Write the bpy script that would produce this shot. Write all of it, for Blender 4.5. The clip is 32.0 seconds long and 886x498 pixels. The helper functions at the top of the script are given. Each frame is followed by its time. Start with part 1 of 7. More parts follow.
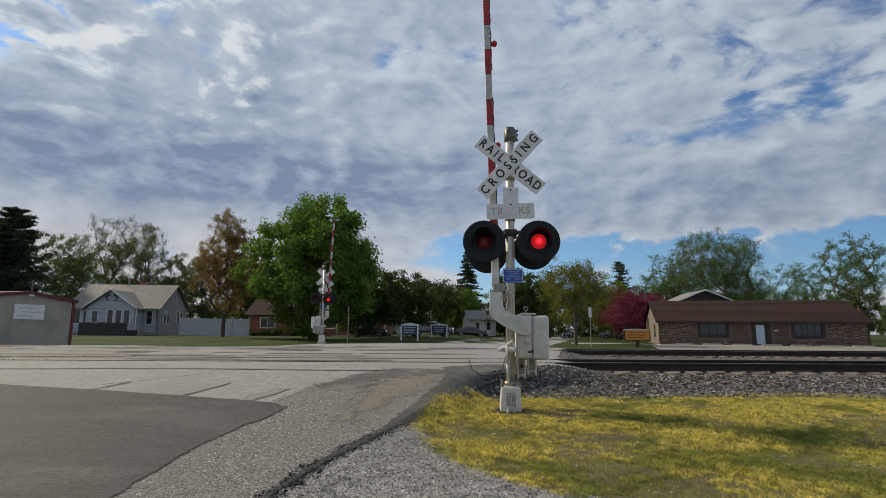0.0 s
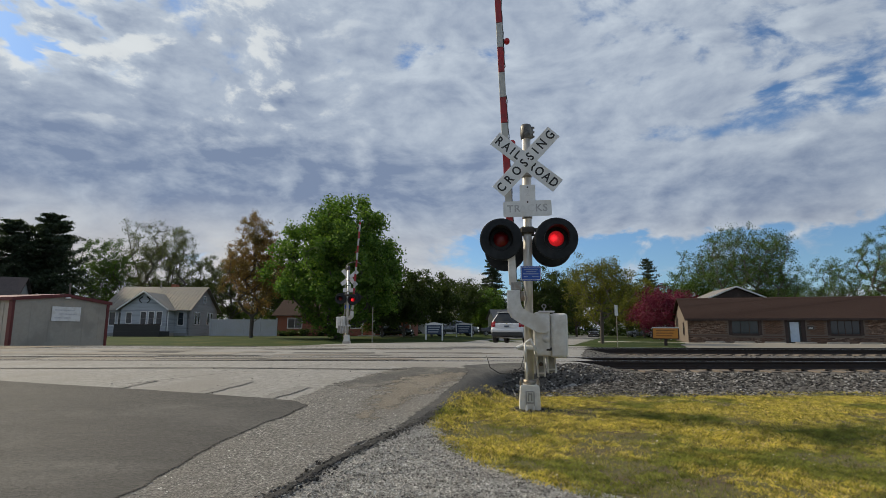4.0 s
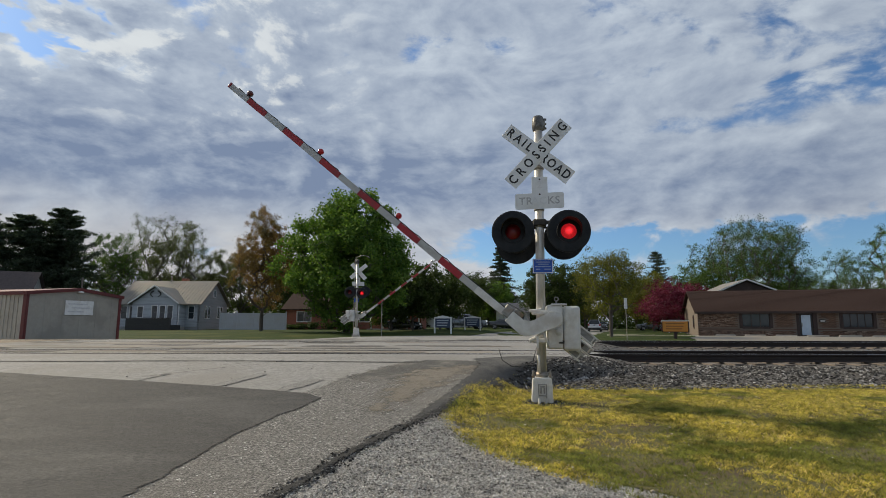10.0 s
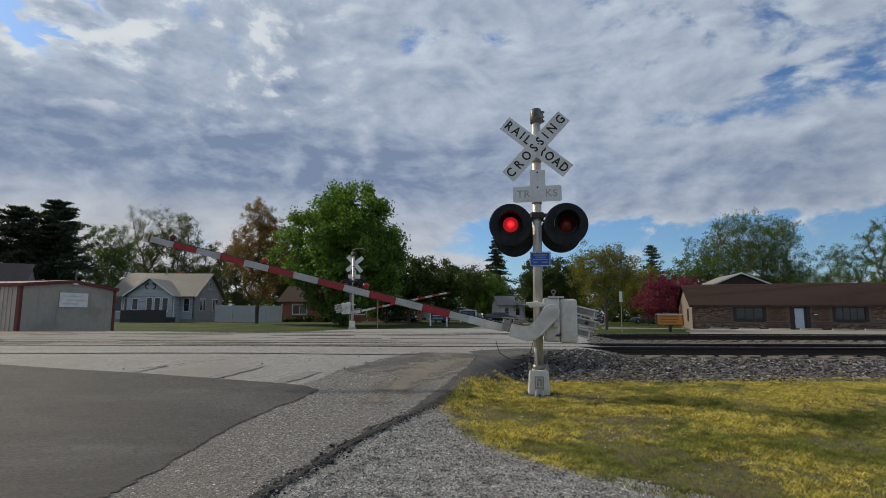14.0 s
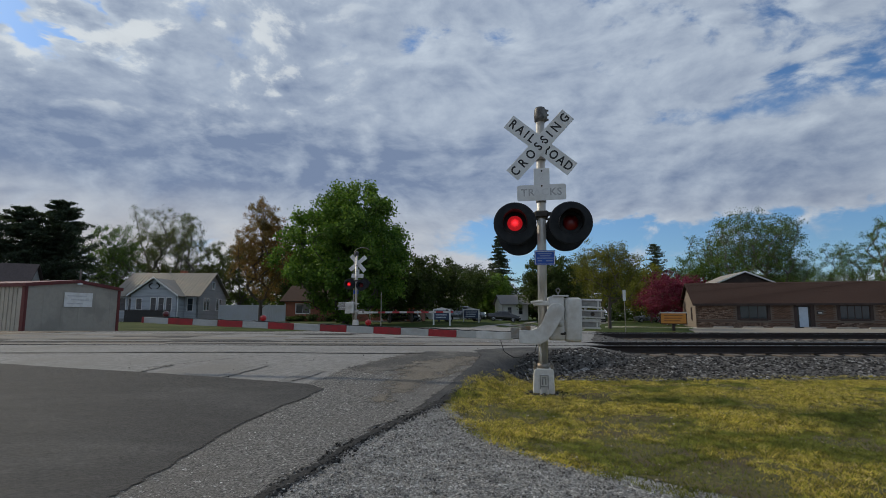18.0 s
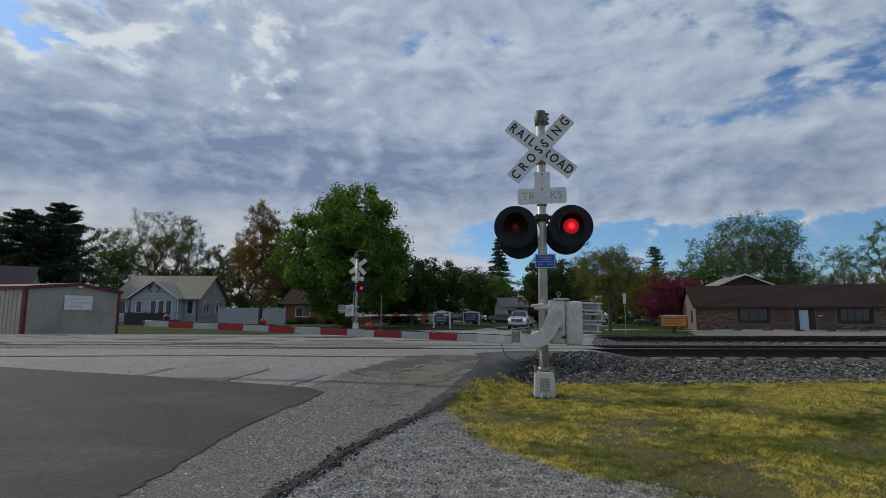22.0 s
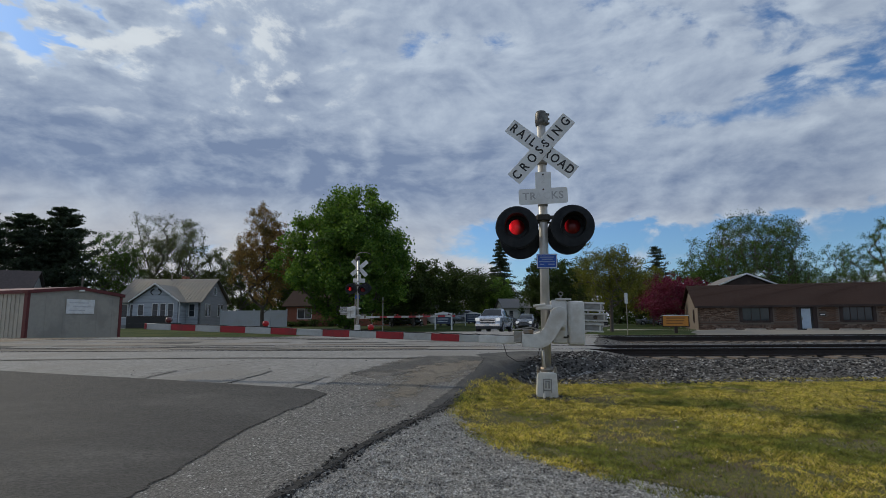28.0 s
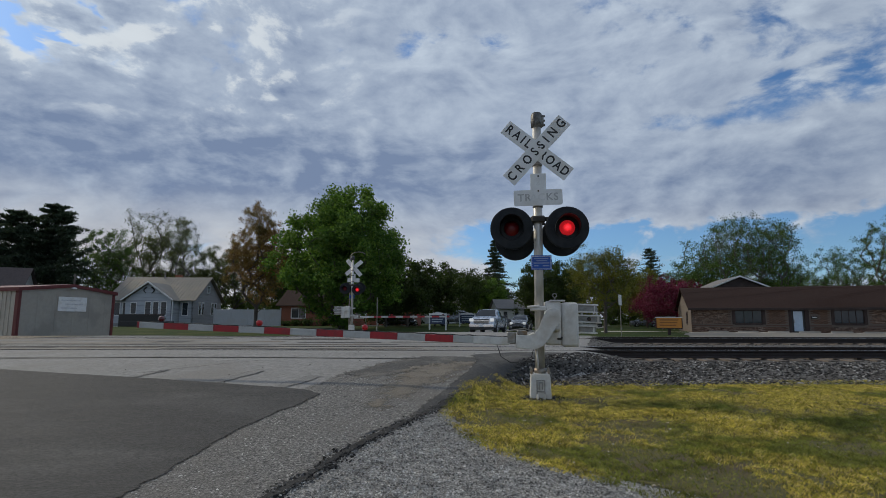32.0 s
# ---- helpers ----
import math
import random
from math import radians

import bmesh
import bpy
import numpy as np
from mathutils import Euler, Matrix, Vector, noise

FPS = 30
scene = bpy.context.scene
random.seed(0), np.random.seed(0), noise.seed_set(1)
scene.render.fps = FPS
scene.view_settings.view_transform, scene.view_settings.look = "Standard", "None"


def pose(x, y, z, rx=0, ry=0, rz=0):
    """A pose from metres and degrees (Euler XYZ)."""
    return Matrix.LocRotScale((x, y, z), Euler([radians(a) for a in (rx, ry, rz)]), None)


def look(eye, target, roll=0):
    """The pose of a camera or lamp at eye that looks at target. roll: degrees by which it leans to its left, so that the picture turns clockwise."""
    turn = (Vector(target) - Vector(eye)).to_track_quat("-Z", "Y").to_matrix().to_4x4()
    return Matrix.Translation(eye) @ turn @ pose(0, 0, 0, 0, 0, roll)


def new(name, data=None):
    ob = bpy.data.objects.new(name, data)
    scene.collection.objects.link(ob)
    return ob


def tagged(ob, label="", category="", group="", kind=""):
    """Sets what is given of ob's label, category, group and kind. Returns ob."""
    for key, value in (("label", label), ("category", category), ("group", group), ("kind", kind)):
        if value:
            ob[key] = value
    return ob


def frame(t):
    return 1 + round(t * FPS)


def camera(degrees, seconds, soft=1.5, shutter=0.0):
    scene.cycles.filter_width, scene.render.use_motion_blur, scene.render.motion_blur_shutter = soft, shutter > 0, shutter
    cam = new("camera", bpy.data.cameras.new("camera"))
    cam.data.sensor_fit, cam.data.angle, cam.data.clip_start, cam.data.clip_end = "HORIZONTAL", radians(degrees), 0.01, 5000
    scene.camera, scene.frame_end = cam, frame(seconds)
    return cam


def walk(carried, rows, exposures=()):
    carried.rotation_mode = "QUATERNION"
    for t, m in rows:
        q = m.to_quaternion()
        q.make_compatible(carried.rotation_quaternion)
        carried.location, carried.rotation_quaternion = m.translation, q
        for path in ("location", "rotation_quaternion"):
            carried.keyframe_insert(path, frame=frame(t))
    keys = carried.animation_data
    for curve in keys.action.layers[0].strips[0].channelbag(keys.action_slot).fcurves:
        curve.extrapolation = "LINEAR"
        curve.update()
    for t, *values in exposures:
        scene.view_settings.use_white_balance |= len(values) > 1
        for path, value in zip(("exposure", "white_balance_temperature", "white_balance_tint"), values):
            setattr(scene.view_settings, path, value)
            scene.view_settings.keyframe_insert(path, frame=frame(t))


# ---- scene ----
cam = camera(79.1, 32.0, 0.75)
PATH = [
    (0, (0.003, 0.008, 1.224), (0.116, 1.982, 1.523), 0.5),
    (0.5, (0.057, 0.006, 1.217), (0.162, 1.98, 1.521), 0.5),
    (1, (0.098, 0.0, 1.211), (0.193, 1.974, 1.52), 0.5),
    (1.5, (0.116, -0.004, 1.215), (0.198, 1.97, 1.526), 0.5),
    (2, (0.118, -0.013, 1.213), (0.188, 1.962, 1.524), 0.4),
    (2.5, (0.12, -0.009, 1.213), (0.177, 1.966, 1.522), 0.2),
    (3, (0.119, -0.005, 1.216), (0.163, 1.971, 1.52), 0.1),
    (3.5, (0.117, -0.006, 1.212), (0.149, 1.971, 1.511), 0.1),
    (5.5, (0.105, -0.005, 1.208), (0.102, 1.973, 1.502), 0.4),
    (6, (0.103, 0.006, 1.211), (0.096, 1.985, 1.502), 0.4),
    (6.5, (0.102, 0.008, 1.208), (0.09, 1.987, 1.496), 0.4),
    (7, (0.098, 0.006, 1.2), (0.083, 1.986, 1.485), 0.4),
    (7.5, (0.08, 0.007, 1.201), (0.065, 1.987, 1.483), 0.4),
    (8, (0.074, 0.004, 1.199), (0.059, 1.984, 1.478), 0.3),
    (8.5, (0.068, 0.008, 1.203), (0.055, 1.989, 1.48), 0.3),
    (9, (0.066, 0.017, 1.201), (0.054, 1.998, 1.477), 0.2),
    (9.5, (0.058, 0.015, 1.205), (0.048, 1.996, 1.48), 0.2),
    (10, (0.057, 0.012, 1.202), (0.049, 1.994, 1.475), 0.1),
    (10.5, (0.054, 0.019, 1.205), (0.05, 2.001, 1.475), 0.1),
    (11, (0.052, 0.014, 1.202), (0.054, 1.996, 1.468), 0.1),
    (11.5, (0.043, 0.023, 1.206), (0.049, 2.006, 1.468), 0.0),
    (12, (0.04, 0.023, 1.205), (0.05, 2.006, 1.463), -0.0),
    (12.5, (0.041, 0.012, 1.202), (0.053, 1.995, 1.458), 0.0),
    (13, (0.04, 0.017, 1.199), (0.052, 2.0, 1.452), 0.0),
    (13.5, (0.037, 0.006, 1.201), (0.048, 1.99, 1.451), 0.1),
    (14, (0.031, 0.014, 1.198), (0.039, 1.999, 1.445), 0.2),
    (14.5, (0.028, 0.014, 1.196), (0.031, 1.999, 1.442), 0.2),
    (16.5, (0.015, 0.009, 1.197), (0.0, 1.994, 1.439), 0.3),
    (17, (0.01, 0.012, 1.197), (-0.002, 1.997, 1.439), 0.3),
    (17.5, (0.009, 0.014, 1.194), (0.002, 2.0, 1.437), 0.1),
    (18, (0.007, 0.015, 1.193), (0.005, 2.0, 1.437), 0.1),
    (18.5, (0.001, 0.008, 1.2), (0.001, 1.993, 1.445), -0.0),
    (19, (0.0, 0.006, 1.199), (0.0, 1.991, 1.448), -0.0),
    (19.5, (0.0, 0.007, 1.195), (0.0, 1.991, 1.445), -0.0),
    (20, (-0.005, 0.011, 1.198), (-0.005, 1.995, 1.45), -0.0),
    (20.5, (-0.003, 0.006, 1.198), (-0.005, 1.99, 1.45), 0.0),
    (21, (-0.003, 0.019, 1.193), (-0.005, 2.002, 1.448), -0.0),
    (21.5, (-0.003, 0.004, 1.201), (-0.006, 1.988, 1.455), 0.0),
    (22, (-0.002, 0.008, 1.202), (-0.004, 1.991, 1.456), 0.1),
    (22.5, (-0.003, -0.001, 1.197), (-0.006, 1.983, 1.451), 0.1),
    (23, (0.001, 0.022, 1.195), (-0.001, 2.006, 1.449), 0.1),
    (23.5, (-0.003, 0.016, 1.199), (-0.005, 2.0, 1.452), -0.1),
    (24, (-0.003, 0.014, 1.197), (-0.006, 1.998, 1.452), -0.2),
    (24.5, (-0.005, 0.012, 1.198), (-0.01, 1.996, 1.454), -0.2),
    (25, (-0.003, 0.015, 1.197), (-0.009, 1.999, 1.453), -0.2),
    (25.5, (-0.003, 0.008, 1.194), (-0.013, 1.991, 1.452), -0.2),
    (27.5, (-0.012, 0.009, 1.193), (-0.024, 1.992, 1.451), -0.3),
    (28, (-0.008, 0.01, 1.195), (-0.014, 1.993, 1.454), -0.3),
    (28.5, (-0.004, 0.008, 1.198), (-0.005, 1.991, 1.458), -0.3),
    (29, (-0.001, 0.007, 1.199), (0.004, 1.99, 1.46), -0.2),
    (29.5, (-0.002, -0.003, 1.195), (0.005, 1.98, 1.458), -0.1),
    (30, (-0.004, 0.006, 1.198), (0.006, 1.988, 1.461), -0.1),
    (30.5, (-0.007, 0.008, 1.198), (0.004, 1.991, 1.461), 0.1),
    (31, (-0.004, 0.013, 1.198), (0.008, 1.995, 1.461), 0.1),
    (31.5, (-0.006, -0.001, 1.193), (0.008, 1.981, 1.456), 0.1),
    (32, (-0.005, 0.009, 1.2), (0.008, 1.992, 1.46), 0.1),
]
walk(cam, [(t, look(eye, target, roll)) for t, eye, target, roll in PATH], [(0, -0.07, 6150, 8), (9, -0.07, 6150, 8), (17, -0.15, 6000, 8), (32, -0.15, 5900, 8)])

# ---- light ----
SUN_AZ, SUN_EL = radians(-61), radians(35)      # azimuth from +y towards +x
sun_dir = Vector((math.sin(SUN_AZ) * math.cos(SUN_EL), math.cos(SUN_AZ) * math.cos(SUN_EL), math.sin(SUN_EL)))
sun = new("sun", bpy.data.lights.new("sun", "SUN"))
sun.data.energy, sun.data.angle, sun.data.color = 5.0, radians(3.6), (1.0, 0.84, 0.60)
sun.matrix_world = look(sun_dir * 200, (0, 0, 0))


class Nodes:
    """Short hand for node trees."""

    def __init__(self, tree):
        self.tree = tree
        tree.nodes.clear()

    def add(self, kind, **values):
        node = self.tree.nodes.new(kind)
        for key, value in values.items():
            if key in node.inputs:
                node.inputs[key].default_value = value
        return node

    def link(self, a, b):
        self.tree.links.new(a, b)

    def put(self, value, socket):
        if isinstance(value, bpy.types.NodeSocket):
            self.link(value, socket)
        else:
            socket.default_value = value

    def math(self, op, a, b=0.0, clamp=False):
        node = self.tree.nodes.new("ShaderNodeMath")
        node.operation, node.use_clamp = op, clamp
        self.put(a, node.inputs[0])
        self.put(b, node.inputs[1])
        return node.outputs[0]

    def vec(self, op, a, b):
        node = self.tree.nodes.new("ShaderNodeVectorMath")
        node.operation = op
        self.put(a, node.inputs[0])
        self.put(b, node.inputs[3 if op == "SCALE" else 1])
        return node.outputs[0]

    def noise(self, vector, scale, detail=4.0, rough=0.55, warp=0.0):
        node = self.add("ShaderNodeTexNoise", Scale=scale, Detail=detail, Roughness=rough, Distortion=warp)
        if vector is not None:
            self.link(vector, node.inputs["Vector"])
        return node.outputs["Fac"]

    def span(self, value, a, b, lo=0.0, hi=1.0, soft=True):
        node = self.tree.nodes.new("ShaderNodeMapRange")
        node.interpolation_type = "SMOOTHSTEP" if soft else "LINEAR"
        self.link(value, node.inputs[0])
        for i, v in enumerate((a, b, lo, hi)):
            node.inputs[i + 1].default_value = v
        return node.outputs[0]

    def mix(self, fac, a, b, blend="MIX"):
        node = self.tree.nodes.new("ShaderNodeMix")
        node.data_type, node.blend_type = "RGBA", blend
        self.put(fac, node.inputs[0])
        for v, s in ((a, node.inputs[6]), (b, node.inputs[7])):
            if isinstance(v, tuple):
                v = (*v[:3], 1.0)
            self.put(v, s)
        return node.outputs[2]


def sky_world():
    world = bpy.data.worlds.new("world")
    scene.world = world
    world.use_nodes = True
    n = Nodes(world.node_tree)
    coord = n.add("ShaderNodeTexCoord").outputs["Generated"]
    sky = n.tree.nodes.new("ShaderNodeTexSky")
    sky.sky_type, sky.sun_disc = "NISHITA", False
    sky.sun_elevation, sky.sun_rotation = SUN_EL, SUN_AZ
    sky.air_density, sky.dust_density, sky.ozone_density = 1.0, 0.6, 2.0
    split = n.add("ShaderNodeSeparateXYZ")
    n.link(coord, split.inputs[0])
    deck = n.vec("ADD", n.vec("MULTIPLY", coord, (1.55, 1.55, 3.0)), (3.2, 1.7, 0.4))
    sx, sz = split.outputs[0], split.outputs[2]

    def billows(p):
        """Thickness of the deck at p: broad sheets, heaps and rounded lumps."""
        wind = n.add("ShaderNodeTexNoise", Scale=2.2, Detail=3.0, Roughness=0.5)
        n.link(p, wind.inputs["Vector"])
        bent = n.vec("ADD", p, n.vec("SCALE", n.vec("SUBTRACT", wind.outputs["Color"], (0.5, 0.5, 0.5)), 0.22))
        broad = n.noise(bent, 1.25, 4.0, 0.5)
        heap = n.noise(bent, 4.4, 6.0, 0.55)
        lump = n.add("ShaderNodeTexVoronoi", Scale=9.0, Smoothness=0.7, Randomness=1.0)
        lump.feature = "SMOOTH_F1"
        n.link(n.vec("ADD", bent, n.vec("SCALE", n.vec("SUBTRACT", wind.outputs["Color"], (0.5, 0.5, 0.5)), 0.25)), lump.inputs["Vector"])
        tuft = n.noise(bent, 15.0, 5.0, 0.6)
        total = n.math("ADD", n.math("MULTIPLY", broad, 0.50), n.math("MULTIPLY", heap, 0.42))
        total = n.math("ADD", total, n.math("MULTIPLY", n.math("SUBTRACT", 0.5, lump.outputs["Distance"]), 0.16))
        return n.math("ADD", total, n.math("MULTIPLY", n.math("SUBTRACT", tuft, 0.5), 0.16)), broad, heap, tuft

    thick, broad, heap, tuft = billows(deck)
    shade, _, _, _ = billows(n.vec("ADD", deck, (-0.040, 0.0, 0.035)))
    curl = n.noise(deck, 8.5, 4.0, 0.5, 0.25)
    hz = n.math("ADD", sz, n.math("MULTIPLY", n.math("SUBTRACT", heap, 0.5), 0.12))

    def band(value, a, b, c, d):
        return n.math("MULTIPLY", n.span(value, a, b), n.span(value, c, d, 1.0, 0.0))

    # grey and thick in the west, broken high in the west and in long streaks in the east, open low in the east
    streak = n.math("MULTIPLY", band(hz, 0.28, 0.325, 0.335, 0.385), n.span(sx, 0.05, 0.40))
    rift = n.math("MULTIPLY", band(hz, 0.42, 0.452, 0.458, 0.49), band(sx, -0.14, -0.04, 0.08, 0.20))
    torn = n.math("MULTIPLY", n.span(hz, 0.34, 0.41), n.span(sx, -0.54, -0.36, 1.0, 0.0))
    low_gap = n.math("MULTIPLY", band(hz, 0.03, 0.08, 0.145, 0.185), n.span(sx, -0.10, 0.22))
    slate = n.math("MULTIPLY", band(hz, 0.17, 0.235, 0.29, 0.35), n.span(sx, -0.20, 0.25, 1.0, 0.25))
    open_sky = n.math("ADD", n.math("ADD", n.math("MULTIPLY", streak, 0.085), n.math("MULTIPLY", rift, 0.055)), n.math("MULTIPLY", low_gap, 0.19))
    cover = n.math("SUBTRACT", n.math("ADD", thick, n.math("ADD", n.math("MULTIPLY", slate, 0.10), 0.105)), open_sky)
    cover = n.mix(torn, cover, n.math("ADD", 0.52, n.math("MULTIPLY", n.math("SUBTRACT", curl, 0.48), 1.5)))
    mask = n.span(cover, 0.415, 0.525)
    side = n.math("SUBTRACT", thick, shade)
    lit = n.math("ADD", n.math("MULTIPLY", side, 3.2), n.math("ADD", n.math("MULTIPLY", n.math("SUBTRACT", tuft, 0.5), 0.5), n.span(cover, 0.46, 0.76, 0.72, 0.24)))
    lit = n.math("SUBTRACT", n.math("ADD", lit, n.math("MULTIPLY", torn, 0.25)), n.math("MULTIPLY", slate, 0.15))
    body = n.mix(n.span(lit, 0.0, 1.0, soft=False), (0.225, 0.278, 0.395), (0.62, 0.665, 0.72))
    glint = n.math("MULTIPLY", n.span(side, 0.02, 0.09), n.math("MULTIPLY", n.span(sx, -0.35, -0.05, 1.0, 0.0), n.span(hz, 0.30, 0.38)))
    body = n.mix(n.math("MULTIPLY", glint, 0.7), body, (0.86, 0.85, 0.81))
    cream = n.math("MULTIPLY", n.span(hz, 0.09, 0.24, 1.0, 0.0), n.span(sx, -0.35, 0.25, 1.0, 0.35))
    body = n.mix(n.math("MULTIPLY", cream, n.span(heap, 0.36, 0.58, 0.35, 1.0)), body, (0.66, 0.615, 0.575))
    blue = n.vec("MULTIPLY", n.vec("SCALE", sky.outputs[0], 0.105), (0.80, 0.98, 1.16))
    full = n.vec("SCALE", n.mix(mask, blue, body), n.span(sx, 0.2, 0.65, 0.97, 0.88))
    back = n.add("ShaderNodeBackground", Strength=1.0)
    n.link(full, back.inputs[0])
    out = n.tree.nodes.new("ShaderNodeOutputWorld")
    n.link(back.outputs[0], out.inputs[0])


sky_world()
scene.view_settings.exposure = 0.0


# ---- materials ----
MATS = {}


def mat(name, a, b=None, scale=6.0, rough=0.7, metal=0.0, bump=0.15, c=None, coarse=0.4, vary=0.0, glow=None, coat=0.0, fine=60.0, spec=0.5, stretch=(1, 1, 1), fade=0.0, speck=0.0):
    """A surface with two scales of variation: colours a and b by grain, c in large stains; vary shifts it from piece to piece."""
    if name in MATS:
        return MATS[name]
    m = bpy.data.materials.new(name)
    m.use_nodes = True
    n = Nodes(m.node_tree)
    b = b or tuple(v * 0.7 for v in a)
    coord = n.vec("MULTIPLY", n.add("ShaderNodeTexCoord").outputs["Object"], stretch)
    grain = n.noise(coord, scale, 6.0, 0.65)
    stain = n.noise(coord, coarse, 4.0, 0.55)
    colour = n.mix(n.span(grain, 0.3, 0.7), b, a)
    if c:
        colour = n.mix(n.span(stain, 0.47, 0.66), colour, c)
    if speck:
        colour = n.vec("SCALE", colour, n.span(n.noise(coord, fine * 0.8, 2.0, 0.7), 0.32, 0.68, 1.0 - speck, 1.0 + speck))
    if vary:
        rnd = n.add("ShaderNodeObjectInfo").outputs["Random"]
        shade = n.math("ADD", n.math("MULTIPLY", rnd, 2 * vary), 1.0 - vary)
        colour = n.vec("SCALE", colour, shade)
    bsdf = n.add("ShaderNodeBsdfPrincipled", Metallic=metal)
    n.link(colour, bsdf.inputs["Base Color"])
    n.link(n.span(grain, 0.25, 0.75, max(0.03, rough - 0.12), min(1.0, rough + 0.1)), bsdf.inputs["Roughness"])
    bsdf.inputs["Specular IOR Level"].default_value = spec
    if coat:
        bsdf.inputs["Coat Weight"].default_value = coat
        bsdf.inputs["Coat Roughness"].default_value = 0.06
    if bump:
        bn = n.add("ShaderNodeBump", Strength=bump, Distance=0.02)
        n.link(n.math("ADD", n.noise(coord, fine, 3.0, 0.6), n.math("MULTIPLY", grain, 1.2)), bn.inputs["Height"])
        n.link(bn.outputs[0], bsdf.inputs["Normal"])
    if glow:
        bsdf.inputs["Emission Color"].default_value = (*glow[:3], 1)
        bsdf.inputs["Emission Strength"].default_value = glow[3]
    out = n.tree.nodes.new("ShaderNodeOutputMaterial")
    if fade:
        edge = n.add("ShaderNodeAttribute")
        edge.attribute_name = "edge"
        ragged = n.math("ADD", n.noise(coord, 3.0, 6.0, 0.7), n.math("MULTIPLY", n.noise(coord, 26.0, 3.0), 0.45))
        keep = n.span(n.math("ADD", edge.outputs["Fac"], n.math("MULTIPLY", n.math("SUBTRACT", ragged, 0.72), fade)), 0.12, 0.24)
        clear = n.add("ShaderNodeBsdfTransparent")
        both = n.add("ShaderNodeMixShader")
        n.link(keep, both.inputs[0])
        n.link(clear.outputs[0], both.inputs[1])
        n.link(bsdf.outputs[0], both.inputs[2])
        n.link(both.outputs[0], out.inputs[0])
    else:
        n.link(bsdf.outputs[0], out.inputs[0])
    MATS[name] = m
    return m


def glass(name, tint=(0.02, 0.025, 0.03), rough=0.05):
    if name in MATS:
        return MATS[name]
    m = bpy.data.materials.new(name)
    m.use_nodes = True
    n = Nodes(m.node_tree)
    bsdf = n.add("ShaderNodeBsdfPrincipled", Roughness=rough, Metallic=0.0)
    wob = n.noise(n.add("ShaderNodeTexCoord").outputs["Object"], 2.5, 2.0, 0.5)
    n.link(n.mix(wob, tint, tuple(v * 1.8 for v in tint)), bsdf.inputs["Base Color"])
    bsdf.inputs["Specular IOR Level"].default_value = 0.5
    bn = n.add("ShaderNodeBump", Strength=0.04, Distance=0.02)
    n.link(wob, bn.inputs["Height"])
    n.link(bn.outputs[0], bsdf.inputs["Normal"])
    out = n.tree.nodes.new("ShaderNodeOutputMaterial")
    n.link(bsdf.outputs[0], out.inputs[0])
    MATS[name] = m
    return m


def leaves(name, a, b, c):
    """Foliage that lets some light through and varies from clump to clump."""
    if name in MATS:
        return MATS[name]
    m = bpy.data.materials.new(name)
    m.use_nodes = True
    n = Nodes(m.node_tree)
    geo = n.add("ShaderNodeNewGeometry")
    rnd = geo.outputs["Random Per Island"]
    coord = n.add("ShaderNodeTexCoord").outputs["Object"]
    colour = n.mix(n.span(rnd, 0.1, 0.9, soft=False), a, b)
    colour = n.mix(n.math("MULTIPLY", n.span(n.noise(coord, 0.5, 3.0), 0.42, 0.62), 0.7), colour, c)
    dif = n.add("ShaderNodeBsdfPrincipled", Roughness=0.65)
    dif.inputs["Specular IOR Level"].default_value = 0.25
    n.link(colour, dif.inputs["Base Color"])
    tr = n.add("ShaderNodeBsdfTranslucent")
    n.link(n.vec("MULTIPLY", colour, (1.1, 1.25, 0.6)), tr.inputs[0])
    both = n.add("ShaderNodeMixShader")
    both.inputs[0].default_value = 0.30
    n.link(dif.outputs[0], both.inputs[1])
    n.link(tr.outputs[0], both.inputs[2])
    out = n.tree.nodes.new("ShaderNodeOutputMaterial")
    n.link(both.outputs[0], out.inputs[0])
    MATS[name] = m
    return m


# ---- mesh helpers ----
def mesh(name, bm, material, smooth=False):
    me = bpy.data.meshes.new(name)
    if smooth:
        for f in bm.faces:
            f.smooth = True
    bm.to_mesh(me)
    bm.free()
    for m in material if isinstance(material, (list, tuple)) else (material,):
        me.materials.append(m)
    return me


def thing(name, m=None, label="", category="", group="", kind=""):
    ob = tagged(new(name), label, category, group, kind)
    ob.matrix_basis = m or Matrix()
    return ob


def part(name, bm, material, parent=None, label="", m=None, smooth=False):
    ob = new(name, mesh(name, bm, material, smooth))
    if parent:
        ob.parent = parent
    if m:
        ob.matrix_basis = m
    return tagged(ob, label)


def solo(name, bm, material, m=None, label="", category="", group="", kind="", smooth=False):
    ob = part(name, bm, material, None, "", m, smooth)
    return tagged(ob, label, category, group, kind)


def box(bm, x0, x1, y0, y1, z0, z1, bevel=0.0, m=None, seg=1):
    mm = Matrix.Translation(((x0 + x1) / 2, (y0 + y1) / 2, (z0 + z1) / 2)) @ Matrix.Diagonal((x1 - x0, y1 - y0, z1 - z0, 1))
    r = bmesh.ops.create_cube(bm, size=1, matrix=(m or Matrix()) @ mm)
    if bevel:
        edges = {e for v in r["verts"] for e in v.link_edges}
        bmesh.ops.bevel(bm, geom=list(edges), offset=bevel, segments=seg, affect="EDGES", profile=0.5)
    return bm


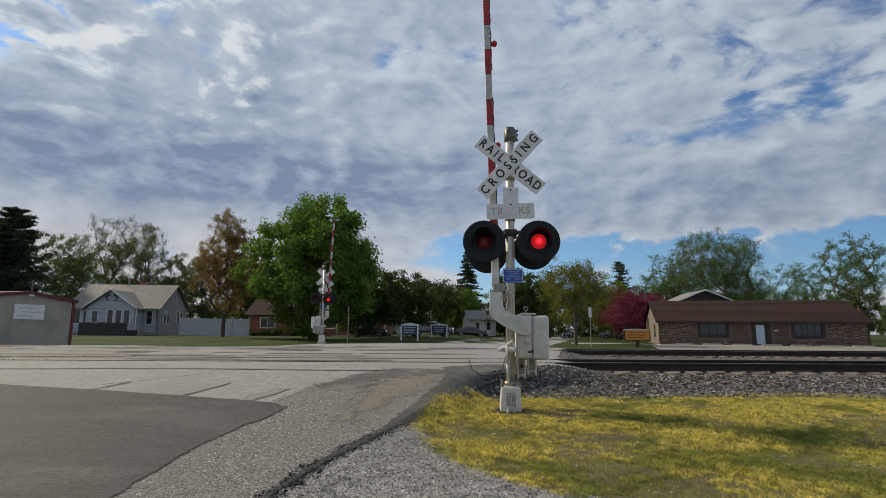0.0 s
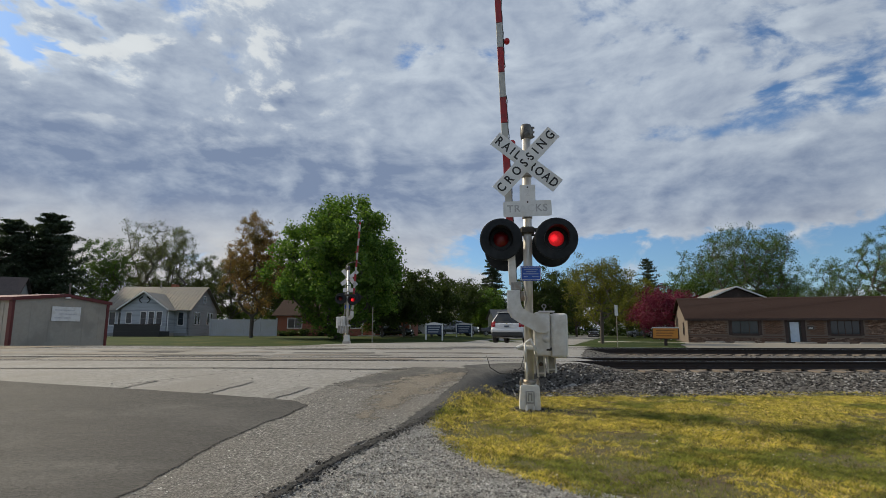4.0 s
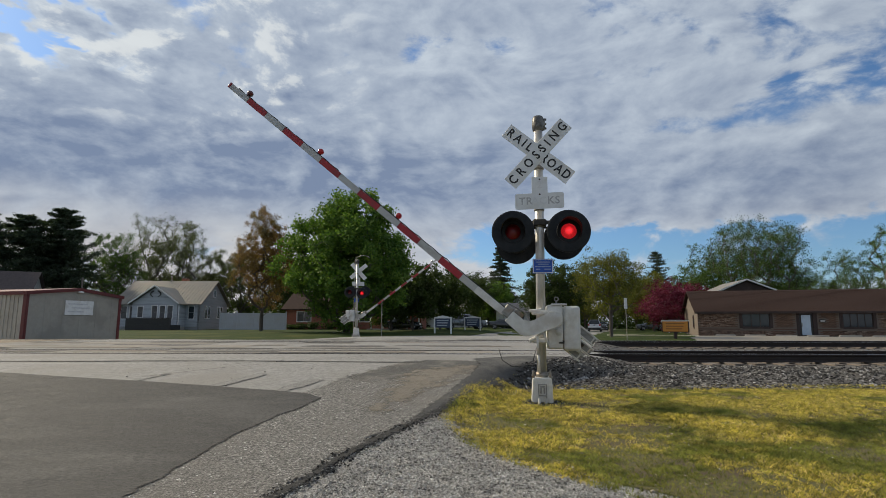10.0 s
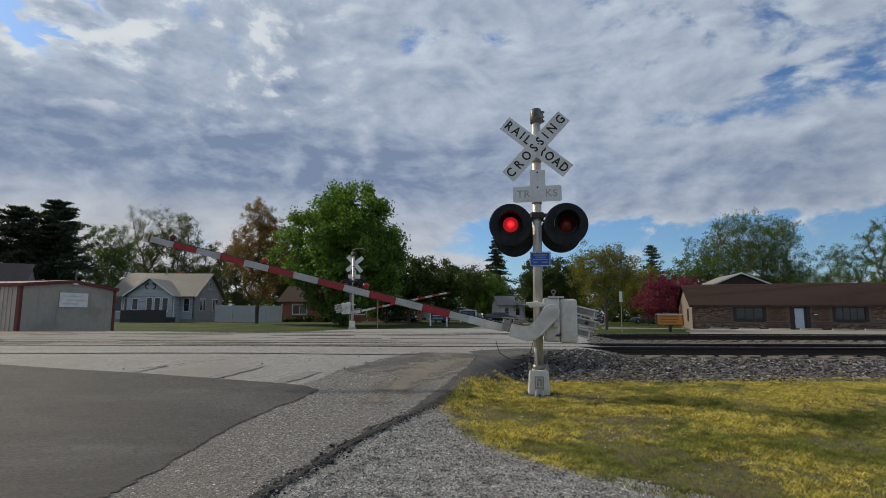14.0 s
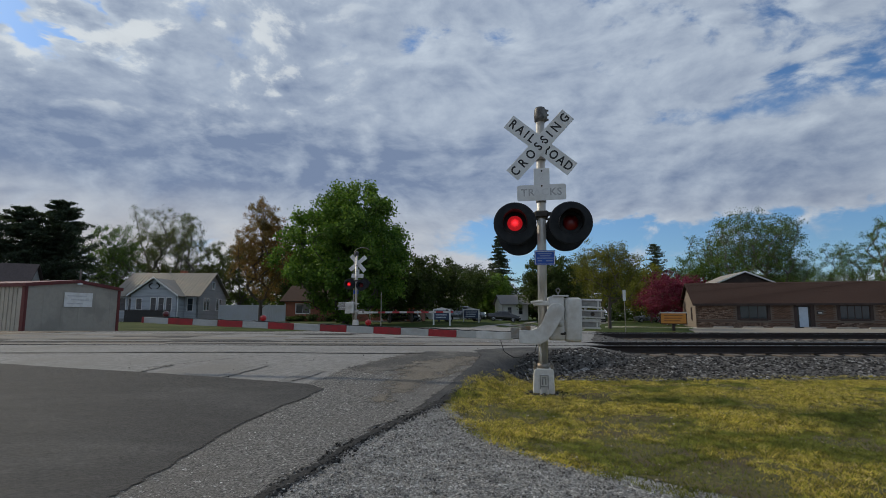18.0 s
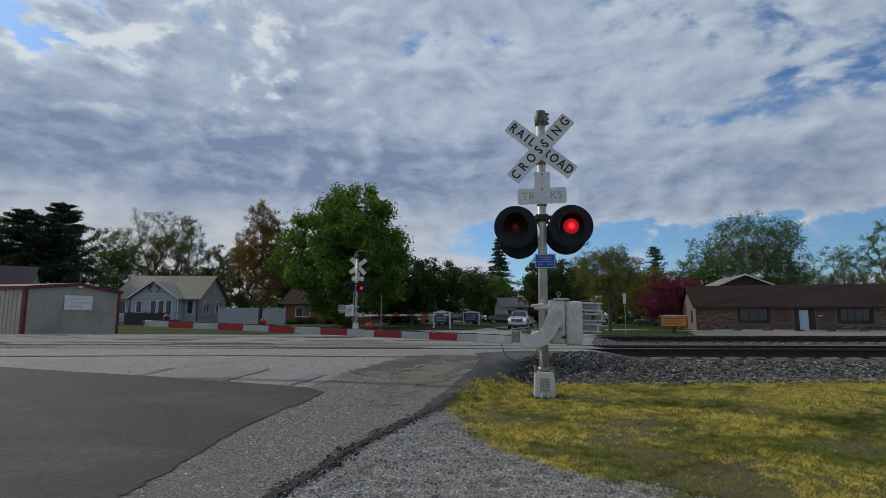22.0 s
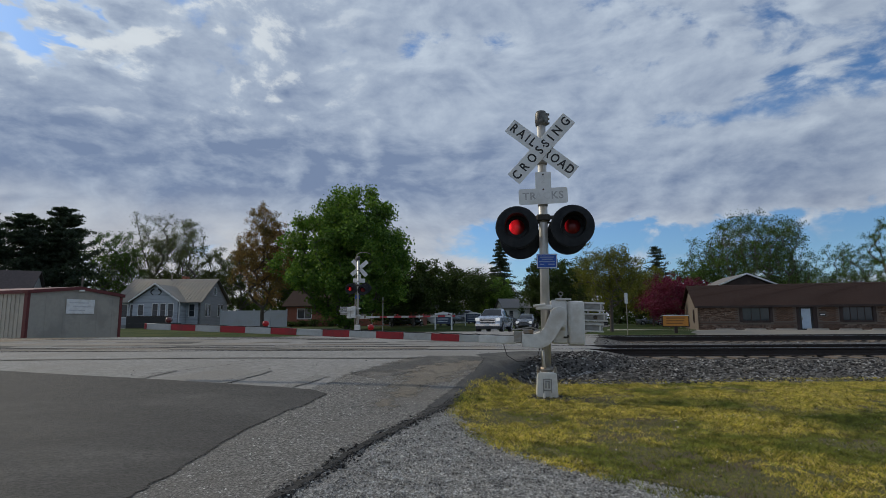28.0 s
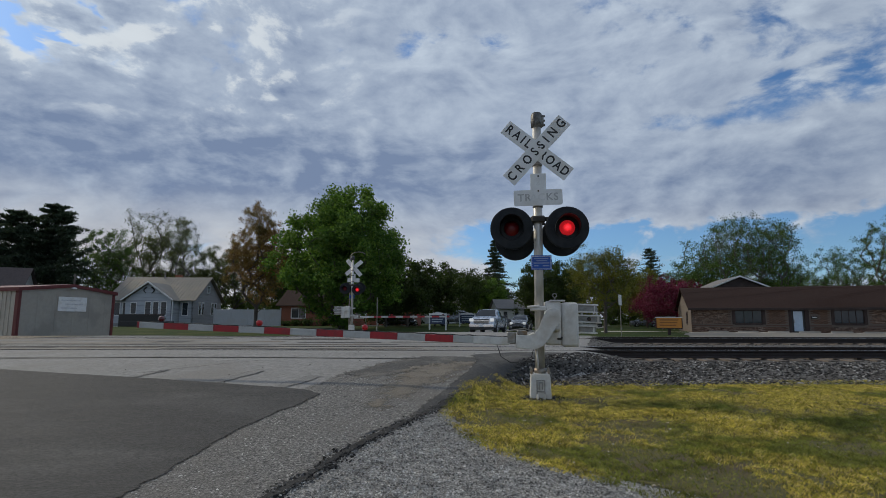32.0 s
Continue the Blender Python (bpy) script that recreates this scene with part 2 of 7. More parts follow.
def tube(bm, a, b, r0, r1=None, seg=12, caps=True):
    a, b = Vector(a), Vector(b)
    d = b - a
    m = Matrix.Translation((a + b) / 2) @ d.to_track_quat("Z", "Y").to_matrix().to_4x4()
    bmesh.ops.create_cone(bm, cap_ends=caps, segments=seg, radius1=r0, radius2=r0 if r1 is None else r1, depth=d.length, matrix=m)
    return bm


def prism(bm, outline, y0, y1, m=None):
    """An outline in x, z drawn out from y0 to y1."""
    m = m or Matrix()
    front = [bm.verts.new(m @ Vector((x, y0, z))) for x, z in outline]
    back = [bm.verts.new(m @ Vector((x, y1, z))) for x, z in outline]
    k = len(outline)
    bm.faces.new(front)
    bm.faces.new(back[::-1])
    for i in range(k):
        j = (i + 1) % k
        bm.faces.new((front[j], front[i], back[i], back[j]))
    return bm


def spin(bm, profile, m=None, seg=24):
    """Turn a profile of (radius, height) pairs about z."""
    m = m or Matrix()
    rings = []
    for r, z in profile:
        rings.append([bm.verts.new(m @ Vector((r * math.cos(2 * math.pi * i / seg), r * math.sin(2 * math.pi * i / seg), z))) for i in range(seg)])
    for lo, hi in zip(rings, rings[1:]):
        for i in range(seg):
            j = (i + 1) % seg
            bm.faces.new((lo[i], lo[j], hi[j], hi[i]))
    bm.faces.new(rings[-1])
    bm.faces.new(rings[0][::-1])
    return bm


def B():
    return bmesh.new()


def words(name, text, size, material, parent, m, label="", squeeze=1.0, thick=0.003, space=1.0, bold=0.0):
    cu = bpy.data.curves.new(name, "FONT")
    cu.body, cu.size, cu.extrude, cu.align_x, cu.align_y = text, size, thick, "CENTER", "CENTER"
    cu.space_character = space
    cu.resolution_u, cu.offset = 3, bold
    tmp = bpy.data.objects.new(name, cu)
    scene.collection.objects.link(tmp)
    bpy.context.view_layer.update()
    me = bpy.data.meshes.new_from_object(tmp.evaluated_get(bpy.context.evaluated_depsgraph_get()))
    bpy.data.objects.remove(tmp)
    me.materials.clear()
    me.materials.append(material)
    ob = new(name, me)
    ob.parent = parent
    ob.matrix_basis = m @ pose(0, 0, 0, 90) @ Matrix.Diagonal((squeeze, 1, 1, 1))
    return tagged(ob, label)

# ---- the lie of the land ----
ROAD = radians(16.5)                       # the street heads east of +y
RD, RN = Vector((math.sin(ROAD), math.cos(ROAD), 0)), Vector((math.cos(ROAD), -math.sin(ROAD), 0))
EDGE = Vector((-0.29, 6.3, 0))             # a point on the street's near edge
RAILS = (12.0, 13.5, 19.6, 21.1)           # rails, parallel to x
RAIL_TOP = 0.536


def across(x, y):
    return (Vector((x, y, 0)) - EDGE).dot(RN)


def on_road(s, v):
    """The place s metres right of the street's edge and v metres along it."""
    return EDGE + RN * s + RD * v


def ease(a, b, t):
    t = min(1.0, max(0.0, (t - a) / (b - a)))
    return t * t * (3 - 2 * t)


def land(x, y):
    """Height of the ground: a hump of ballast and crossing over the two tracks."""
    road = 0.52 * ease(3.6, 11.0, y) * (1 - ease(27, 45, y))
    verge = 0.04 + 0.075 * ease(5.3, 7.4, y) + 0.195 * ease(9.2, 10.9, y) - 0.06 * ease(14.6, 15.8, y) + 0.06 * ease(17.6, 18.7, y) - 0.34 * ease(22.4, 27, y)
    road += 0.36 * ease(30, 60, y) * ease(7, 12, -across(x, y))
    s = across(x, y)
    road -= 0.5 * ease(9, 15, -s) * ease(21.8, 25.5, y) * (1 - ease(30, 44, y))
    flare = 1.4 * ease(9.2, 10.6, y) * (1 - ease(23, 27, y))
    wide = 1.4 - 0.75 * ease(4.6, 6.5, y) * (1 - ease(9.6, 10.4, y))
    k = ease(0.2 + flare - 0.1 * ease(5, 7, y), 0.2 + wide + flare, s)
    z = road * (1 - k) + verge * k
    return z + 0.02 * math.sin(x * 0.7 + y * 0.45) * ease(3, 9, abs(y - 16))


def sheet(name, left, right, rows, cols, material, lift, label="", kind="structure", rough=0.0, bias=1.0, wide=0.5):
    """A surface between two lines of (x, y), laid on the land."""
    bm = B()
    layer = bm.verts.layers.float.new("edge")

    def along(line, t):
        t *= len(line) - 1
        i = min(int(t), len(line) - 2)
        return Vector(line[i]).lerp(Vector(line[i + 1]), t - i)

    grid = []
    for i in range(rows + 1):
        a, b = along(left, i / rows), along(right, i / rows)
        row = []
        for j in range(cols + 1):
            p = a.lerp(b, (j / cols) ** bias)
            if rough and (j in (0, cols) or i in (0, rows)):
                p += Vector((noise.noise((p.x * 1.7, p.y * 1.7, 3)), noise.noise((p.x * 1.7, p.y * 1.7, 9)))) * rough
            row.append(bm.verts.new((p.x, p.y, land(p.x, p.y) + lift)))
        grid.append(row)
    for i in range(rows):
        for j in range(cols):
            bm.faces.new((grid[i][j], grid[i][j + 1], grid[i + 1][j + 1], grid[i + 1][j]))
    for i in range(rows + 1):
        a, b = along(left, i / rows), along(right, i / rows)
        for j in range(cols + 1):
            u = (j / cols) ** bias * (b - a).length
            v = min(i, rows - i) / rows * 10
            grid[i][j][layer] = min(1.0, min(u, (b - a).length - u, v) / wide)
    bmesh.ops.recalc_face_normals(bm, faces=bm.faces)
    if sum(f.normal.z for f in bm.faces) < 0:
        bmesh.ops.reverse_faces(bm, faces=bm.faces)
    return solo(name, bm, material, None, label, "", "", kind, True)


ASPHALT = mat("worn_asphalt", (0.275, 0.268, 0.256), (0.15, 0.146, 0.14), 13, 0.9, 0, 0.3, (0.19, 0.18, 0.166), 0.45, fine=110, speck=0.22)
PATCH = mat("fresh_asphalt", (0.0558, 0.0531, 0.0504), (0.0198, 0.0189, 0.0189), 5, 0.85, 0, 0.8, (0.0792, 0.0765, 0.072), 0.45, fine=70, speck=0.45, fade=0.8, stretch=(0.5, 1.3, 1))
GRAVEL = mat("fine_gravel", (0.515, 0.504, 0.482), (0.101, 0.0974, 0.0896), 60, 0.95, 0, 0.9, (0.314, 0.291, 0.258), 0.6, fine=140, speck=0.45)
CHIPS = mat("chip_seal", (0.31, 0.295, 0.27), (0.035, 0.034, 0.032), 38, 0.95, 0, 1.0, (0.17, 0.158, 0.142), 0.7, fine=80, speck=0.5, fade=1.3)
EARTH = mat("dry_earth", (0.24, 0.19, 0.13), (0.13, 0.10, 0.07), 12, 0.95, 0, 0.6, (0.18, 0.15, 0.1), 0.8)
LAWN = mat("mown_lawn", (0.0375, 0.06, 0.00975), (0.0135, 0.0263, 0.0045), 5, 0.9, 0, 0.8, (0.0562, 0.0638, 0.015), 0.3, fine=30, spec=0.12)
TURF = mat("spring_turf", (0.17, 0.145, 0.035), (0.055, 0.052, 0.018), 26, 0.9, 0, 0.9, (0.095, 0.066, 0.036), 1.7, fine=110)
STONE = mat("ballast_bed", (0.14, 0.128, 0.115), (0.035, 0.033, 0.03), 16, 0.95, 0, 1.0, (0.075, 0.065, 0.055), 0.7, fine=40)
CONC = mat("pale_concrete", (0.45, 0.42, 0.37), (0.33, 0.31, 0.28), 8, 0.9, 0, 0.3, (0.38, 0.34, 0.28), 0.5)


def grounds():
    # the open ground, one sheet to the horizon
    bm = B()
    xs = [-900, -300, -120, -70, -45] + [-30 + 1.5 * i for i in range(41)] + [45, 70, 120, 300, 900]
    ys = [-300, -60, -20, -8] + [-4 + 0.5 * i for i in range(80)] + [38, 41, 45, 50, 60, 80, 110, 160, 300, 700, 1500]
    grid = [[bm.verts.new((x, y, land(x, y) - 0.02 - 0.13 * (1 - ease(22, 24, y)))) for x in xs] for y in ys]
    for i in range(len(ys) - 1):
        for j in range(len(xs) - 1):
            bm.faces.new((grid[i][j], grid[i][j + 1], grid[i + 1][j + 1], grid[i + 1][j]))
    solo("ground", bm, LAWN, None, "flat green lawn and open ground to the horizon", "", "", "structure", True)
    # bare soil under the street's broken edge
    sheet("edge_soil", [on_road(-0.5, v).to_2d() for v in (-6, -2, 2, 6)], [on_road(2.2, v).to_2d() for v in (-6, -2, 2, 6)], 60, 12, GRAVEL, 0.001, "bare gravelly dirt along the street's broken edge")
    # the street, wide where it meets the tracks
    near, far = [], []
    for v in (-16, -8, -2, 0, 2, 3.5, 5, 8, 12, 16, 20, 26, 34, 44, 60, 90, 140, 220, 400):
        wide = -26 if v < 22 else (-11 if v < 30 else -9.3)
        near.append(on_road(wide, v).to_2d())
        far.append(on_road(float(np.interp(v, [30, 42, 86, 140, 400], [0.0, 0.4, 2.8, 5.5, 12.0])), v).to_2d())
    sheet("road", near, far, 220, 34, ASPHALT, 0.004, "worn grey asphalt street over the level crossing")

    # stony shoulder along the street
    reach = ((-14, -1.6, 0.0), (-3.2, -1.6, -0.06), (-2.0, -1.6, -0.06), (-1.2, -1.65, -0.03), (-0.3, -1.75, 0.12), (0.5, -1.75, 0.25), (1.5, -1.75, 0.3), (2.3, -1.65, 0.36), (3.2, -1.5, 0.5), (4.0, -0.7, 0.75))
    sheet("road_shoulder", [on_road(a, v).to_2d() for v, a, b in reach], [on_road(b, v).to_2d() for v, a, b in reach], 80, 24, CHIPS, 0.016, "rough chip-sealed shoulder of the street", rough=0.05, wide=0.45)
    # darker resurfaced lane, its edge worn
    rim = ((-14, -0.6), (-3.2, -0.95), (-2.5, -1.07), (-2.05, -1.19), (-1.6, -1.29), (-1.24, -1.34), (-0.5, -1.32), (-0.1, -1.28), (0.3, -1.30), (0.46, -1.6))
    left = [on_road(-30, v - 0.25).to_2d() for v, a in rim]
    right = [on_road(a, v).to_2d() for v, a in rim]
    sheet("road_patch", left, right, 90, 150, PATCH, 0.024, "smooth dark resurfaced asphalt lane", rough=0.05, wide=0.3)
    # loose gravel drive where the camera stands
    left = [(-4.25, -6), (-2.35, 0), (-1.40, 2.9), (-0.75, 4.6), (-0.2, 6.35)]
    right = [(12, -6), (7.0, 0.2), (2.6, 2.9), (0.75, 4.6), (0.1, 6.3)]
    sheet("gravel_drive", left, right, 60, 40, GRAVEL, 0.006, "loose pale gravel beside the street", rough=0.15)
    # grassy verge
    left = [(9, -5), (3.0, 2.6), (0.78, 4.5), (0.10, 6.2), (0.42, 7.8), (1.3, 9.2)]
    right = [(60, -5), (60, 2.4), (60, 4.2), (60, 6.2), (60, 7.8), (60, 9.25)]
    sheet("verge", left, right, 70, 120, TURF, 0.012, "dry yellow and green grass verge", rough=0.12, bias=2.2)
    # asphalt tongue beside the near track, its side slope's shade put into the colour
    left = [on_road(0.0, -0.6).to_2d(), on_road(0.0, 1.0).to_2d(), on_road(0.0, 2.4).to_2d(), on_road(-0.1, 3.6).to_2d(), on_road(-0.4, 4.3).to_2d(), on_road(0.5, 5.3).to_2d()]
    right = [on_road(0.15, -0.6).to_2d(), on_road(0.32, 1.0).to_2d(), on_road(0.55, 2.4).to_2d(), on_road(0.78, 3.2).to_2d(), on_road(1.05, 4.0).to_2d(), on_road(1.75, 5.2).to_2d()]
    sheet("asphalt_tongue", left, right, 26, 16, mat("shaded_lip_asphalt", (0.075, 0.073, 0.07), (0.035, 0.035, 0.035), 30, 0.95, 0, 0.8, (0.10, 0.094, 0.085), 1.1, fine=80, fade=0.7, speck=0.4), 0.022, "crumbling asphalt lip beside the track, its shade put into the colour", rough=0.2, wide=0.35)
    # ballast bed under the tracks, right of the crossing
    left = [(0.95, 9.0), (1.45, 9.8), (2.3, 10.6), (3.4, 11.4), (4.1, 15), (5.3, 19), (6.4, 22.6)]
    right = [(120, 9.0), (120, 9.8), (120, 10.6), (120, 12), (120, 15), (120, 19), (120, 22.6)]
    sheet("ballast_bed", left, right, 90, 140, STONE, 0.018, "dark crushed stone bed of the railway", rough=0.1, bias=2.4)
    # asphalt flare between the street and the stone bed
    edge = ((1.5, 9.6), (2.5, 10.3), (3.4, 11.4), (3.75, 13), (4.1, 15), (4.7, 17), (5.3, 19), (5.9, 21), (6.4, 22.6))
    sheet("crossing_apron", [(x - 2.2, y) for x, y in edge], [(x + 0.12, y) for x, y in edge], 70, 14, ASPHALT, 0.0065, "worn asphalt flare beside the rails", rough=0.12)
    # bare soil beside the tracks on the other side and round the shed
    left = [(-60, 12.5), (-60, 18), (-60, 24), (-60, 34)]
    right = [(-15.5, 12.5), (-14.5, 18), (-13.2, 24), (-10.5, 34)]
    sheet("bare_soil", left, right, 30, 40, EARTH, 0.014, "packed bare soil and gravel beside the tracks", rough=0.4)
    # sandy apron at the corner of the crossing
    left = [on_road(-0.75, 0.0).to_2d(), on_road(-0.85, 0.9).to_2d(), on_road(-1.0, 1.9).to_2d(), on_road(-0.95, 2.7).to_2d(), on_road(-0.3, 3.3).to_2d()]
    right = [on_road(-0.25, -0.2).to_2d(), on_road(-0.1, 0.8).to_2d(), on_road(0.0, 1.7).to_2d(), on_road(0.1, 2.5).to_2d(), on_road(0.3, 3.4).to_2d()]
    sheet("sandy_apron", left, right, 30, 12, mat("sandy_grit", (0.255, 0.22, 0.17), (0.12, 0.107, 0.088), 45, 0.95, 0, 0.8, (0.20, 0.178, 0.145), 1.4, fine=90, fade=1.5, speck=0.4), 0.021, "sandy grit washed over the road edge", rough=0.1, wide=1.1)
    # dark worn patch where the old surface shows
    left = [on_road(-1.75, 1.6).to_2d(), on_road(-1.6, 2.6).to_2d(), on_road(-1.45, 3.3).to_2d(), on_road(-1.3, 3.85).to_2d()]
    right = [on_road(-1.1, 1.3).to_2d(), on_road(-0.7, 2.3).to_2d(), on_road(-0.1, 3.0).to_2d(), on_road(0.3, 3.9).to_2d()]
    sheet("worn_patch", left, right, 40, 24, mat("dark_worn_asphalt", (0.10, 0.095, 0.088), (0.055, 0.053, 0.05), 30, 0.95, 0, 0.8, (0.16, 0.148, 0.13), 1.6, fine=80, fade=3.4, speck=0.4), 0.019, "dark patch of older asphalt worn bare", rough=0.1, wide=0.6)
    # broken lip of the street's edge; the dark strip also paints its step's shade
    bm = B()
    random.seed(4)
    last = None
    for i in range(520):
        v = -6 + 7.4 * i / 519
        w = 0.030 * (1 - ease(0.2, 1.4, v)) + 0.025 * noise.noise((v * 1.3, 0, 0)) + 0.03 * noise.noise((v * 6, 4, 0)) + 0.025 * noise.noise((v * 17, 4, 3))
        c = np.interp(v, [-6, -2.5, -1.27, -0.25, 0.47, 1.4], [-0.06, -0.08, -0.05, 0.13, 0.25, 0.42]) + 0.03 * noise.noise((v * 0.9, 7, 0)) + 0.04 * noise.noise((v * 5, 2, 0)) + 0.02 * noise.noise((v * 15, 2, 6))
        p, q = on_road(c - max(w, 0.004), v), on_road(c + max(w, 0.004), v)
        row = [bm.verts.new((p.x, p.y, land(p.x, p.y) + 0.024)), bm.verts.new((q.x, q.y, land(q.x, q.y) + 0.021))]
        if last:
            bm.faces.new((last[0], last[1], row[1], row[0]))
        last = row
    solo("edge_crack", bm, mat("crack_and_step_shade", (0.03, 0.028, 0.026), (0.015, 0.014, 0.013), 30, 0.95, 0, 0.5), None, "dark crack and painted step shade along the broken asphalt edge", "", "", "structure")
    # lot before the brick building
    a = Vector((25.7, 55, 0))
    left = [(a + RN * -3 - RD * 22).to_2d(), (a + RN * -2.2 - RD * 10).to_2d(), (a - RD * 0.1).to_2d()]
    right = [(a + RN * 40 - RD * 22).to_2d(), (a + RN * 40 - RD * 10).to_2d(), (a + RN * 40 - RD * 0.1).to_2d()]
    sheet("parking_lot", left, right, 20, 20, mat("lot_concrete", (0.21, 0.19, 0.16), (0.15, 0.14, 0.12), 8, 0.9, 0, 0.3, (0.17, 0.155, 0.125), 0.5), 0.02, "pale concrete parking lot", rough=0.2)
    # side path beyond the tracks
    p = on_road(2.2, 52)
    sheet("side_path", [p.to_2d(), (p + RD * 2.4).to_2d()], [(p + RN * 30).to_2d(), (p + RN * 30 + RD * 2.4).to_2d()], 4, 20, CONC, 0.02, "pale concrete side path across the lawn")


grounds()


def strew(name, count, spot, size, material, label, flat=0.6, seed=1):
    """Many small stones as one mesh; spot() gives a place on the plan."""
    rng = np.random.RandomState(seed)
    base = np.array([(1, 0, 0), (0, 1, 0), (-1, 0, 0), (0, -1, 0), (0, 0, 1), (0, 0, -1)], float)
    tri = np.array([(0, 1, 4), (1, 2, 4), (2, 3, 4), (3, 0, 4), (1, 0, 5), (2, 1, 5), (3, 2, 5), (0, 3, 5)])
    verts, faces = [], []
    for i in range(count):
        x, y = spot(rng)
        r = size[0] + (size[1] - size[0]) * rng.rand() ** 2.2
        q = Euler(rng.rand(3) * 6.3).to_matrix()
        pts = base * (r * (0.6 + 0.7 * rng.rand(6, 1)))
        pts = pts @ np.array(q)
        pts[:, 2] *= flat
        pts += (x, y, land(x, y) + 0.012 + r * flat * 0.3)
        faces.append(tri + 6 * i)
        verts.append(pts)
    me = bpy.data.meshes.new(name)
    me.from_pydata(np.concatenate(verts).tolist(), [], np.concatenate(faces).tolist())
    me.materials.append(material)
    return tagged(new(name, me), label, "", "", "stuff")


def island(name, tones, rough=0.9, trans=0.0, other=None):
    """Colour by piece: tones picked at random for each island."""
    m = bpy.data.materials.new(name)
    m.use_nodes = True
    n = Nodes(m.node_tree)
    ramp = n.tree.nodes.new("ShaderNodeValToRGB")
    ramp.color_ramp.interpolation = "LINEAR"
    while len(ramp.color_ramp.elements) < len(tones):
        ramp.color_ramp.elements.new(0.5)
    for i, tone in enumerate(tones):
        ramp.color_ramp.elements[i].position = i / (len(tones) - 1)
        ramp.color_ramp.elements[i].color = (*tone, 1)
    n.link(n.add("ShaderNodeNewGeometry").outputs["Random Per Island"], ramp.inputs[0])
    coord = n.add("ShaderNodeTexCoord").outputs["Object"]
    patchy = n.span(n.noise(coord, 6.5, 8.0, 0.75), 0.34, 0.66, 0.42, 1.45)
    bsdf = n.add("ShaderNodeBsdfPrincipled", Roughness=rough)
    bsdf.inputs["Specular IOR Level"].default_value = 0.3
    tone = ramp.outputs[0]
    if other:
        place_y = n.add("ShaderNodeSeparateXYZ")
        n.link(coord, place_y.inputs[0])
        near = n.span(place_y.outputs[1], 3.5, 6.5, 0.10, -0.03)
        tone = n.mix(n.math("MULTIPLY", n.span(n.math("ADD", near, n.noise(coord, 0.9, 4.0, 0.6)), 0.48, 0.60), 0.8), tone, other)
    colour = n.vec("SCALE", tone, patchy)
    n.link(colour, bsdf.inputs["Base Color"])
    out = n.tree.nodes.new("ShaderNodeOutputMaterial")
    if trans:
        tr = n.add("ShaderNodeBsdfTranslucent")
        n.link(colour, tr.inputs[0])
        both = n.add("ShaderNodeMixShader")
        both.inputs[0].default_value = trans
        n.link(bsdf.outputs[0], both.inputs[1])
        n.link(tr.outputs[0], both.inputs[2])
        n.link(both.outputs[0], out.inputs[0])
    else:
        n.link(bsdf.outputs[0], out.inputs[0])
    return m


ROCK = island("crushed_stone", [(0.016, 0.015, 0.015), (0.036, 0.034, 0.032), (0.07, 0.066, 0.062), (0.115, 0.109, 0.102), (0.38, 0.37, 0.355)])
PEBBLE = island("pale_gravel_chips", [(0.115, 0.109, 0.101), (0.253, 0.241, 0.224), (0.391, 0.38, 0.356), (0.575, 0.564, 0.54)])
BLADE = island("grass_blades", [(0.12, 0.135, 0.024), (0.34, 0.32, 0.05), (0.62, 0.53, 0.085), (0.76, 0.61, 0.12), (0.68, 0.54, 0.25)], 0.7, 0.35, (0.15, 0.19, 0.035))


def ballast_spot(rng):
    while True:
        x = 0.9 + 25 * rng.rand() ** 1.7
        y = 8.95 + (2.2 * rng.rand() ** 0.9 if rng.rand() < 0.8 else 2.0 + 10.5 * rng.rand()) + 0.12 * math.sin(x * 1.3)
        if x > np.interp(y, [9, 9.8, 10.6, 11.4, 15, 19, 22.6], [0.95, 1.45, 2.3, 3.4, 4.1, 5.3, 6.4]):
            return x, y


strew("ballast_stones", 32000, ballast_spot, (0.014, 0.040), ROCK, "dark and pale crushed ballast stones", 0.75, 3)


def gravel_spot(rng):
    while True:
        x, y = rng.uniform(-1.5, 4.2), rng.uniform(2.2, 6.4)
        if across(x, y) > 0.12 and x < np.interp(y, [2.2, 2.6, 3.6, 4.5, 5.3, 6.3], [3.6, 3.0, 1.5, 0.78, 0.34, 0.10]) + 0.12 * rng.randn():
            return x, y


strew("gravel_chips", 26000, gravel_spot, (0.004, 0.013), PEBBLE, "loose pale gravel chips beside the street", 0.7, 5)


def shoulder_spot(rng):
    p = on_road(-1.3 + 1.4 * rng.rand(), -4.2 + 7.0 * rng.rand())
    return p.x, p.y


strew("shoulder_chips", 15000, shoulder_spot, (0.004, 0.013), PEBBLE, "small loose chips on the shoulder", 0.6, 6)


def crumb_spot(rng):
    v = -4.0 + 5.2 * rng.rand()
    p = on_road(float(np.interp(v, [-6, -2.5, -1.27, -0.25, 0.47, 1.4], [-0.06, -0.08, -0.05, 0.13, 0.25, 0.42])) + 0.05 * rng.randn(), v)
    return p.x, p.y


CRUMB = island("asphalt_crumbs", [(0.012, 0.012, 0.012), (0.03, 0.029, 0.028), (0.07, 0.068, 0.064), (0.18, 0.17, 0.16)])
strew("asphalt_crumbs", 2600, crumb_spot, (0.005, 0.020), CRUMB, "dark asphalt crumbs along the broken edge", 0.8, 17)


def foot_spot(rng):
    a, r = 6.283 * rng.rand(), 0.17 + 0.16 * rng.rand() ** 2
    return 1.42 + r * math.cos(a), 7.75 + r * math.sin(a)


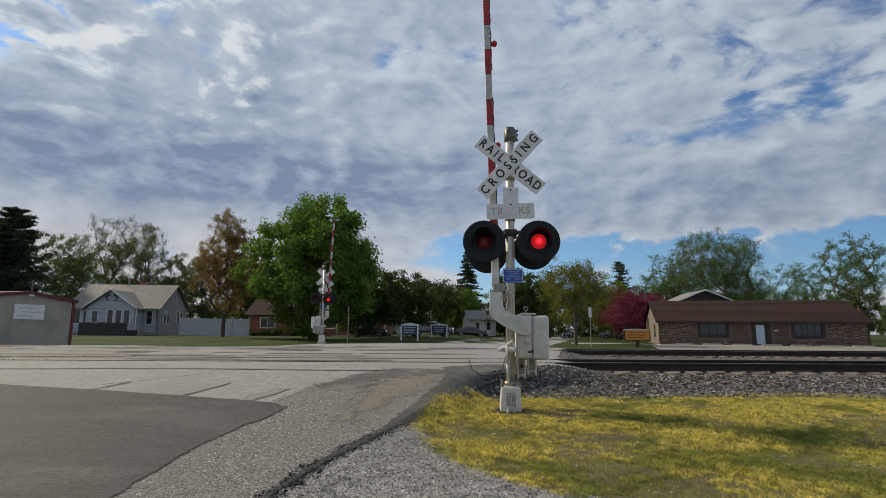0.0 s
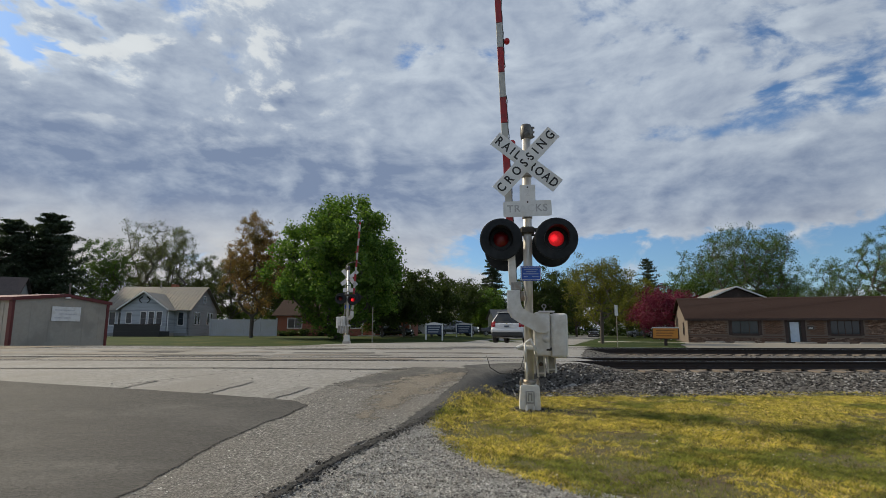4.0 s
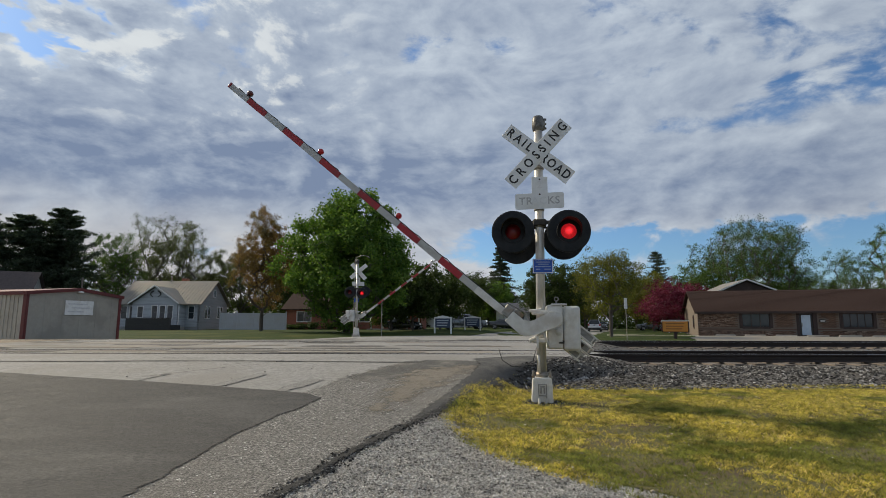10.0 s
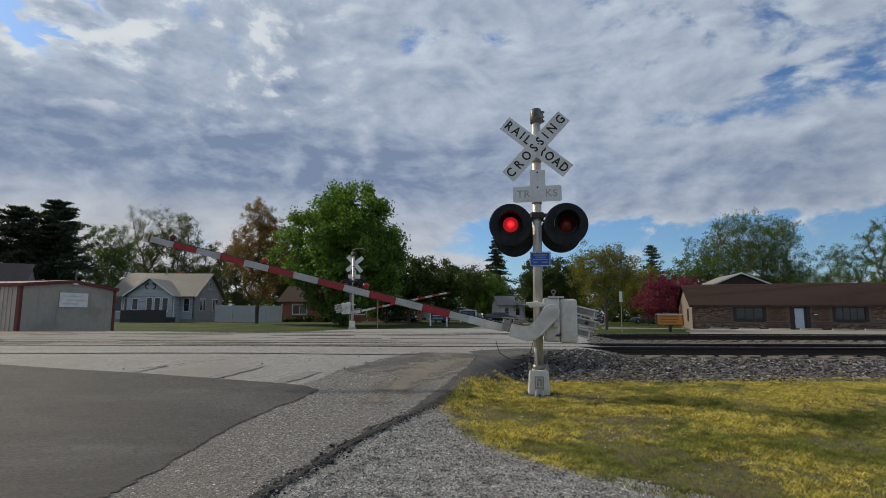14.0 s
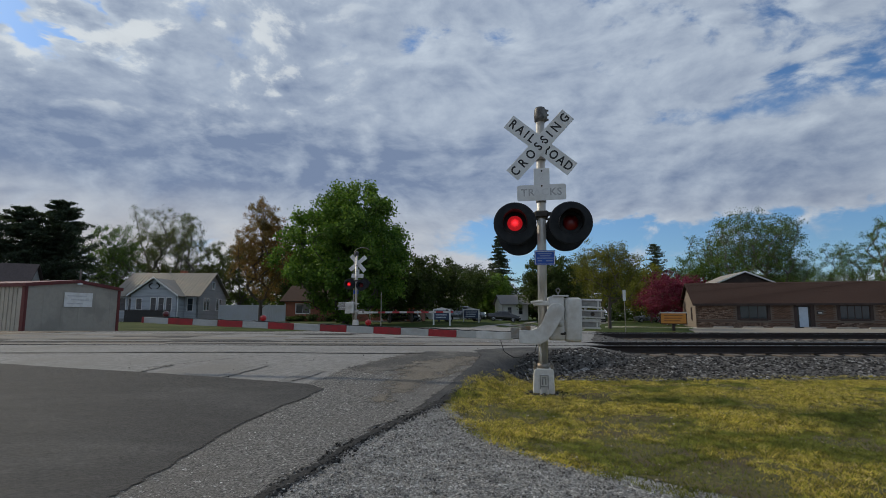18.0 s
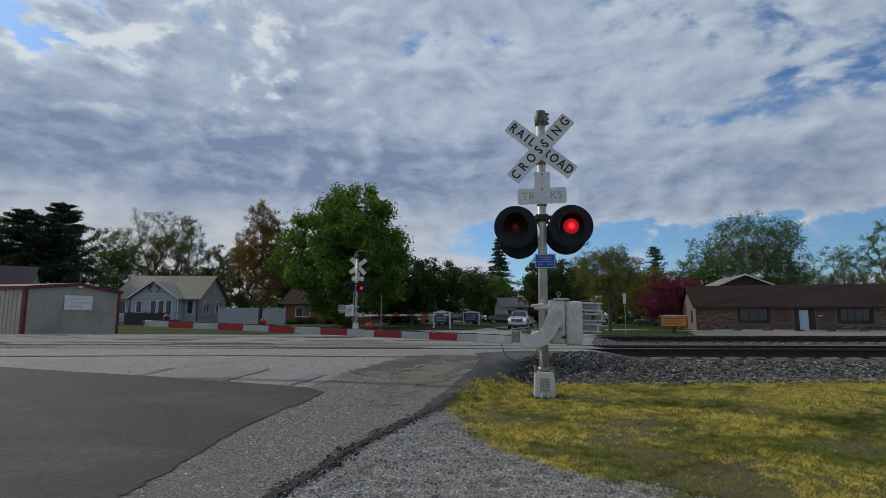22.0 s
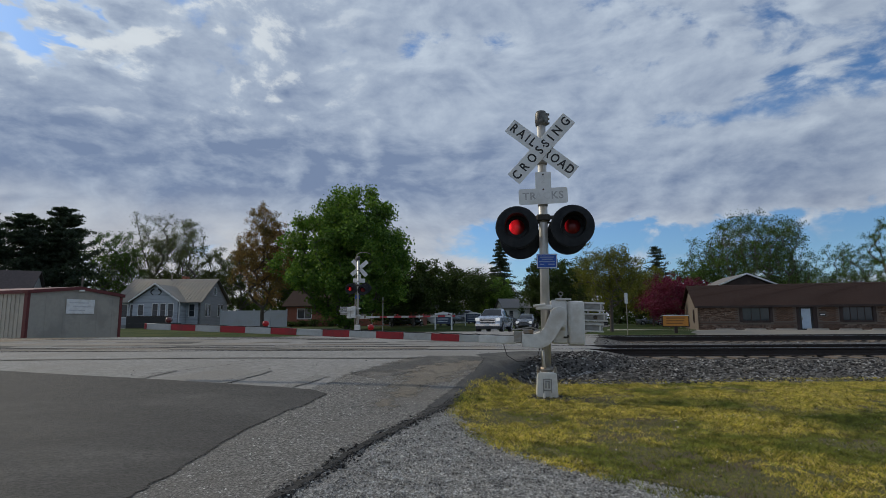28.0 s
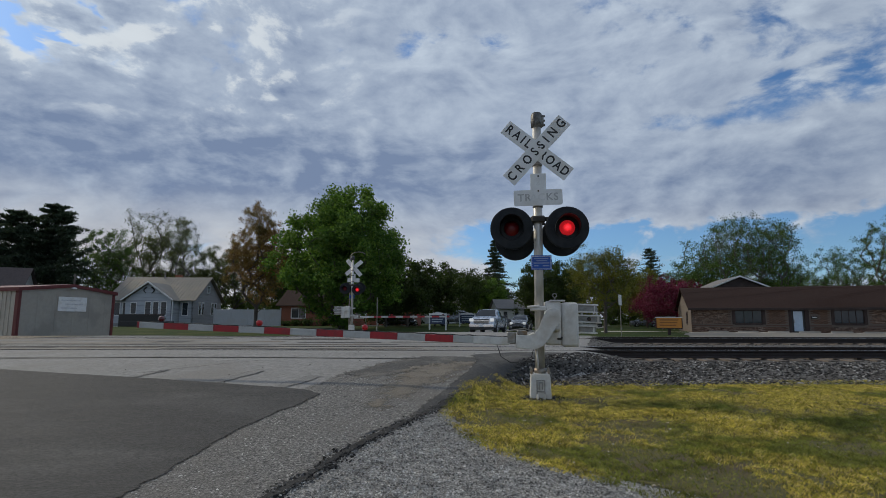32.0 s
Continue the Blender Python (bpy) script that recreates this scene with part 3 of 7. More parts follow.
strew("foot_clods", 260, foot_spot, (0.008, 0.030), CRUMB, "dark clods of earth round the mast foot", 0.8, 18)


def lawn_blades(name, count, spot, height, width, material, label, seed):
    rng = np.random.RandomState(seed)
    verts, faces = [], []
    for i in range(count):
        x, y, k = spot(rng)
        h = height * (0.5 + rng.rand()) * k
        a, lean = rng.rand() * 6.283, 0.35 + 0.6 * rng.rand()
        dx, dy = math.cos(a), math.sin(a)
        w = width * (0.6 + 0.8 * rng.rand())
        z = land(x, y) + 0.008
        verts += [(x - dy * w, y + dx * w, z), (x + dy * w, y - dx * w, z), (x + dx * h * lean * 0.4, y + dy * h * lean * 0.4, z + h * 0.6),
                  (x + dx * h * lean, y + dy * h * lean, z + h * 0.85)]
        faces += [(4 * i, 4 * i + 1, 4 * i + 2), (4 * i + 2, 4 * i + 1, 4 * i + 3)]
    me = bpy.data.meshes.new(name)
    me.from_pydata(verts, [], faces)
    me.materials.append(material)
    return tagged(new(name, me), label, "", "", "stuff")


def verge_spot(rng):
    while True:
        y = 3.0 + 6.5 * rng.rand() ** 0.8
        x = rng.uniform(-0.3, y * 0.95 + 1.2)
        left = np.interp(y, [2.6, 3.6, 4.5, 5.3, 6.2, 7.8, 9.4], [3.0, 1.5, 0.78, 0.34, 0.10, 0.42, 1.3])
        bare = noise.noise((x * 0.8, y * 1.1, 5.0)) + 0.6 * noise.noise((x * 2.2, y * 2.2, 1.0)) + 0.5 * noise.noise((x * 6, y * 6, 2.0))
        if (x - 1.42) ** 2 + (y - 7.65) ** 2 < 0.10:
            bare -= 0.8
        if x > left - 0.15 * rng.rand() and (bare > -0.30 or rng.rand() < 0.22) and (y < 9.0 or rng.rand() < 0.4):
            return x, y, 0.7 + 0.6 * max(0.0, bare) + 0.25 * rng.rand()


lawn_blades("grass", 190000, verge_spot, 0.030, 0.0046, BLADE, "short dry yellow-green grass on the verge", 8)

LITTER = island("dead_leaves_and_twigs", [(0.12, 0.08, 0.045), (0.3, 0.22, 0.13), (0.5, 0.42, 0.3), (0.6, 0.56, 0.48)])


def litter_spot(rng):
    x, y, k = verge_spot(rng)
    return x, y


strew("litter", 2600, litter_spot, (0.006, 0.02), LITTER, "dead leaves and bits of straw in the grass", 0.5, 21)
strew("road_stones", 110, lambda rng: tuple(on_road(-6 * rng.rand() ** 2 - 0.2, -3 + 8 * rng.rand()).to_2d()), (0.006, 0.017), ROCK, "loose dark stones on the asphalt", 0.7, 22)


def smear_spot(rng):
    t, w = rng.rand(), rng.randn() * 0.022
    return 3.16 + 0.46 * t + w, 6.46 - 0.24 * t + w * 1.5


strew("bleached_straw", 420, smear_spot, (0.006, 0.020), island("bleached_straw_tones", [(0.3, 0.29, 0.26), (0.45, 0.44, 0.4), (0.6, 0.59, 0.55)]), "pale bleached straw lying in the grass", 0.35, 23)

# ---- crossing signals ----
SILVER = mat("weathered_aluminium", (0.62, 0.61, 0.58), (0.42, 0.41, 0.39), 9, 0.45, 0.6, 0.12, (0.48, 0.45, 0.4), 2.5, stretch=(1, 1, 0.3))
PAINT = mat("chalky_grey_paint", (0.66, 0.65, 0.62), (0.54, 0.53, 0.50), 14, 0.55, 0.1, 0.08, (0.50, 0.47, 0.42), 3.0)
WHITE = mat("sign_white", (0.74, 0.74, 0.73), (0.66, 0.66, 0.65), 10, 0.5, 0, 0.05, (0.62, 0.61, 0.58), 3.5)
BLACK = mat("sign_black", (0.015, 0.015, 0.015), (0.03, 0.03, 0.03), 10, 0.6, 0, 0.05)
FADED = mat("faded_letters", (0.33, 0.33, 0.325), (0.50, 0.50, 0.49), 25, 0.6, 0, 0.0)
BLEACHED = mat("bleached_letters", (0.60, 0.60, 0.59), (0.68, 0.68, 0.67), 25, 0.6, 0, 0.0)
HOODS = mat("black_hood_paint", (0.010, 0.012, 0.015), (0.016, 0.019, 0.022), 12, 0.6, 0, 0.1, (0.022, 0.024, 0.027), 4, spec=0.25)
STEEL = mat("dull_steel", (0.36, 0.35, 0.33), (0.2, 0.19, 0.17), 20, 0.5, 0.8, 0.15, (0.22, 0.16, 0.1), 5)
IRON = mat("dark_iron", (0.07, 0.065, 0.06), (0.04, 0.035, 0.03), 20, 0.7, 0.4, 0.2, (0.1, 0.06, 0.035), 5)
CASTIRON = mat("grey_cast_iron", (0.34, 0.335, 0.32), (0.2, 0.195, 0.185), 14, 0.6, 0.2, 0.2, (0.26, 0.24, 0.21), 4)
RED = mat("reflective_red", (0.36, 0.018, 0.024), (0.27, 0.014, 0.02), 25, 0.5, 0, 0.05, (0.22, 0.022, 0.024), 4)
GREYW = mat("reflective_white", (0.46, 0.46, 0.44), (0.41, 0.41, 0.39), 25, 0.5, 0, 0.015, (0.34, 0.33, 0.31), 4)
BLUE = mat("sign_blue", (0.02, 0.09, 0.42), (0.015, 0.07, 0.34), 10, 0.45, 0, 0.04)
RUBBER = mat("black_rubber", (0.02, 0.02, 0.02), (0.035, 0.035, 0.033), 25, 0.8, 0, 0.2)


def lit_red(name, power):
    """A glass ball that glows round one pole, with the ribs of pressed glass."""
    m = bpy.data.materials.new(name)
    m.use_nodes = True
    n = Nodes(m.node_tree)
    coord = n.add("ShaderNodeTexCoord").outputs["Object"]
    split = n.add("ShaderNodeSeparateXYZ")
    n.link(coord, split.inputs[0])
    r = n.math("SQRT", n.math("ADD", n.math("POWER", n.math("ABSOLUTE", split.outputs[0]), 2.0), n.math("POWER", n.math("ABSOLUTE", split.outputs[2]), 2.0)))
    face = n.span(split.outputs[1], 0.0, 0.10)
    heat = n.math("MULTIPLY", face, n.math("ADD", n.span(r, 0.015, 0.075, 1.0, 0.28), n.span(r, 0.0, 0.03, 0.5, 0.0)))
    ribs = n.noise(coord, 90, 2.0)
    power_in = n.math("MULTIPLY", heat, n.math("MULTIPLY", n.span(ribs, 0.3, 0.7, 0.7, 1.1), power))
    bsdf = n.add("ShaderNodeBsdfPrincipled", Roughness=0.3)
    bsdf.inputs["Base Color"].default_value = (0.13, 0.003, 0.006, 1)
    bsdf.inputs["Emission Color"].default_value = (1.0, 0.02, 0.028, 1)
    n.link(power_in, bsdf.inputs["Emission Strength"])
    out = n.tree.nodes.new("ShaderNodeOutputMaterial")
    n.link(bsdf.outputs[0], out.inputs[0])
    return m


LIT = lit_red("lit_red_lens", 1.5)
LAMP = mat("lit_gate_lamp", (0.20, 0.008, 0.012), (0.14, 0.006, 0.009), 30, 0.3, 0, 0.05, glow=(1.0, 0.01, 0.015, 0.06))
LAMP_OFF = mat("red_gate_lamp", (0.096, 0.0036, 0.006), (0.066, 0.003, 0.0048), 30, 0.25, 0, 0.05, coat=0.5)


def lamp_head(sig, x, z, side):
    """One flashing light on the crossarm; side -1 faces the front, +1 the back. Returns its lens, which turns."""
    m = pose(x, side * 0.21, z) @ (pose(0, 0, 0) if side < 0 else pose(0, 0, 0, 0, 0, 180))
    bm = B()
    spin(bm, [(0.295, 0.0), (0.305, 0.008), (0.305, 0.02), (0.29, 0.028), (0.168, 0.03), (0.16, 0.01)], pose(0, 0, 0, 90), 40)
    light = part("light", bm, HOODS, sig, "round black flashing light with hood", m, False)
    bm = B()
    spin(bm, [(0.13, 0.0), (0.155, 0.05), (0.15, 0.13), (0.08, 0.17), (0.03, 0.175)], pose(0, 0.0, 0, -90), 24)
    part("housing", bm, HOODS, light, "", None, True)
    # the visor, open below
    bm = B()
    seg, rows = 26, 5
    for shell, rad in ((0, 0.172), (1, 0.166)):
        grid = []
        for i in range(seg + 1):
            a = radians(-35 + 250 * i / seg)
            reach = 0.30 * (0.42 + 0.58 * max(0.0, math.sin(a)) ** 0.6) if math.sin(a) > 0 else 0.30 * 0.42 * (1 + 1.2 * math.sin(a))
            grid.append([bm.verts.new((rad * math.cos(a), -0.02 - reach * j / rows, rad * math.sin(a) - 0.015 * j / rows)) for j in range(rows + 1)])
        for i in range(seg):
            for j in range(rows):
                q = (grid[i][j], grid[i + 1][j], grid[i + 1][j + 1], grid[i][j + 1])
                bm.faces.new(q if shell else q[::-1])
        if shell == 0:
            outer = grid
        else:
            for i in range(seg):
                bm.faces.new((outer[i][rows], outer[i + 1][rows], grid[i + 1][rows], grid[i][rows]))
    part("hood", bm, HOODS, light, "", None, True)
    bm = B()
    bmesh.ops.create_uvsphere(bm, u_segments=28, v_segments=18, radius=0.128)
    lens = part("lens", bm, LIT, light, "round ribbed red glass lens", pose(0, 0.055, 0), True)
    return lens


PIVOT = (0.19, -0.15, 1.2)


def crossing_signal(m, arm_length, label, stripes, lean=1.75):
    sig = thing("crossing_signal", m, label, "crossing signal", "railway crossing signals")
    # base and mast
    bm = B()
    prism(bm, [(-0.148, 0.05), (0.148, 0.05), (0.132, 0.365), (0.118, 0.39), (-0.118, 0.39), (-0.132, 0.365)], -0.145, 0.145)
    bmesh.ops.bevel(bm, geom=list(bm.edges), offset=0.012, segments=2, affect="EDGES", profile=0.5)
    base = part("mast_base", bm, PAINT, sig, "cast white mast base with raised lettering")
    for x0, x1, z0, z1 in ((-0.06, -0.048, 0.10, 0.31), (0.048, 0.06, 0.10, 0.31), (-0.047, 0.047, 0.298, 0.31), (-0.03, 0.03, 0.265, 0.28), (-0.03, -0.012, 0.18, 0.262), (0.012, 0.03, 0.18, 0.262), (-0.047, 0.047, 0.145, 0.16)):
        bm = B()
        box(bm, x0, x1, -0.160, -0.146, z0, z1, 0.003)
        part("raised_bar", bm, CASTIRON, base)
    for x in (-0.045, 0.045):
        bm = B()
        tube(bm, (x, -0.185, 0.0), (x, -0.17, 0.12), 0.022, 0.016, seg=8)
        part("front_lug", bm, PAINT, base)
    for x, y in ((-0.12, -0.11), (0.12, -0.11), (-0.12, 0.11), (0.12, 0.11)):
        bm = B()
        tube(bm, (x, y, 0.36), (x, y, 0.46), 0.013, seg=8)
        tube(bm, (x, y, 0.39), (x, y, 0.415), 0.026, seg=6)
        part("anchor_bolt", bm, STEEL, base)
    bm = B()
    prism(bm, [(-0.2, -0.3), (0.2, -0.3), (0.19, 0.049), (-0.19, 0.049)], -0.19, 0.19)
    part("footing", bm, CONC, base, "concrete footing sunk in the soil")
    bm = B()
    tube(bm, (0, 0, 0.3), (0, 0, 4.06), 0.066, 0.064, 28)
    mast = part("mast", bm, SILVER, sig, "dull aluminium mast", None, True)
    for z, r, h in ((0.42, 0.085, 0.07), (3.42, 0.074, 0.05), (2.79, 0.074, 0.04), (2.57, 0.078, 0.08), (3.12, 0.072, 0.03)):
        bm = B()
        tube(bm, (0, 0, z - h / 2), (0, 0, z + h / 2), r, seg=24)
        part("collar", bm, STEEL if h > 0.035 else IRON, mast, "", None, True)
    bm = B()
    spin(bm, [(0.05, 0.0), (0.082, 0.02), (0.09, 0.10), (0.085, 0.2), (0.07, 0.235), (0.03, 0.25)], pose(0, 0, 3.98), 20)
    box(bm, 0.05, 0.105, -0.04, 0.04, 4.01, 4.18, 0.01)
    for z in (4.03, 4.10, 4.17):
        box(bm, 0.095, 0.125, -0.02, 0.02, z - 0.012, z + 0.012, 0.004)
    part("bell", bm, mat("dark_bell_metal", (0.11, 0.105, 0.10), (0.05, 0.048, 0.045), 14, 0.5, 0.5, 0.15, (0.2, 0.195, 0.18), 6), sig, "grey crossing bell on the mast top", None, True)
    # the crossbuck
    for n, (text, tilt, y, size) in enumerate((("RAILROAD", 39.5, -0.213, 1.17), ("CROSSING", -47.5, -0.226, 1.20))):
        bm = B()
        box(bm, -size / 2, size / 2, -0.004, 0.004, -0.113, 0.113, 0.002)
        blade = part("crossbuck_blade", bm, WHITE, sig, "white crossbuck blade lettered " + text, pose(-0.015, y, 3.575, 0, tilt))
        if n == 0:
            words("lettering", "RAIL", 0.185, BLACK, blade, pose(-0.335, -0.0055, 0), "black capital letters", 0.84, 0.001, 1.5, 0.004)
            words("lettering", "ROAD", 0.185, BLACK, blade, pose(0.315, -0.0055, 0), "black capital letters", 0.84, 0.001, 1.25, 0.004)
        else:
            words("lettering", "CROSSING", 0.185, BLACK, blade, pose(0, -0.0055, 0), "black capital letters", 0.84, 0.001, 1.75, 0.004)
        for x in (-0.03, 0.05):
            bm = B()
            tube(bm, (x, -0.016, 0.0), (x, 0.16, 0.0), 0.012, seg=8)
            part("bolt", bm, IRON, blade)
    # the track sign under it, an upside-down T
    bm = B()
    box(bm, -0.112, 0.112, -0.003, 0.003, 0.0, 0.24, 0.002)
    top = part("count_plate", bm, WHITE, sig, "small white plate with a faded digit", pose(0, -0.21, 2.99))
    words("digit", "2", 0.15, BLEACHED, top, pose(0, -0.0045, 0.12), "sun-bleached digit", 1.0, 0.001)
    bm = B()
    outline = []
    for cx, cz, a0 in ((0.315, 0.085, 0), (-0.315, 0.085, 90), (-0.315, -0.085, 180), (0.315, -0.085, 270)):
        outline += [(cx + 0.03 * math.cos(radians(a0 + k * 30)), cz + 0.03 * math.sin(radians(a0 + k * 30))) for k in range(4)]
    prism(bm, outline[::-1], -0.003, 0.003)
    bar = part("track_plate", bm, WHITE, sig, "white plate with sun-bleached word TRACKS", pose(-0.005, -0.214, 2.875, 0, -1.5))
    for text, x, ink in (("TR", -0.195, FADED), ("AC", -0.005, BLEACHED), ("KS", 0.20, FADED)):
        words("lettering", text, 0.15, ink, bar, pose(x, -0.0045, 0.0), "sun-bleached capital letters", 1.0, 0.001, 1.12, 0.003)
    for z in (0.2, -0.02):
        bm = B()
        tube(bm, (0, -0.018, z), (0, 0.19, z), 0.013, seg=8)
        part("bolt", bm, IRON, top)
    # crossarm and lights
    bm = B()
    tube(bm, (-0.44, 0, 2.60), (0.44, 0, 2.60), 0.03, seg=12)
    tube(bm, (-0.30, -0.02, 2.52), (0.30, -0.02, 2.52), 0.016, seg=8)
    box(bm, -0.10, 0.10, -0.09, 0.09, 2.54, 2.64, 0.02)
    for x in (-0.385, 0.395):
        tube(bm, (x, -0.2, 2.58), (x, 0.2, 2.50), 0.03, seg=10)
        tube(bm, (x, 0, 2.42), (x, 0, 2.62), 0.035, seg=10)
    part("crossarm", bm, IRON, sig, "dark iron arm that carries the lights")
    lenses = [lamp_head(sig, -0.385, 2.43, -1), lamp_head(sig, 0.395, 2.43, -1), lamp_head(sig, 0.36, 2.38, 1), lamp_head(sig, -0.33, 2.32, 1)]
    # the emergency notice
    bm = B()
    box(bm, -0.145, 0.145, -0.003, 0.003, -0.105, 0.105, 0.002)
    note = part("notice_plate", bm, BLUE, sig, "small blue notice plate with a white border", pose(0.035, -0.085, 1.95))
    for x0, x1, z0, z1 in ((-0.138, 0.138, 0.088, 0.095), (-0.138, 0.138, -0.095, -0.088), (-0.138, -0.131, -0.088, 0.088), (0.131, 0.138, -0.088, 0.088)):
        bm = B()
        box(bm, x0, x1, -0.0055, -0.0035, z0, z1)
        part("border", bm, WHITE, note)
    for x0, x1, z in ((-0.10, 0.10, 0.058), (-0.07, 0.08, 0.027), (-0.11, 0.11, -0.006), (-0.10, -0.04, -0.045), (0.02, 0.11, -0.045)):
        bm = B()
        box(bm, x0, x1, -0.0055, -0.0035, z - 0.007, z + 0.007)
        part("text_bar", bm, mat("pale_blue_text", (0.30, 0.38, 0.6)), note)
    # gate mechanism
    bm = B()
    box(bm, 0.08, 0.30, -0.07, 0.33, 0.78, 1.40, 0.03, seg=3)
    case = part("gate_mechanism", bm, PAINT, sig, "chalky grey metal gate machine box", None, False)
    bm = B()
    box(bm, 0.304, 0.545, -0.06, 0.32, 0.76, 1.385, 0.045, seg=3)
    part("cover", bm, PAINT, case, "rounded cover of the machine box")
    bm = B()
    box(bm, 0.14, 0.36, -0.1, 0.02, 1.395, 1.418, 0.006)
    part("top_plate", bm, PAINT, case)
    bm = B()
    tube(bm, (0.215, -0.06, 1.40), (0.215, -0.06, 1.455), 0.012, seg=8)
    for i in range(14):
        a, b = 2 * math.pi * i / 14, 2 * math.pi * (i + 1) / 14
        tube(bm, (0.215 + 0.028 * math.cos(a), -0.06, 1.482 + 0.028 * math.sin(a)), (0.215 + 0.028 * math.cos(b), -0.06, 1.482 + 0.028 * math.sin(b)), 0.008, seg=6)
    part("eye_bolt", bm, STEEL, case, "", None, True)
    bm = B()
    tube(bm, (0.235, -0.095, 1.02), (0.235, -0.065, 1.02), 0.05, seg=20)
    part("round_plug", bm, PAINT, case, "", None, True)
    bm = B()
    box(bm, 0.24, 0.31, -0.085, -0.065, 0.86, 0.885, 0.005)
    box(bm, 0.29, 0.315, -0.085, -0.065, 0.875, 0.905, 0.005)
    part("latch", bm, IRON, case)
    bm = B()
    box(bm, -0.13, 0.09, -0.10, 0.10, 0.86, 0.93, 0.015)
    tube(bm, (-0.17, -0.09, 0.89), (-0.08, -0.09, 0.93), 0.03, seg=10)
    part("mount_clamp", bm, PAINT, sig, "steel clamp that holds the machine to the mast")
    bm = B()
    box(bm, -0.13, 0.09, -0.10, 0.10, 1.26, 1.33, 0.015)
    tube(bm, (-0.17, -0.08, 1.31), (0.0, -0.1, 1.33), 0.02, seg=12)
    part("mount_clamp", bm, PAINT, sig, "steel clamp that holds the machine to the mast")
    bm = B()
    pts = [Vector((0.10, -0.10, 0.82)), Vector((0.02, -0.13, 1.02)), Vector((-0.06, -0.15, 0.96)), Vector((-0.05, -0.12, 0.7)), Vector((-0.03, -0.08, 0.45))]
    for a, b in zip(pts, pts[1:]):
        tube(bm, a, b, 0.016, seg=8)
    part("conduit", bm, PAINT, sig, "", None, True)
    # the gate arm, in its level pose round the pivot
    bm = B()
    prism(bm, [(-0.114, 0.054), (-0.06, 0.093), (0, 0.103), (0.065, 0.085), (0.103, 0.027), (0.09, -0.068), (-0.06, -0.325), (-0.14, -0.434), (-0.236, -0.482),
               (-0.52, -0.474), (-0.515, -0.293), (-0.33, -0.298), (-0.25, -0.266), (-0.2, -0.19), (-0.127, 0.014)][::-1], -0.05, 0.05)
    bmesh.ops.bevel(bm, geom=list(bm.edges), offset=0.008, segments=2, affect="EDGES", profile=0.5)
    arm = part("gate_arm", bm, PAINT, sig, "red and white striped gate arm on a grey crank", pose(PIVOT[0], PIVOT[1], PIVOT[2], 0, lean))
    bm = B()
    tube(bm, (0, -0.065, 0), (0, 0.62, 0), 0.035, seg=18)
    tube(bm, (0, -0.058, 0), (0, -0.045, 0), 0.066, seg=24)
    tube(bm, (0, -0.075, 0), (0, -0.06, 0), 0.018, seg=6)
    part("pivot_shaft", bm, PAINT, arm, "grey pivot shaft")
    bm = B()
    box(bm, -0.64, -0.515, -0.03, 0.03, -0.42, -0.26, 0.01)
    box(bm, -0.50, -0.36, -0.035, 0.035, -0.292, -0.23, 0.01)
    tube(bm, (-0.66, 0, -0.25), (-0.40, 0, -0.20), 0.01, seg=6)
    tube(bm, (-0.40, 0, -0.20), (-0.25, 0, -0.24), 0.01, seg=6)
    part("shear_bracket", bm, STEEL, arm, "steel shear bracket")
    z = -0.385
    bm = B()
    box(bm, -1.12, -0.60, -0.028, 0.028, z - 0.054, z + 0.054, 0.006)
    part("arm_root", bm, PAINT, arm, "grey channel at the arm's root")
    x = -1.12
    k = 0
    while x > -arm_length + 0.02:
        w = stripes if k else 0.28
        x1 = max(x - w, -arm_length)
        t = (-x - 1.1) / max(arm_length - 1.1, 0.1)
        h = 0.050 - 0.004 * t
        bm = B()
        box(bm, x1 + 0.0015, x - 0.0015, -0.024, 0.024, z - h, z + h, 0.004)
        part("red_stripe" if k % 2 else "white_stripe", bm, RED if k % 2 else GREYW, arm)
        x, k = x1, k + 1
    for i, lx in enumerate((0.429, 0.687, 0.938)):
        px = -arm_length * lx
        bm = B()
        spin(bm, [(0.016, -0.045), (0.038, -0.036), (0.046, 0.0), (0.038, 0.036), (0.016, 0.045)], pose(px, -0.0, z + 0.105, 90), 16)
        lamp = part("gate_lamp", bm, (LAMP, LAMP, LAMP_OFF)[i], arm, "small red lamp on the gate arm", None, True)
    bm = B()
    for lx in (0.429, 0.687, 0.938):
        px = -arm_length * lx
        box(bm, px - 0.035, px + 0.035, -0.02, 0.02, z + 0.035, z + 0.07, 0.006)
    steps = 70
    cable = [Vector((-0.62 - (arm_length * 0.97 - 0.62) * i / steps, -0.015, z + 0.066 - 0.01 * (i / steps) - 0.012 * abs(math.sin(i * 0.9)) - (0.09 * math.sin(math.pi * (i - 36) / 6) if 36 < i < 42 else 0))) for i in range(steps + 1)]
    for a, b in zip(cable, cable[1:]):
        tube(bm, a, b, 0.008, seg=5, caps=False)
    part("lamp_cable", bm, RUBBER, arm, "black lamp cable along the arm")
    # counterweights behind the box
    bm = B()
    box(bm, -0.05, 0.42, 0.53, 0.56, -0.04, 0.04, 0.006)
    box(bm, 0.30, 0.68, 0.53, 0.56, 0.10, 0.14, 0.006)
    box(bm, 0.30, 0.68, 0.53, 0.56, -0.14, -0.10, 0.006)
    box(bm, 0.44, 0.47, 0.525, 0.565, -0.22, 0.18, 0.006)
    part("weight_frame", bm, PAINT, arm, "counterweight frame")
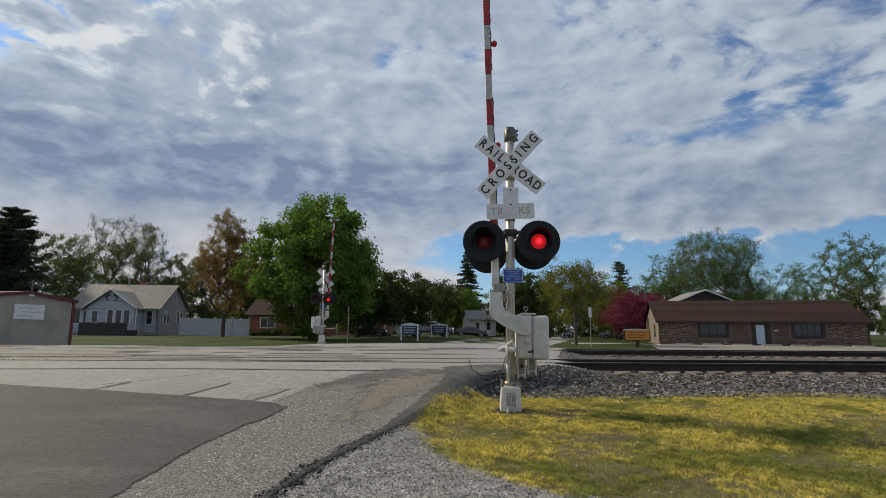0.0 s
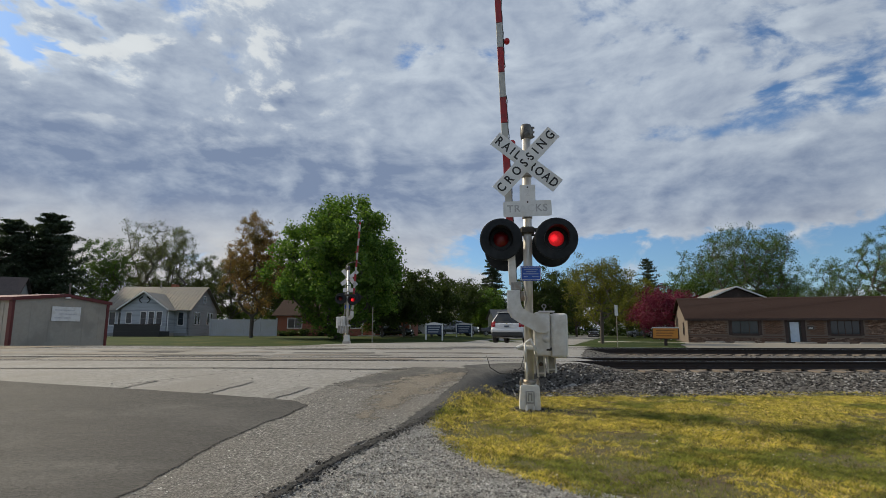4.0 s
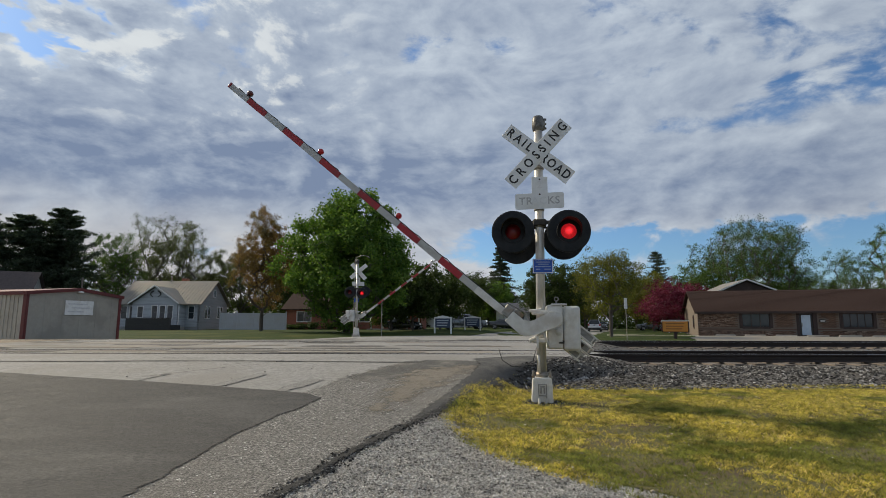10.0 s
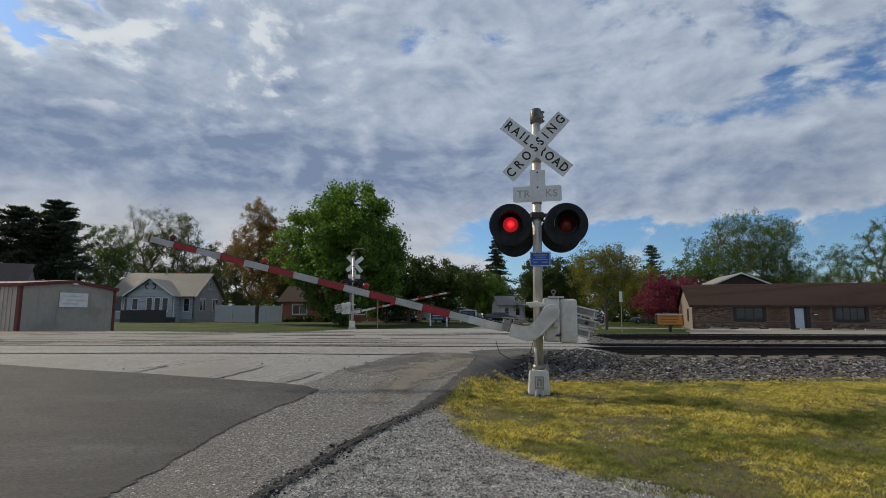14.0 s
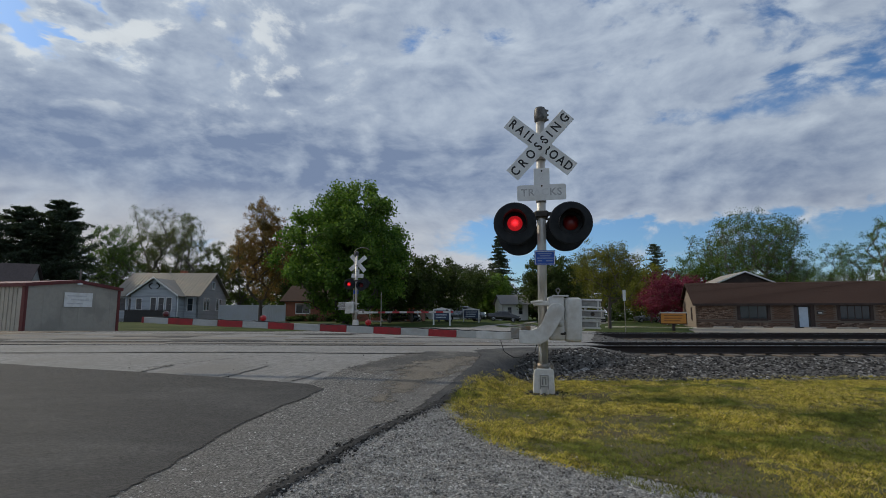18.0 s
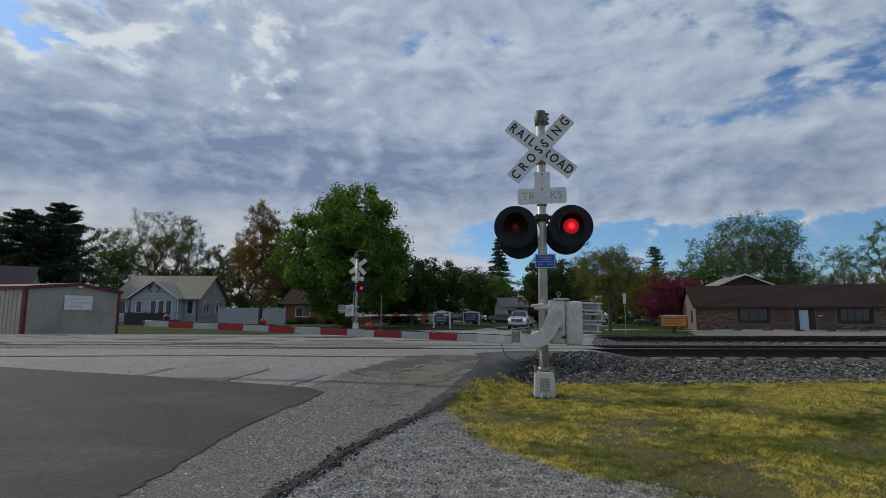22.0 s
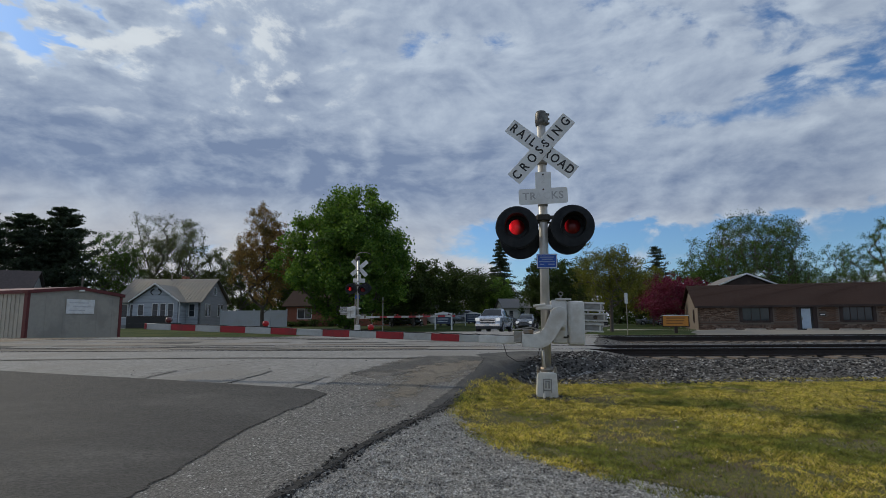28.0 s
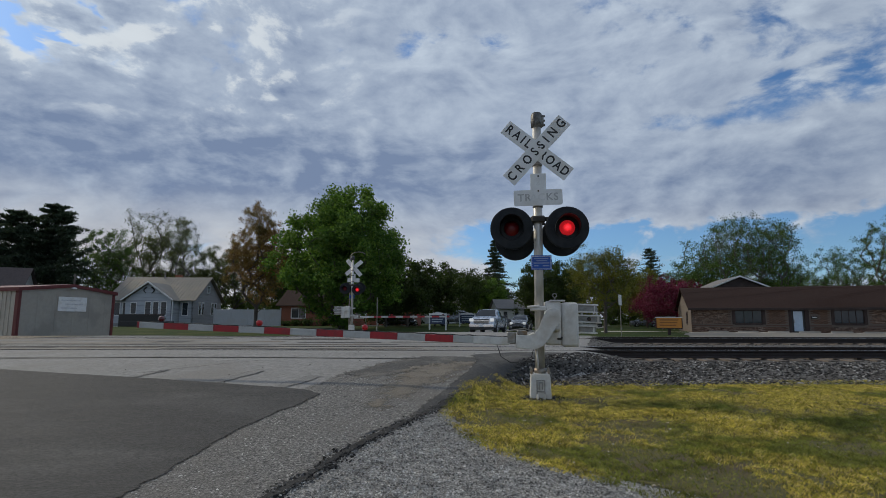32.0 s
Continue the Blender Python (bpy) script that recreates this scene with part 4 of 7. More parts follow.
    for x0, x1, z0, z1 in ((0.31, 0.67, 0.065, 0.185), (0.31, 0.72, -0.085, 0.025), (0.31, 0.66, -0.24, -0.13)):
        bm = B()
        box(bm, x0, x1, 0.50, 0.61, z0, z1, 0.012)
        weight = part("counterweight", bm, CASTIRON, arm, "grey iron counterweight")
        for e0, e1 in ((z0 - 0.006, z0 + 0.018), (z1 - 0.018, z1 + 0.006)):
            bm = B()
            box(bm, x0 - 0.01, x1 + 0.015, 0.478, 0.60, e0, e1, 0.004)
            part("flange", bm, PAINT, weight)
        for xs in (x0 + 0.03, x1 - 0.05):
            bm = B()
            box(bm, xs, xs + 0.022, 0.484, 0.5, z0 + 0.02, z1 - 0.02, 0.003)
            part("rib", bm, PAINT, weight)
    bm = B()
    tube(bm, (0.55, 0.465, -0.03), (0.55, 0.48, -0.03), 0.03, seg=12)
    part("weight_bolt", bm, IRON, arm)
    bm = B()
    pts = [Vector((-0.6, -0.1, 0.78)), Vector((-0.55, -0.12, 0.62)), Vector((-0.42, -0.12, 0.54)), Vector((-0.25, -0.1, 0.53)), Vector((-0.12, -0.08, 0.62)), Vector((-0.07, -0.05, 0.8))]
    for a, b in zip(pts, pts[1:]):
        tube(bm, a, b, 0.0055, seg=6)
    part("loop_cable", bm, RUBBER, sig, "black loop of cable", None, True)
    return sig, arm, lenses


near_signal, near_arm, near_lenses = crossing_signal(pose(1.42, 7.75, 0.06, 0, 0.4, -7.5), 6.3, "silver railroad crossing signal with crossbuck, flashing lights and striped gate", 0.405)
far_signal, far_arm, far_lenses = crossing_signal(pose(-4.86, 30.0, 0.5, 0, 0, 176), 5.6, "far railroad crossing signal with crossbuck seen from behind", 0.405)

# ---- railway tracks ----
RUST = mat("rail_steel", (0.042, 0.03, 0.025), (0.022, 0.017, 0.015), 12, 0.85, 0.2, 0.2, (0.035, 0.028, 0.026), 2)
SHINY = mat("worn_rail_head", (0.45, 0.43, 0.42), (0.33, 0.31, 0.30), 20, 0.3, 0.9, 0.05)
TIMBER = mat("old_tie_timber", (0.17, 0.14, 0.115), (0.075, 0.062, 0.052), 7, 0.95, 0, 0.6, (0.12, 0.105, 0.09), 1.5, vary=0.3, stretch=(3, 1, 3))
TAR = mat("black_joint_filler", (0.02, 0.019, 0.018), (0.035, 0.033, 0.03), 14, 0.85, 0, 0.3, (0.045, 0.042, 0.038), 1.2)

FILL = mat("dusty_groove_filler", (0.028, 0.026, 0.024), (0.07, 0.066, 0.06), 14, 0.9, 0, 0.3, (0.15, 0.14, 0.125), 1.2)


def railway(ys, label):
    track = thing("railway_track", pose(0, (ys[0] + ys[1]) / 2, RAIL_TOP), label, "railway track", "railway tracks")
    half = (ys[1] - ys[0]) / 2
    x0, x1 = -60, 110
    for y in (-half, half):
        bm = B()
        prof = [(-0.075, -0.17), (0.075, -0.17), (0.075, -0.155), (0.012, -0.135), (0.01, -0.05), (0.036, -0.038), (0.036, -0.002), (-0.036, -0.002), (-0.036, -0.038), (-0.01, -0.05), (-0.012, -0.135), (-0.075, -0.155)]
        prism(bm, prof, x0, x1, pose(0, y, 0, 0, 0, -90))
        rail = part("rail", bm, RUST, track, "rusty steel rail with a worn bright head")
        bm = B()
        box(bm, x0, x1, y - 0.03, y + 0.03, -0.002, 0.001)
        part("rail_head", bm, SHINY, rail)
    bm = B()
    box(bm, -0.11, 0.11, -1.3, 1.3, -0.33, -0.172, 0.012)
    me = mesh("tie", bm, TIMBER)
    rng = random.Random(int(ys[0]))
    x = 3.0
    while x < 75:
        tie = new("tie", me)
        tie.parent = track
        tie.matrix_basis = pose(x, rng.uniform(-0.05, 0.05), rng.uniform(-0.012, 0.006), 0, 0, rng.uniform(-1.5, 1.5))
        x += 0.53 + rng.uniform(-0.03, 0.03)
    return track


railway(RAILS[:2], "near railway track with rusty rails on wooden ties")
railway(RAILS[2:], "far railway track with rusty rails on wooden ties")


def road_strip(name, x0, x1, y, half, material, lift, label, wob=0.0):
    bm = B()
    last = None
    n = int((x1 - x0) / 0.3)
    for i in range(n + 1):
        x = x0 + (x1 - x0) * i / n
        w = half * (1 + wob * noise.noise((x * 1.5, y, 2)))
        c = y + wob * 0.04 * noise.noise((x * 0.7, y, 5))
        row = [bm.verts.new((x, c - w, land(x, c - w) + lift)), bm.verts.new((x, c + w, land(x, c + w) + lift))]
        if last:
            bm.faces.new((last[0], row[0], row[1], last[1]))
        last = row
    return solo(name, bm, material, None, label, "", "", "structure")


for y in RAILS:
    road_strip("flangeway", -16, 1.6 + 0.28 * (y - 11), y + (0.085 if y in (RAILS[0], RAILS[2]) else -0.085), 0.030, FILL, 0.012, "dark flangeway groove along the rail in the street", 0.5)
    road_strip("rail_seam", -16, 1.6 + 0.28 * (y - 11), y + (-0.06 if y in (RAILS[0], RAILS[2]) else 0.06), 0.010, FILL, 0.010, "dark seam beside the rail in the street", 0.8)
road_strip("panel_joint", -17, 0.6, 9.95, 0.04, TAR, 0.012, "dark joint at the edge of the crossing surface", 0.7)
road_strip("panel_joint", -14, 2.0, RAILS[1] + 0.9, 0.02, TAR, 0.012, "dark joint at the edge of the crossing surface", 0.9)
road_strip("panel_joint", -14, 3.4, RAILS[2] - 0.9, 0.02, TAR, 0.012, "dark joint at the edge of the crossing surface", 0.9)
road_strip("worn_band", -13, 1.2, 12.75, 0.5, mat("brown_stained_asphalt", (0.25, 0.22, 0.185), (0.16, 0.145, 0.125), 9, 0.9, 0, 0.4, (0.2, 0.19, 0.17), 0.9), 0.006, "brown stained strip between the rails", 0.4)

road_strip("worn_band", -24, -5.5, 15.6, 0.7, MATS["brown_stained_asphalt"], 0.0085, "brown stained strip between the tracks", 0.9)
road_strip("worn_band", -26, -7.5, 17.9, 0.5, MATS["brown_stained_asphalt"], 0.0085, "brown stained strip between the tracks", 0.9)
road_strip("panel_joint", -22, -9.0, 14.7, 0.05, TAR, 0.012, "broken dark joint between the crossing panels", 1.6)
road_strip("panel_joint", -20, -7.0, 16.9, 0.04, TAR, 0.012, "broken dark joint between the crossing panels", 1.8)


def crossing_stains():
    """Worn brown and dark blotches along the rails in the street, and dark tyre marks before them."""
    rng = random.Random(31)
    brown = mat("crossing_brown_stain", (0.20, 0.165, 0.13), (0.10, 0.085, 0.07), 9, 0.9, 0, 0.5, (0.15, 0.13, 0.11), 0.8, fade=1.2, fine=60, speck=0.3)
    dark = mat("crossing_dark_stain", (0.085, 0.08, 0.074), (0.04, 0.038, 0.036), 12, 0.9, 0, 0.6, (0.12, 0.11, 0.1), 1.0, fade=1.2, fine=60, speck=0.3)
    spots = [(-24 + 2.2 * k + rng.uniform(-0.8, 0.8), y + rng.uniform(-0.4, 0.4)) for k in range(12) for y in (14.4, 16.2, 18.4, 22.4)] + [(-16 + 2.4 * k, 12.75 + rng.uniform(-0.3, 0.3)) for k in range(7)]
    for k, (x, y) in enumerate(spots):
        long, deep = rng.uniform(0.9, 3.0), rng.uniform(0.10, 0.32)
        if x + long > 1.0 + 0.28 * (y - 11):
            continue
        sheet("road_stain", [(x, y - deep), (x, y + deep)], [(x + long, y - deep * rng.uniform(0.6, 1.2)), (x + long, y + deep * rng.uniform(0.6, 1.2))], 8, 14, dark if k % 3 else brown, 0.0115 + 0.0004 * (k % 5),
              "dark worn stain on the crossing" if k % 3 else "brown dirt stain on the crossing", rough=0.12, wide=0.2)
    for s0, s1, v1 in ((-3.25, -3.0, 1.5), (-2.25, -1.95, 1.35), (-4.6, -4.45, 1.2)):
        sheet("tyre_mark", [on_road(s0, 0.4).to_2d(), on_road(s0 + 0.12, v1).to_2d()], [on_road(s1, 0.4).to_2d(), on_road(s1 + 0.12, v1).to_2d()], 16, 6, mat("tyre_mark_grey", (0.205, 0.198, 0.187), (0.14, 0.136, 0.13), 11, 0.9, 0, 0.3, fade=1.4, fine=60, speck=0.3), 0.0135, "faint dark tyre mark on the asphalt", rough=0.05, wide=0.2)


crossing_stains()


def tar_lines():
    """Sealed cracks in the street."""
    rng = random.Random(12)
    for s0, v0, s1, v1 in ((-2.6, 3.8, -1.9, 4.6), (-4.2, 1.9, -2.4, 4.2), (-3.4, 3.4, -2.2, 3.9), (-6.0, 2.5, -5.2, 2.7), (-7.5, 3.0, -6.9, 3.1), (-3.0, -1.0, -2.2, 0.3), (-5.2, 3.6, -4.8, 4.3), (-4.6, 0.7, -3.6, 2.2)):
        bm = B()
        last = None
        for i in range(25):
            t = i / 24
            p = on_road(s0 + (s1 - s0) * t + rng.uniform(-0.02, 0.02), v0 + (v1 - v0) * t + rng.uniform(-0.02, 0.02))
            w = 0.019 * (0.3 + rng.random())
            row = [bm.verts.new((p.x - w, p.y, land(p.x, p.y) + 0.022)), bm.verts.new((p.x + w, p.y + w, land(p.x, p.y) + 0.022))]
            if last:
                bm.faces.new((last[0], last[1], row[1], row[0]))
            last = row
        solo("tar_crack", bm, TAR, None, "thin dark crack in the asphalt", "", "", "structure")


tar_lines()

# ---- buildings and fixtures beyond the tracks ----
BRICK = mat("brown_brick", (0.17, 0.105, 0.072), (0.085, 0.052, 0.038), 12, 0.9, 0, 0.4, (0.22, 0.155, 0.11), 1.4, vary=0.25, spec=0.2)
MORTAR = mat("mortar", (0.17, 0.14, 0.115), (0.11, 0.09, 0.075), 15, 0.95, 0, 0.3)
DARKWOOD = mat("dark_brown_trim", (0.038, 0.022, 0.018), (0.024, 0.014, 0.012), 12, 0.7, 0, 0.2, (0.048, 0.03, 0.025), 1.5)
SHINGLE = mat("brown_shingle", (0.048, 0.029, 0.024), (0.028, 0.017, 0.014), 6, 0.95, 0, 0.5, (0.038, 0.024, 0.02), 0.6, stretch=(1, 1, 4), spec=0.12)
PANE = glass("dark_window_glass")
TINROOF = mat("ribbed_metal_roof", (0.245, 0.22, 0.18), (0.187, 0.169, 0.14), 4, 0.55, 0.3, 0.1, (0.245, 0.209, 0.166), 0.7)
SIDING = mat("pale_blue_siding", (0.432, 0.461, 0.497), (0.382, 0.41, 0.454), 8, 0.75, 0, 0.15, (0.288, 0.31, 0.338), 0.8, stretch=(0.4, 0.4, 5))
GREYSIDE = mat("grey_siding", (0.3, 0.307, 0.307), (0.247, 0.255, 0.259), 8, 0.8, 0, 0.15, (0.225, 0.232, 0.232), 0.8, stretch=(0.4, 0.4, 5))
TRIM = mat("white_trim", (0.74, 0.74, 0.73), (0.64, 0.64, 0.63), 12, 0.6, 0, 0.1)
# siding of the shed's end walls, darkened in colour for the shade there
SHEDSIDE = mat("tan_siding_shaded", (0.355, 0.33, 0.282), (0.307, 0.286, 0.246), 5, 0.5, 0.1, 0.1, (0.267, 0.25, 0.217), 0.9)
SHEDPALE = mat("pale_steel_siding", (0.442, 0.416, 0.348), (0.383, 0.357, 0.297), 5, 0.5, 0.1, 0.1, (0.357, 0.332, 0.281), 0.9)
MAROON = mat("maroon_trim", (0.13, 0.022, 0.021), (0.09, 0.016, 0.016), 10, 0.5, 0.1, 0.1)
REDBRICK = mat("red_brick", (0.32, 0.12, 0.075), (0.22, 0.08, 0.05), 9, 0.9, 0, 0.4, (0.26, 0.11, 0.075), 1.2)
VINYL = mat("white_vinyl", (0.468, 0.488, 0.507), (0.413, 0.433, 0.456), 6, 0.5, 0, 0.06, (0.429, 0.437, 0.437), 0.9)
ORANGE = mat("sign_orange", (0.62, 0.25, 0.03), (0.52, 0.21, 0.028), 10, 0.6, 0, 0.08, (0.5, 0.2, 0.04), 1.5)
NAVY = mat("sign_navy", (0.03, 0.05, 0.10), (0.025, 0.04, 0.08), 10, 0.5, 0, 0.05)


def slab(name, parent, material, *dims, bevel=0.0, label="", m=None):
    bm = B()
    box(bm, *dims, bevel)
    return part(name, bm, material, parent, label, m)


def wall_with_gaps(bm, length, z0, z1, thick, gaps, y=0.0):
    """A wall along x with rectangular openings (x0, x1, z0, z1) right through it."""
    xs = sorted({0.0, length, *[g[0] for g in gaps], *[g[1] for g in gaps]})
    for a, b in zip(xs, xs[1:]):
        mid = (a + b) / 2
        holes = sorted((g[2], g[3]) for g in gaps if g[0] < mid < g[1])
        z = z0
        for h0, h1 in holes:
            if h0 > z:
                box(bm, a, b, y, y + thick, z, h0)
            z = h1
        if z < z1:
            box(bm, a, b, y, y + thick, z, z1)
    bmesh.ops.remove_doubles(bm, verts=bm.verts, dist=0.0005)
    return bm


def window(parent, x0, x1, z0, z1, y, frame_mat, panes=2, rows=1, fw=0.06, name="window", label=""):
    bm = B()
    box(bm, x0, x1, y - 0.03, y + 0.06, z0, z0 + fw)
    box(bm, x0, x1, y - 0.03, y + 0.06, z1 - fw, z1)
    box(bm, x0, x0 + fw, y - 0.028, y + 0.06, z0 + fw, z1 - fw)
    box(bm, x1 - fw, x1, y - 0.028, y + 0.06, z0 + fw, z1 - fw)
    win = part(name, bm, frame_mat, parent, label or "framed window with dark glass")
    w = (x1 - x0 - 2 * fw) / panes
    for i in range(panes):
        a = x0 + fw + i * w
        h = (z1 - z0 - 2 * fw) / rows
        for j in range(rows):
            slab("pane", win, PANE, a + 0.012, a + w - 0.012, y + 0.01, y + 0.03, z0 + fw + j * h + 0.012, z0 + fw + (j + 1) * h - 0.012)
        if i:
            slab("mullion", win, frame_mat, a - 0.025, a + 0.025, y - 0.02, y + 0.05, z0 + fw, z1 - fw)
    return win


def gable_roof(name, parent, x0, x1, y0, y1, eave, ridge, over, thick, material, label="", ridge_along="x"):
    """Two slopes with thickness; the ridge runs along x or y."""
    bm = B()
    if ridge_along == "x":
        mid = (y0 + y1) / 2
        k = (ridge - eave) / (mid - y0)
        a = y0 - over
        za = eave - over * k
        out = [(a, za), (mid, ridge), (y1 + over, za), (y1 + over, za + thick), (mid, ridge + thick), (a, za + thick)]
        vs0 = [bm.verts.new((x0 - over, y, z)) for y, z in out]
        vs1 = [bm.verts.new((x1 + over, y, z)) for y, z in out]
    else:
        mid = (x0 + x1) / 2
        k = (ridge - eave) / (mid - x0)
        a = x0 - over
        za = eave - over * k
        out = [(a, za), (mid, ridge), (x1 + over, za), (x1 + over, za + thick), (mid, ridge + thick), (a, za + thick)]
        vs0 = [bm.verts.new((x, y0 - over, z)) for x, z in out]
        vs1 = [bm.verts.new((x, y1 + over, z)) for x, z in out]
    n = len(out)
    for i in range(n):
        j = (i + 1) % n
        bm.faces.new((vs0[i], vs0[j], vs1[j], vs1[i]))
    for vs in (vs0, vs1):
        bm.faces.new((vs[0], vs[1], vs[4], vs[5]))
        bm.faces.new((vs[1], vs[2], vs[3], vs[4]))
    bmesh.ops.recalc_face_normals(bm, faces=bm.faces)
    return part(name, bm, material, parent, label)


def gable_wall(parent, material, x, y0, y1, z0, eave, ridge, thick=0.2, name="gable_wall", along="y"):
    bm = B()
    mid = (y0 + y1) / 2
    out = [(y0, z0), (y1, z0), (y1, eave), (mid, ridge), (y0, eave)]
    if along == "y":
        prism(bm, out, -thick, 0, Matrix.Translation((x, 0, 0)) @ Matrix(((0, 1, 0, 0), (1, 0, 0, 0), (0, 0, 1, 0), (0, 0, 0, 1))))
    else:
        prism(bm, out, x, x + thick)
    bmesh.ops.recalc_face_normals(bm, faces=bm.faces)
    return part(name, bm, material, parent)


def brick_office():
    """The long low brick building."""
    m = Matrix.Translation((25.7, 55.0, -0.03)) @ pose(0, 0, 0, 0, 0, -16.5)
    b = thing("brick_office", m, "long low brown brick office with dark shingle roof", "building")
    L, D, eave, ridge = 19.0, 9.6, 2.42, 4.62
    gaps = [(4.0, 6.45, 0.85, 2.2), (8.95, 10.1, 0.0, 2.2), (12.55, 15.0, 0.85, 2.2)]
    bm = B()
    wall_with_gaps(bm, L, 0, eave, 0.25, gaps)
    front = part("wall_front", bm, MORTAR, b, "brown brick front wall")
    gable_wall(b, MORTAR, 0.25, 0.0, D, 0, eave, ridge, 0.25, "wall_side")
    gable_wall(b, MORTAR, L, 0.0, D, 0, eave, ridge, 0.25, "wall_side")
    slab("wall_back", b, MORTAR, 0, L, D - 0.25, D, 0, eave)
    gable_roof("roof", b, 0, L, 0, D, eave, ridge, 0.32, 0.12, SHINGLE, "brown asphalt shingle roof")
    k = (ridge - eave) / (D / 2)
    for i in range(22):
        y = -0.31 + i * 0.225
        bm = B()
        prism(bm, [(y, eave + 0.121 + k * y), (y + 0.24, eave + 0.121 + k * (y + 0.24)), (y, eave + 0.138 + k * y)], -0.32, L + 0.32, Matrix(((0, 1, 0, 0), (1, 0, 0, 0), (0, 0, 1, 0), (0, 0, 0, 1))))
        bmesh.ops.recalc_face_normals(bm, faces=bm.faces)
        part("shingle_course", bm, SHINGLE, b)
    slab("fascia", b, DARKWOOD, -0.32, L + 0.32, -0.36, -0.325, 2.20, 2.40, label="dark brown fascia board")
    slab("soffit", b, DARKWOOD, -0.3, L + 0.3, -0.32, 0.0, 2.22, 2.24)
    # dark surrounds, windows and the door
    for x0, x1 in ((3.75, 6.7), (12.3, 15.25)):
        for a, c in ((x0, x0 + 0.25), (x1 - 0.25, x1)):
            slab("panel", b, DARKWOOD, a, c, -0.04, 0.1, 0.78, 2.21)
        slab("panel", b, DARKWOOD, x0 + 0.25, x1 - 0.25, -0.038, 0.1, 0.72, 0.85)
    window(b, 4.0, 6.45, 0.85, 2.2, 0.05, DARKWOOD, 3)
    window(b, 12.55, 15.0, 0.85, 2.2, 0.05, DARKWOOD, 4)
    for a, c in ((8.72, 8.95), (10.1, 10.45)):
        slab("panel", b, DARKWOOD, a, c, -0.04, 0.1, 0.0, 2.21)
    bm = B()
    box(bm, 8.97, 9.14, 0.02, 0.08, 0.02, 2.18)
    box(bm, 9.92, 10.08, 0.02, 0.08, 0.02, 2.18)
    box(bm, 9.14, 9.92, 0.02, 0.08, 2.05, 2.18)
    box(bm, 9.14, 9.92, 0.02, 0.08, 0.02, 0.14)
    door = part("door", bm, BLACK, b, "dark framed door with a pale glass")
    slab("door_glass", door, mat("pale_door_glass", (0.45, 0.55, 0.66), (0.38, 0.48, 0.6), 3, 0.12, 0, 0.02, spec=0.8), 9.14, 9.92, 0.035, 0.06, 0.14, 2.05)
    slab("door_handle", door, STEEL, 9.18, 9.21, -0.03, 0.02, 0.95, 1.25)
    box_ = slab("mailbox", b, BLACK, 10.62, 11.1, -0.16, -0.04, 1.35, 1.62, bevel=0.02, label="small black wall mailbox")
    slab("label_plate", box_, WHITE, 10.68, 11.04, -0.166, -0.162, 1.43, 1.52)
    # side windows
    window_side = slab("side_panel", b, DARKWOOD, -0.05, 0.02, 2.3, 3.1, 0.7, 2.1)
    slab("pane", window_side, PANE, -0.06, -0.052, 2.4, 3.0, 0.85, 2.0)
    # brick courses on the front: single bricks nearest the door, the rest joined
    rng = random.Random(3)
    holes = [(3.7, 6.75, 0.6, 2.3), (8.65, 10.5, -1, 2.3), (12.25, 15.3, 0.6, 2.3), (10.55, 11.15, 1.3, 1.68), (-1, 30, 0.58, 0.75)]
    course, wide = 0.104, 0.40
    bm = B()
    box(bm, -wide / 2 + 0.010, wide / 2 - 0.010, -0.014, 0.02, 0.008, course - 0.008)
    one = mesh("brick", bm, BRICK)
    shape = [v.co.copy() for v in one.vertices]
    rings = [tuple(p.vertices) for p in one.polygons]
    verts, faces, made = [], [], 0
    for row in range(21):
        z = 0.015 + row * course
        x = 0.40 if row % 2 else 0.22
        while x < L - 0.25:
            if not any(h[0] < x + 0.2 and x - 0.2 < h[1] and h[2] < z + course and z < h[3] for h in holes):
                out = rng.uniform(0, 0.006)
                if 6.5 < x < 12.4 and made < 300:
                    ob = new("brick", one)
                    ob.parent = front
                    ob.matrix_basis = pose(x, -out, z)
                    made += 1
                else:
                    k = len(verts)
                    verts += [(p.x + x, p.y - out, p.z + z) for p in shape]
                    faces += [tuple(q + k for q in ring) for ring in rings]
            x += wide
    me = bpy.data.meshes.new("brickwork")
    me.from_pydata(verts, [], faces)
    me.materials.append(island("brick_mix", [(0.07, 0.043, 0.032), (0.13, 0.08, 0.055), (0.17, 0.11, 0.078), (0.26, 0.195, 0.15)]))
    work = new("brickwork", me)
    work.parent = front
    tagged(work, "brown and tan bricks in courses", "", "", "stuff")
    slab("brick_band", front, mat("dark_brick_band", (0.13, 0.075, 0.055), (0.09, 0.055, 0.04), 9, 0.9, 0, 0.3), 0.0, 3.74, -0.03, -0.002, 0.62, 0.72)
    slab("brick_band", front, MATS["dark_brick_band"], 6.71, 8.71, -0.03, -0.002, 0.62, 0.72)
    slab("brick_band", front, MATS["dark_brick_band"], 10.46, 12.29, -0.03, -0.002, 0.62, 0.72)
    slab("brick_band", front, MATS["dark_brick_band"], 15.26, 19.0, -0.03, -0.002, 0.62, 0.72)
    # wheel stops before it
    for i in range(7):
        bm = B()
        prism(bm, [(-0.9, 0), (0.9, 0), (0.86, 0.11), (0.8, 0.13), (-0.8, 0.13), (-0.86, 0.11)], -0.08, 0.08)
        solo("wheel_stop", bm, CONC, m @ pose(2.2 + 2.6 * i, -1.3, 0.04), "low concrete wheel stop on the lot", "wheel stop", "wheel stops")


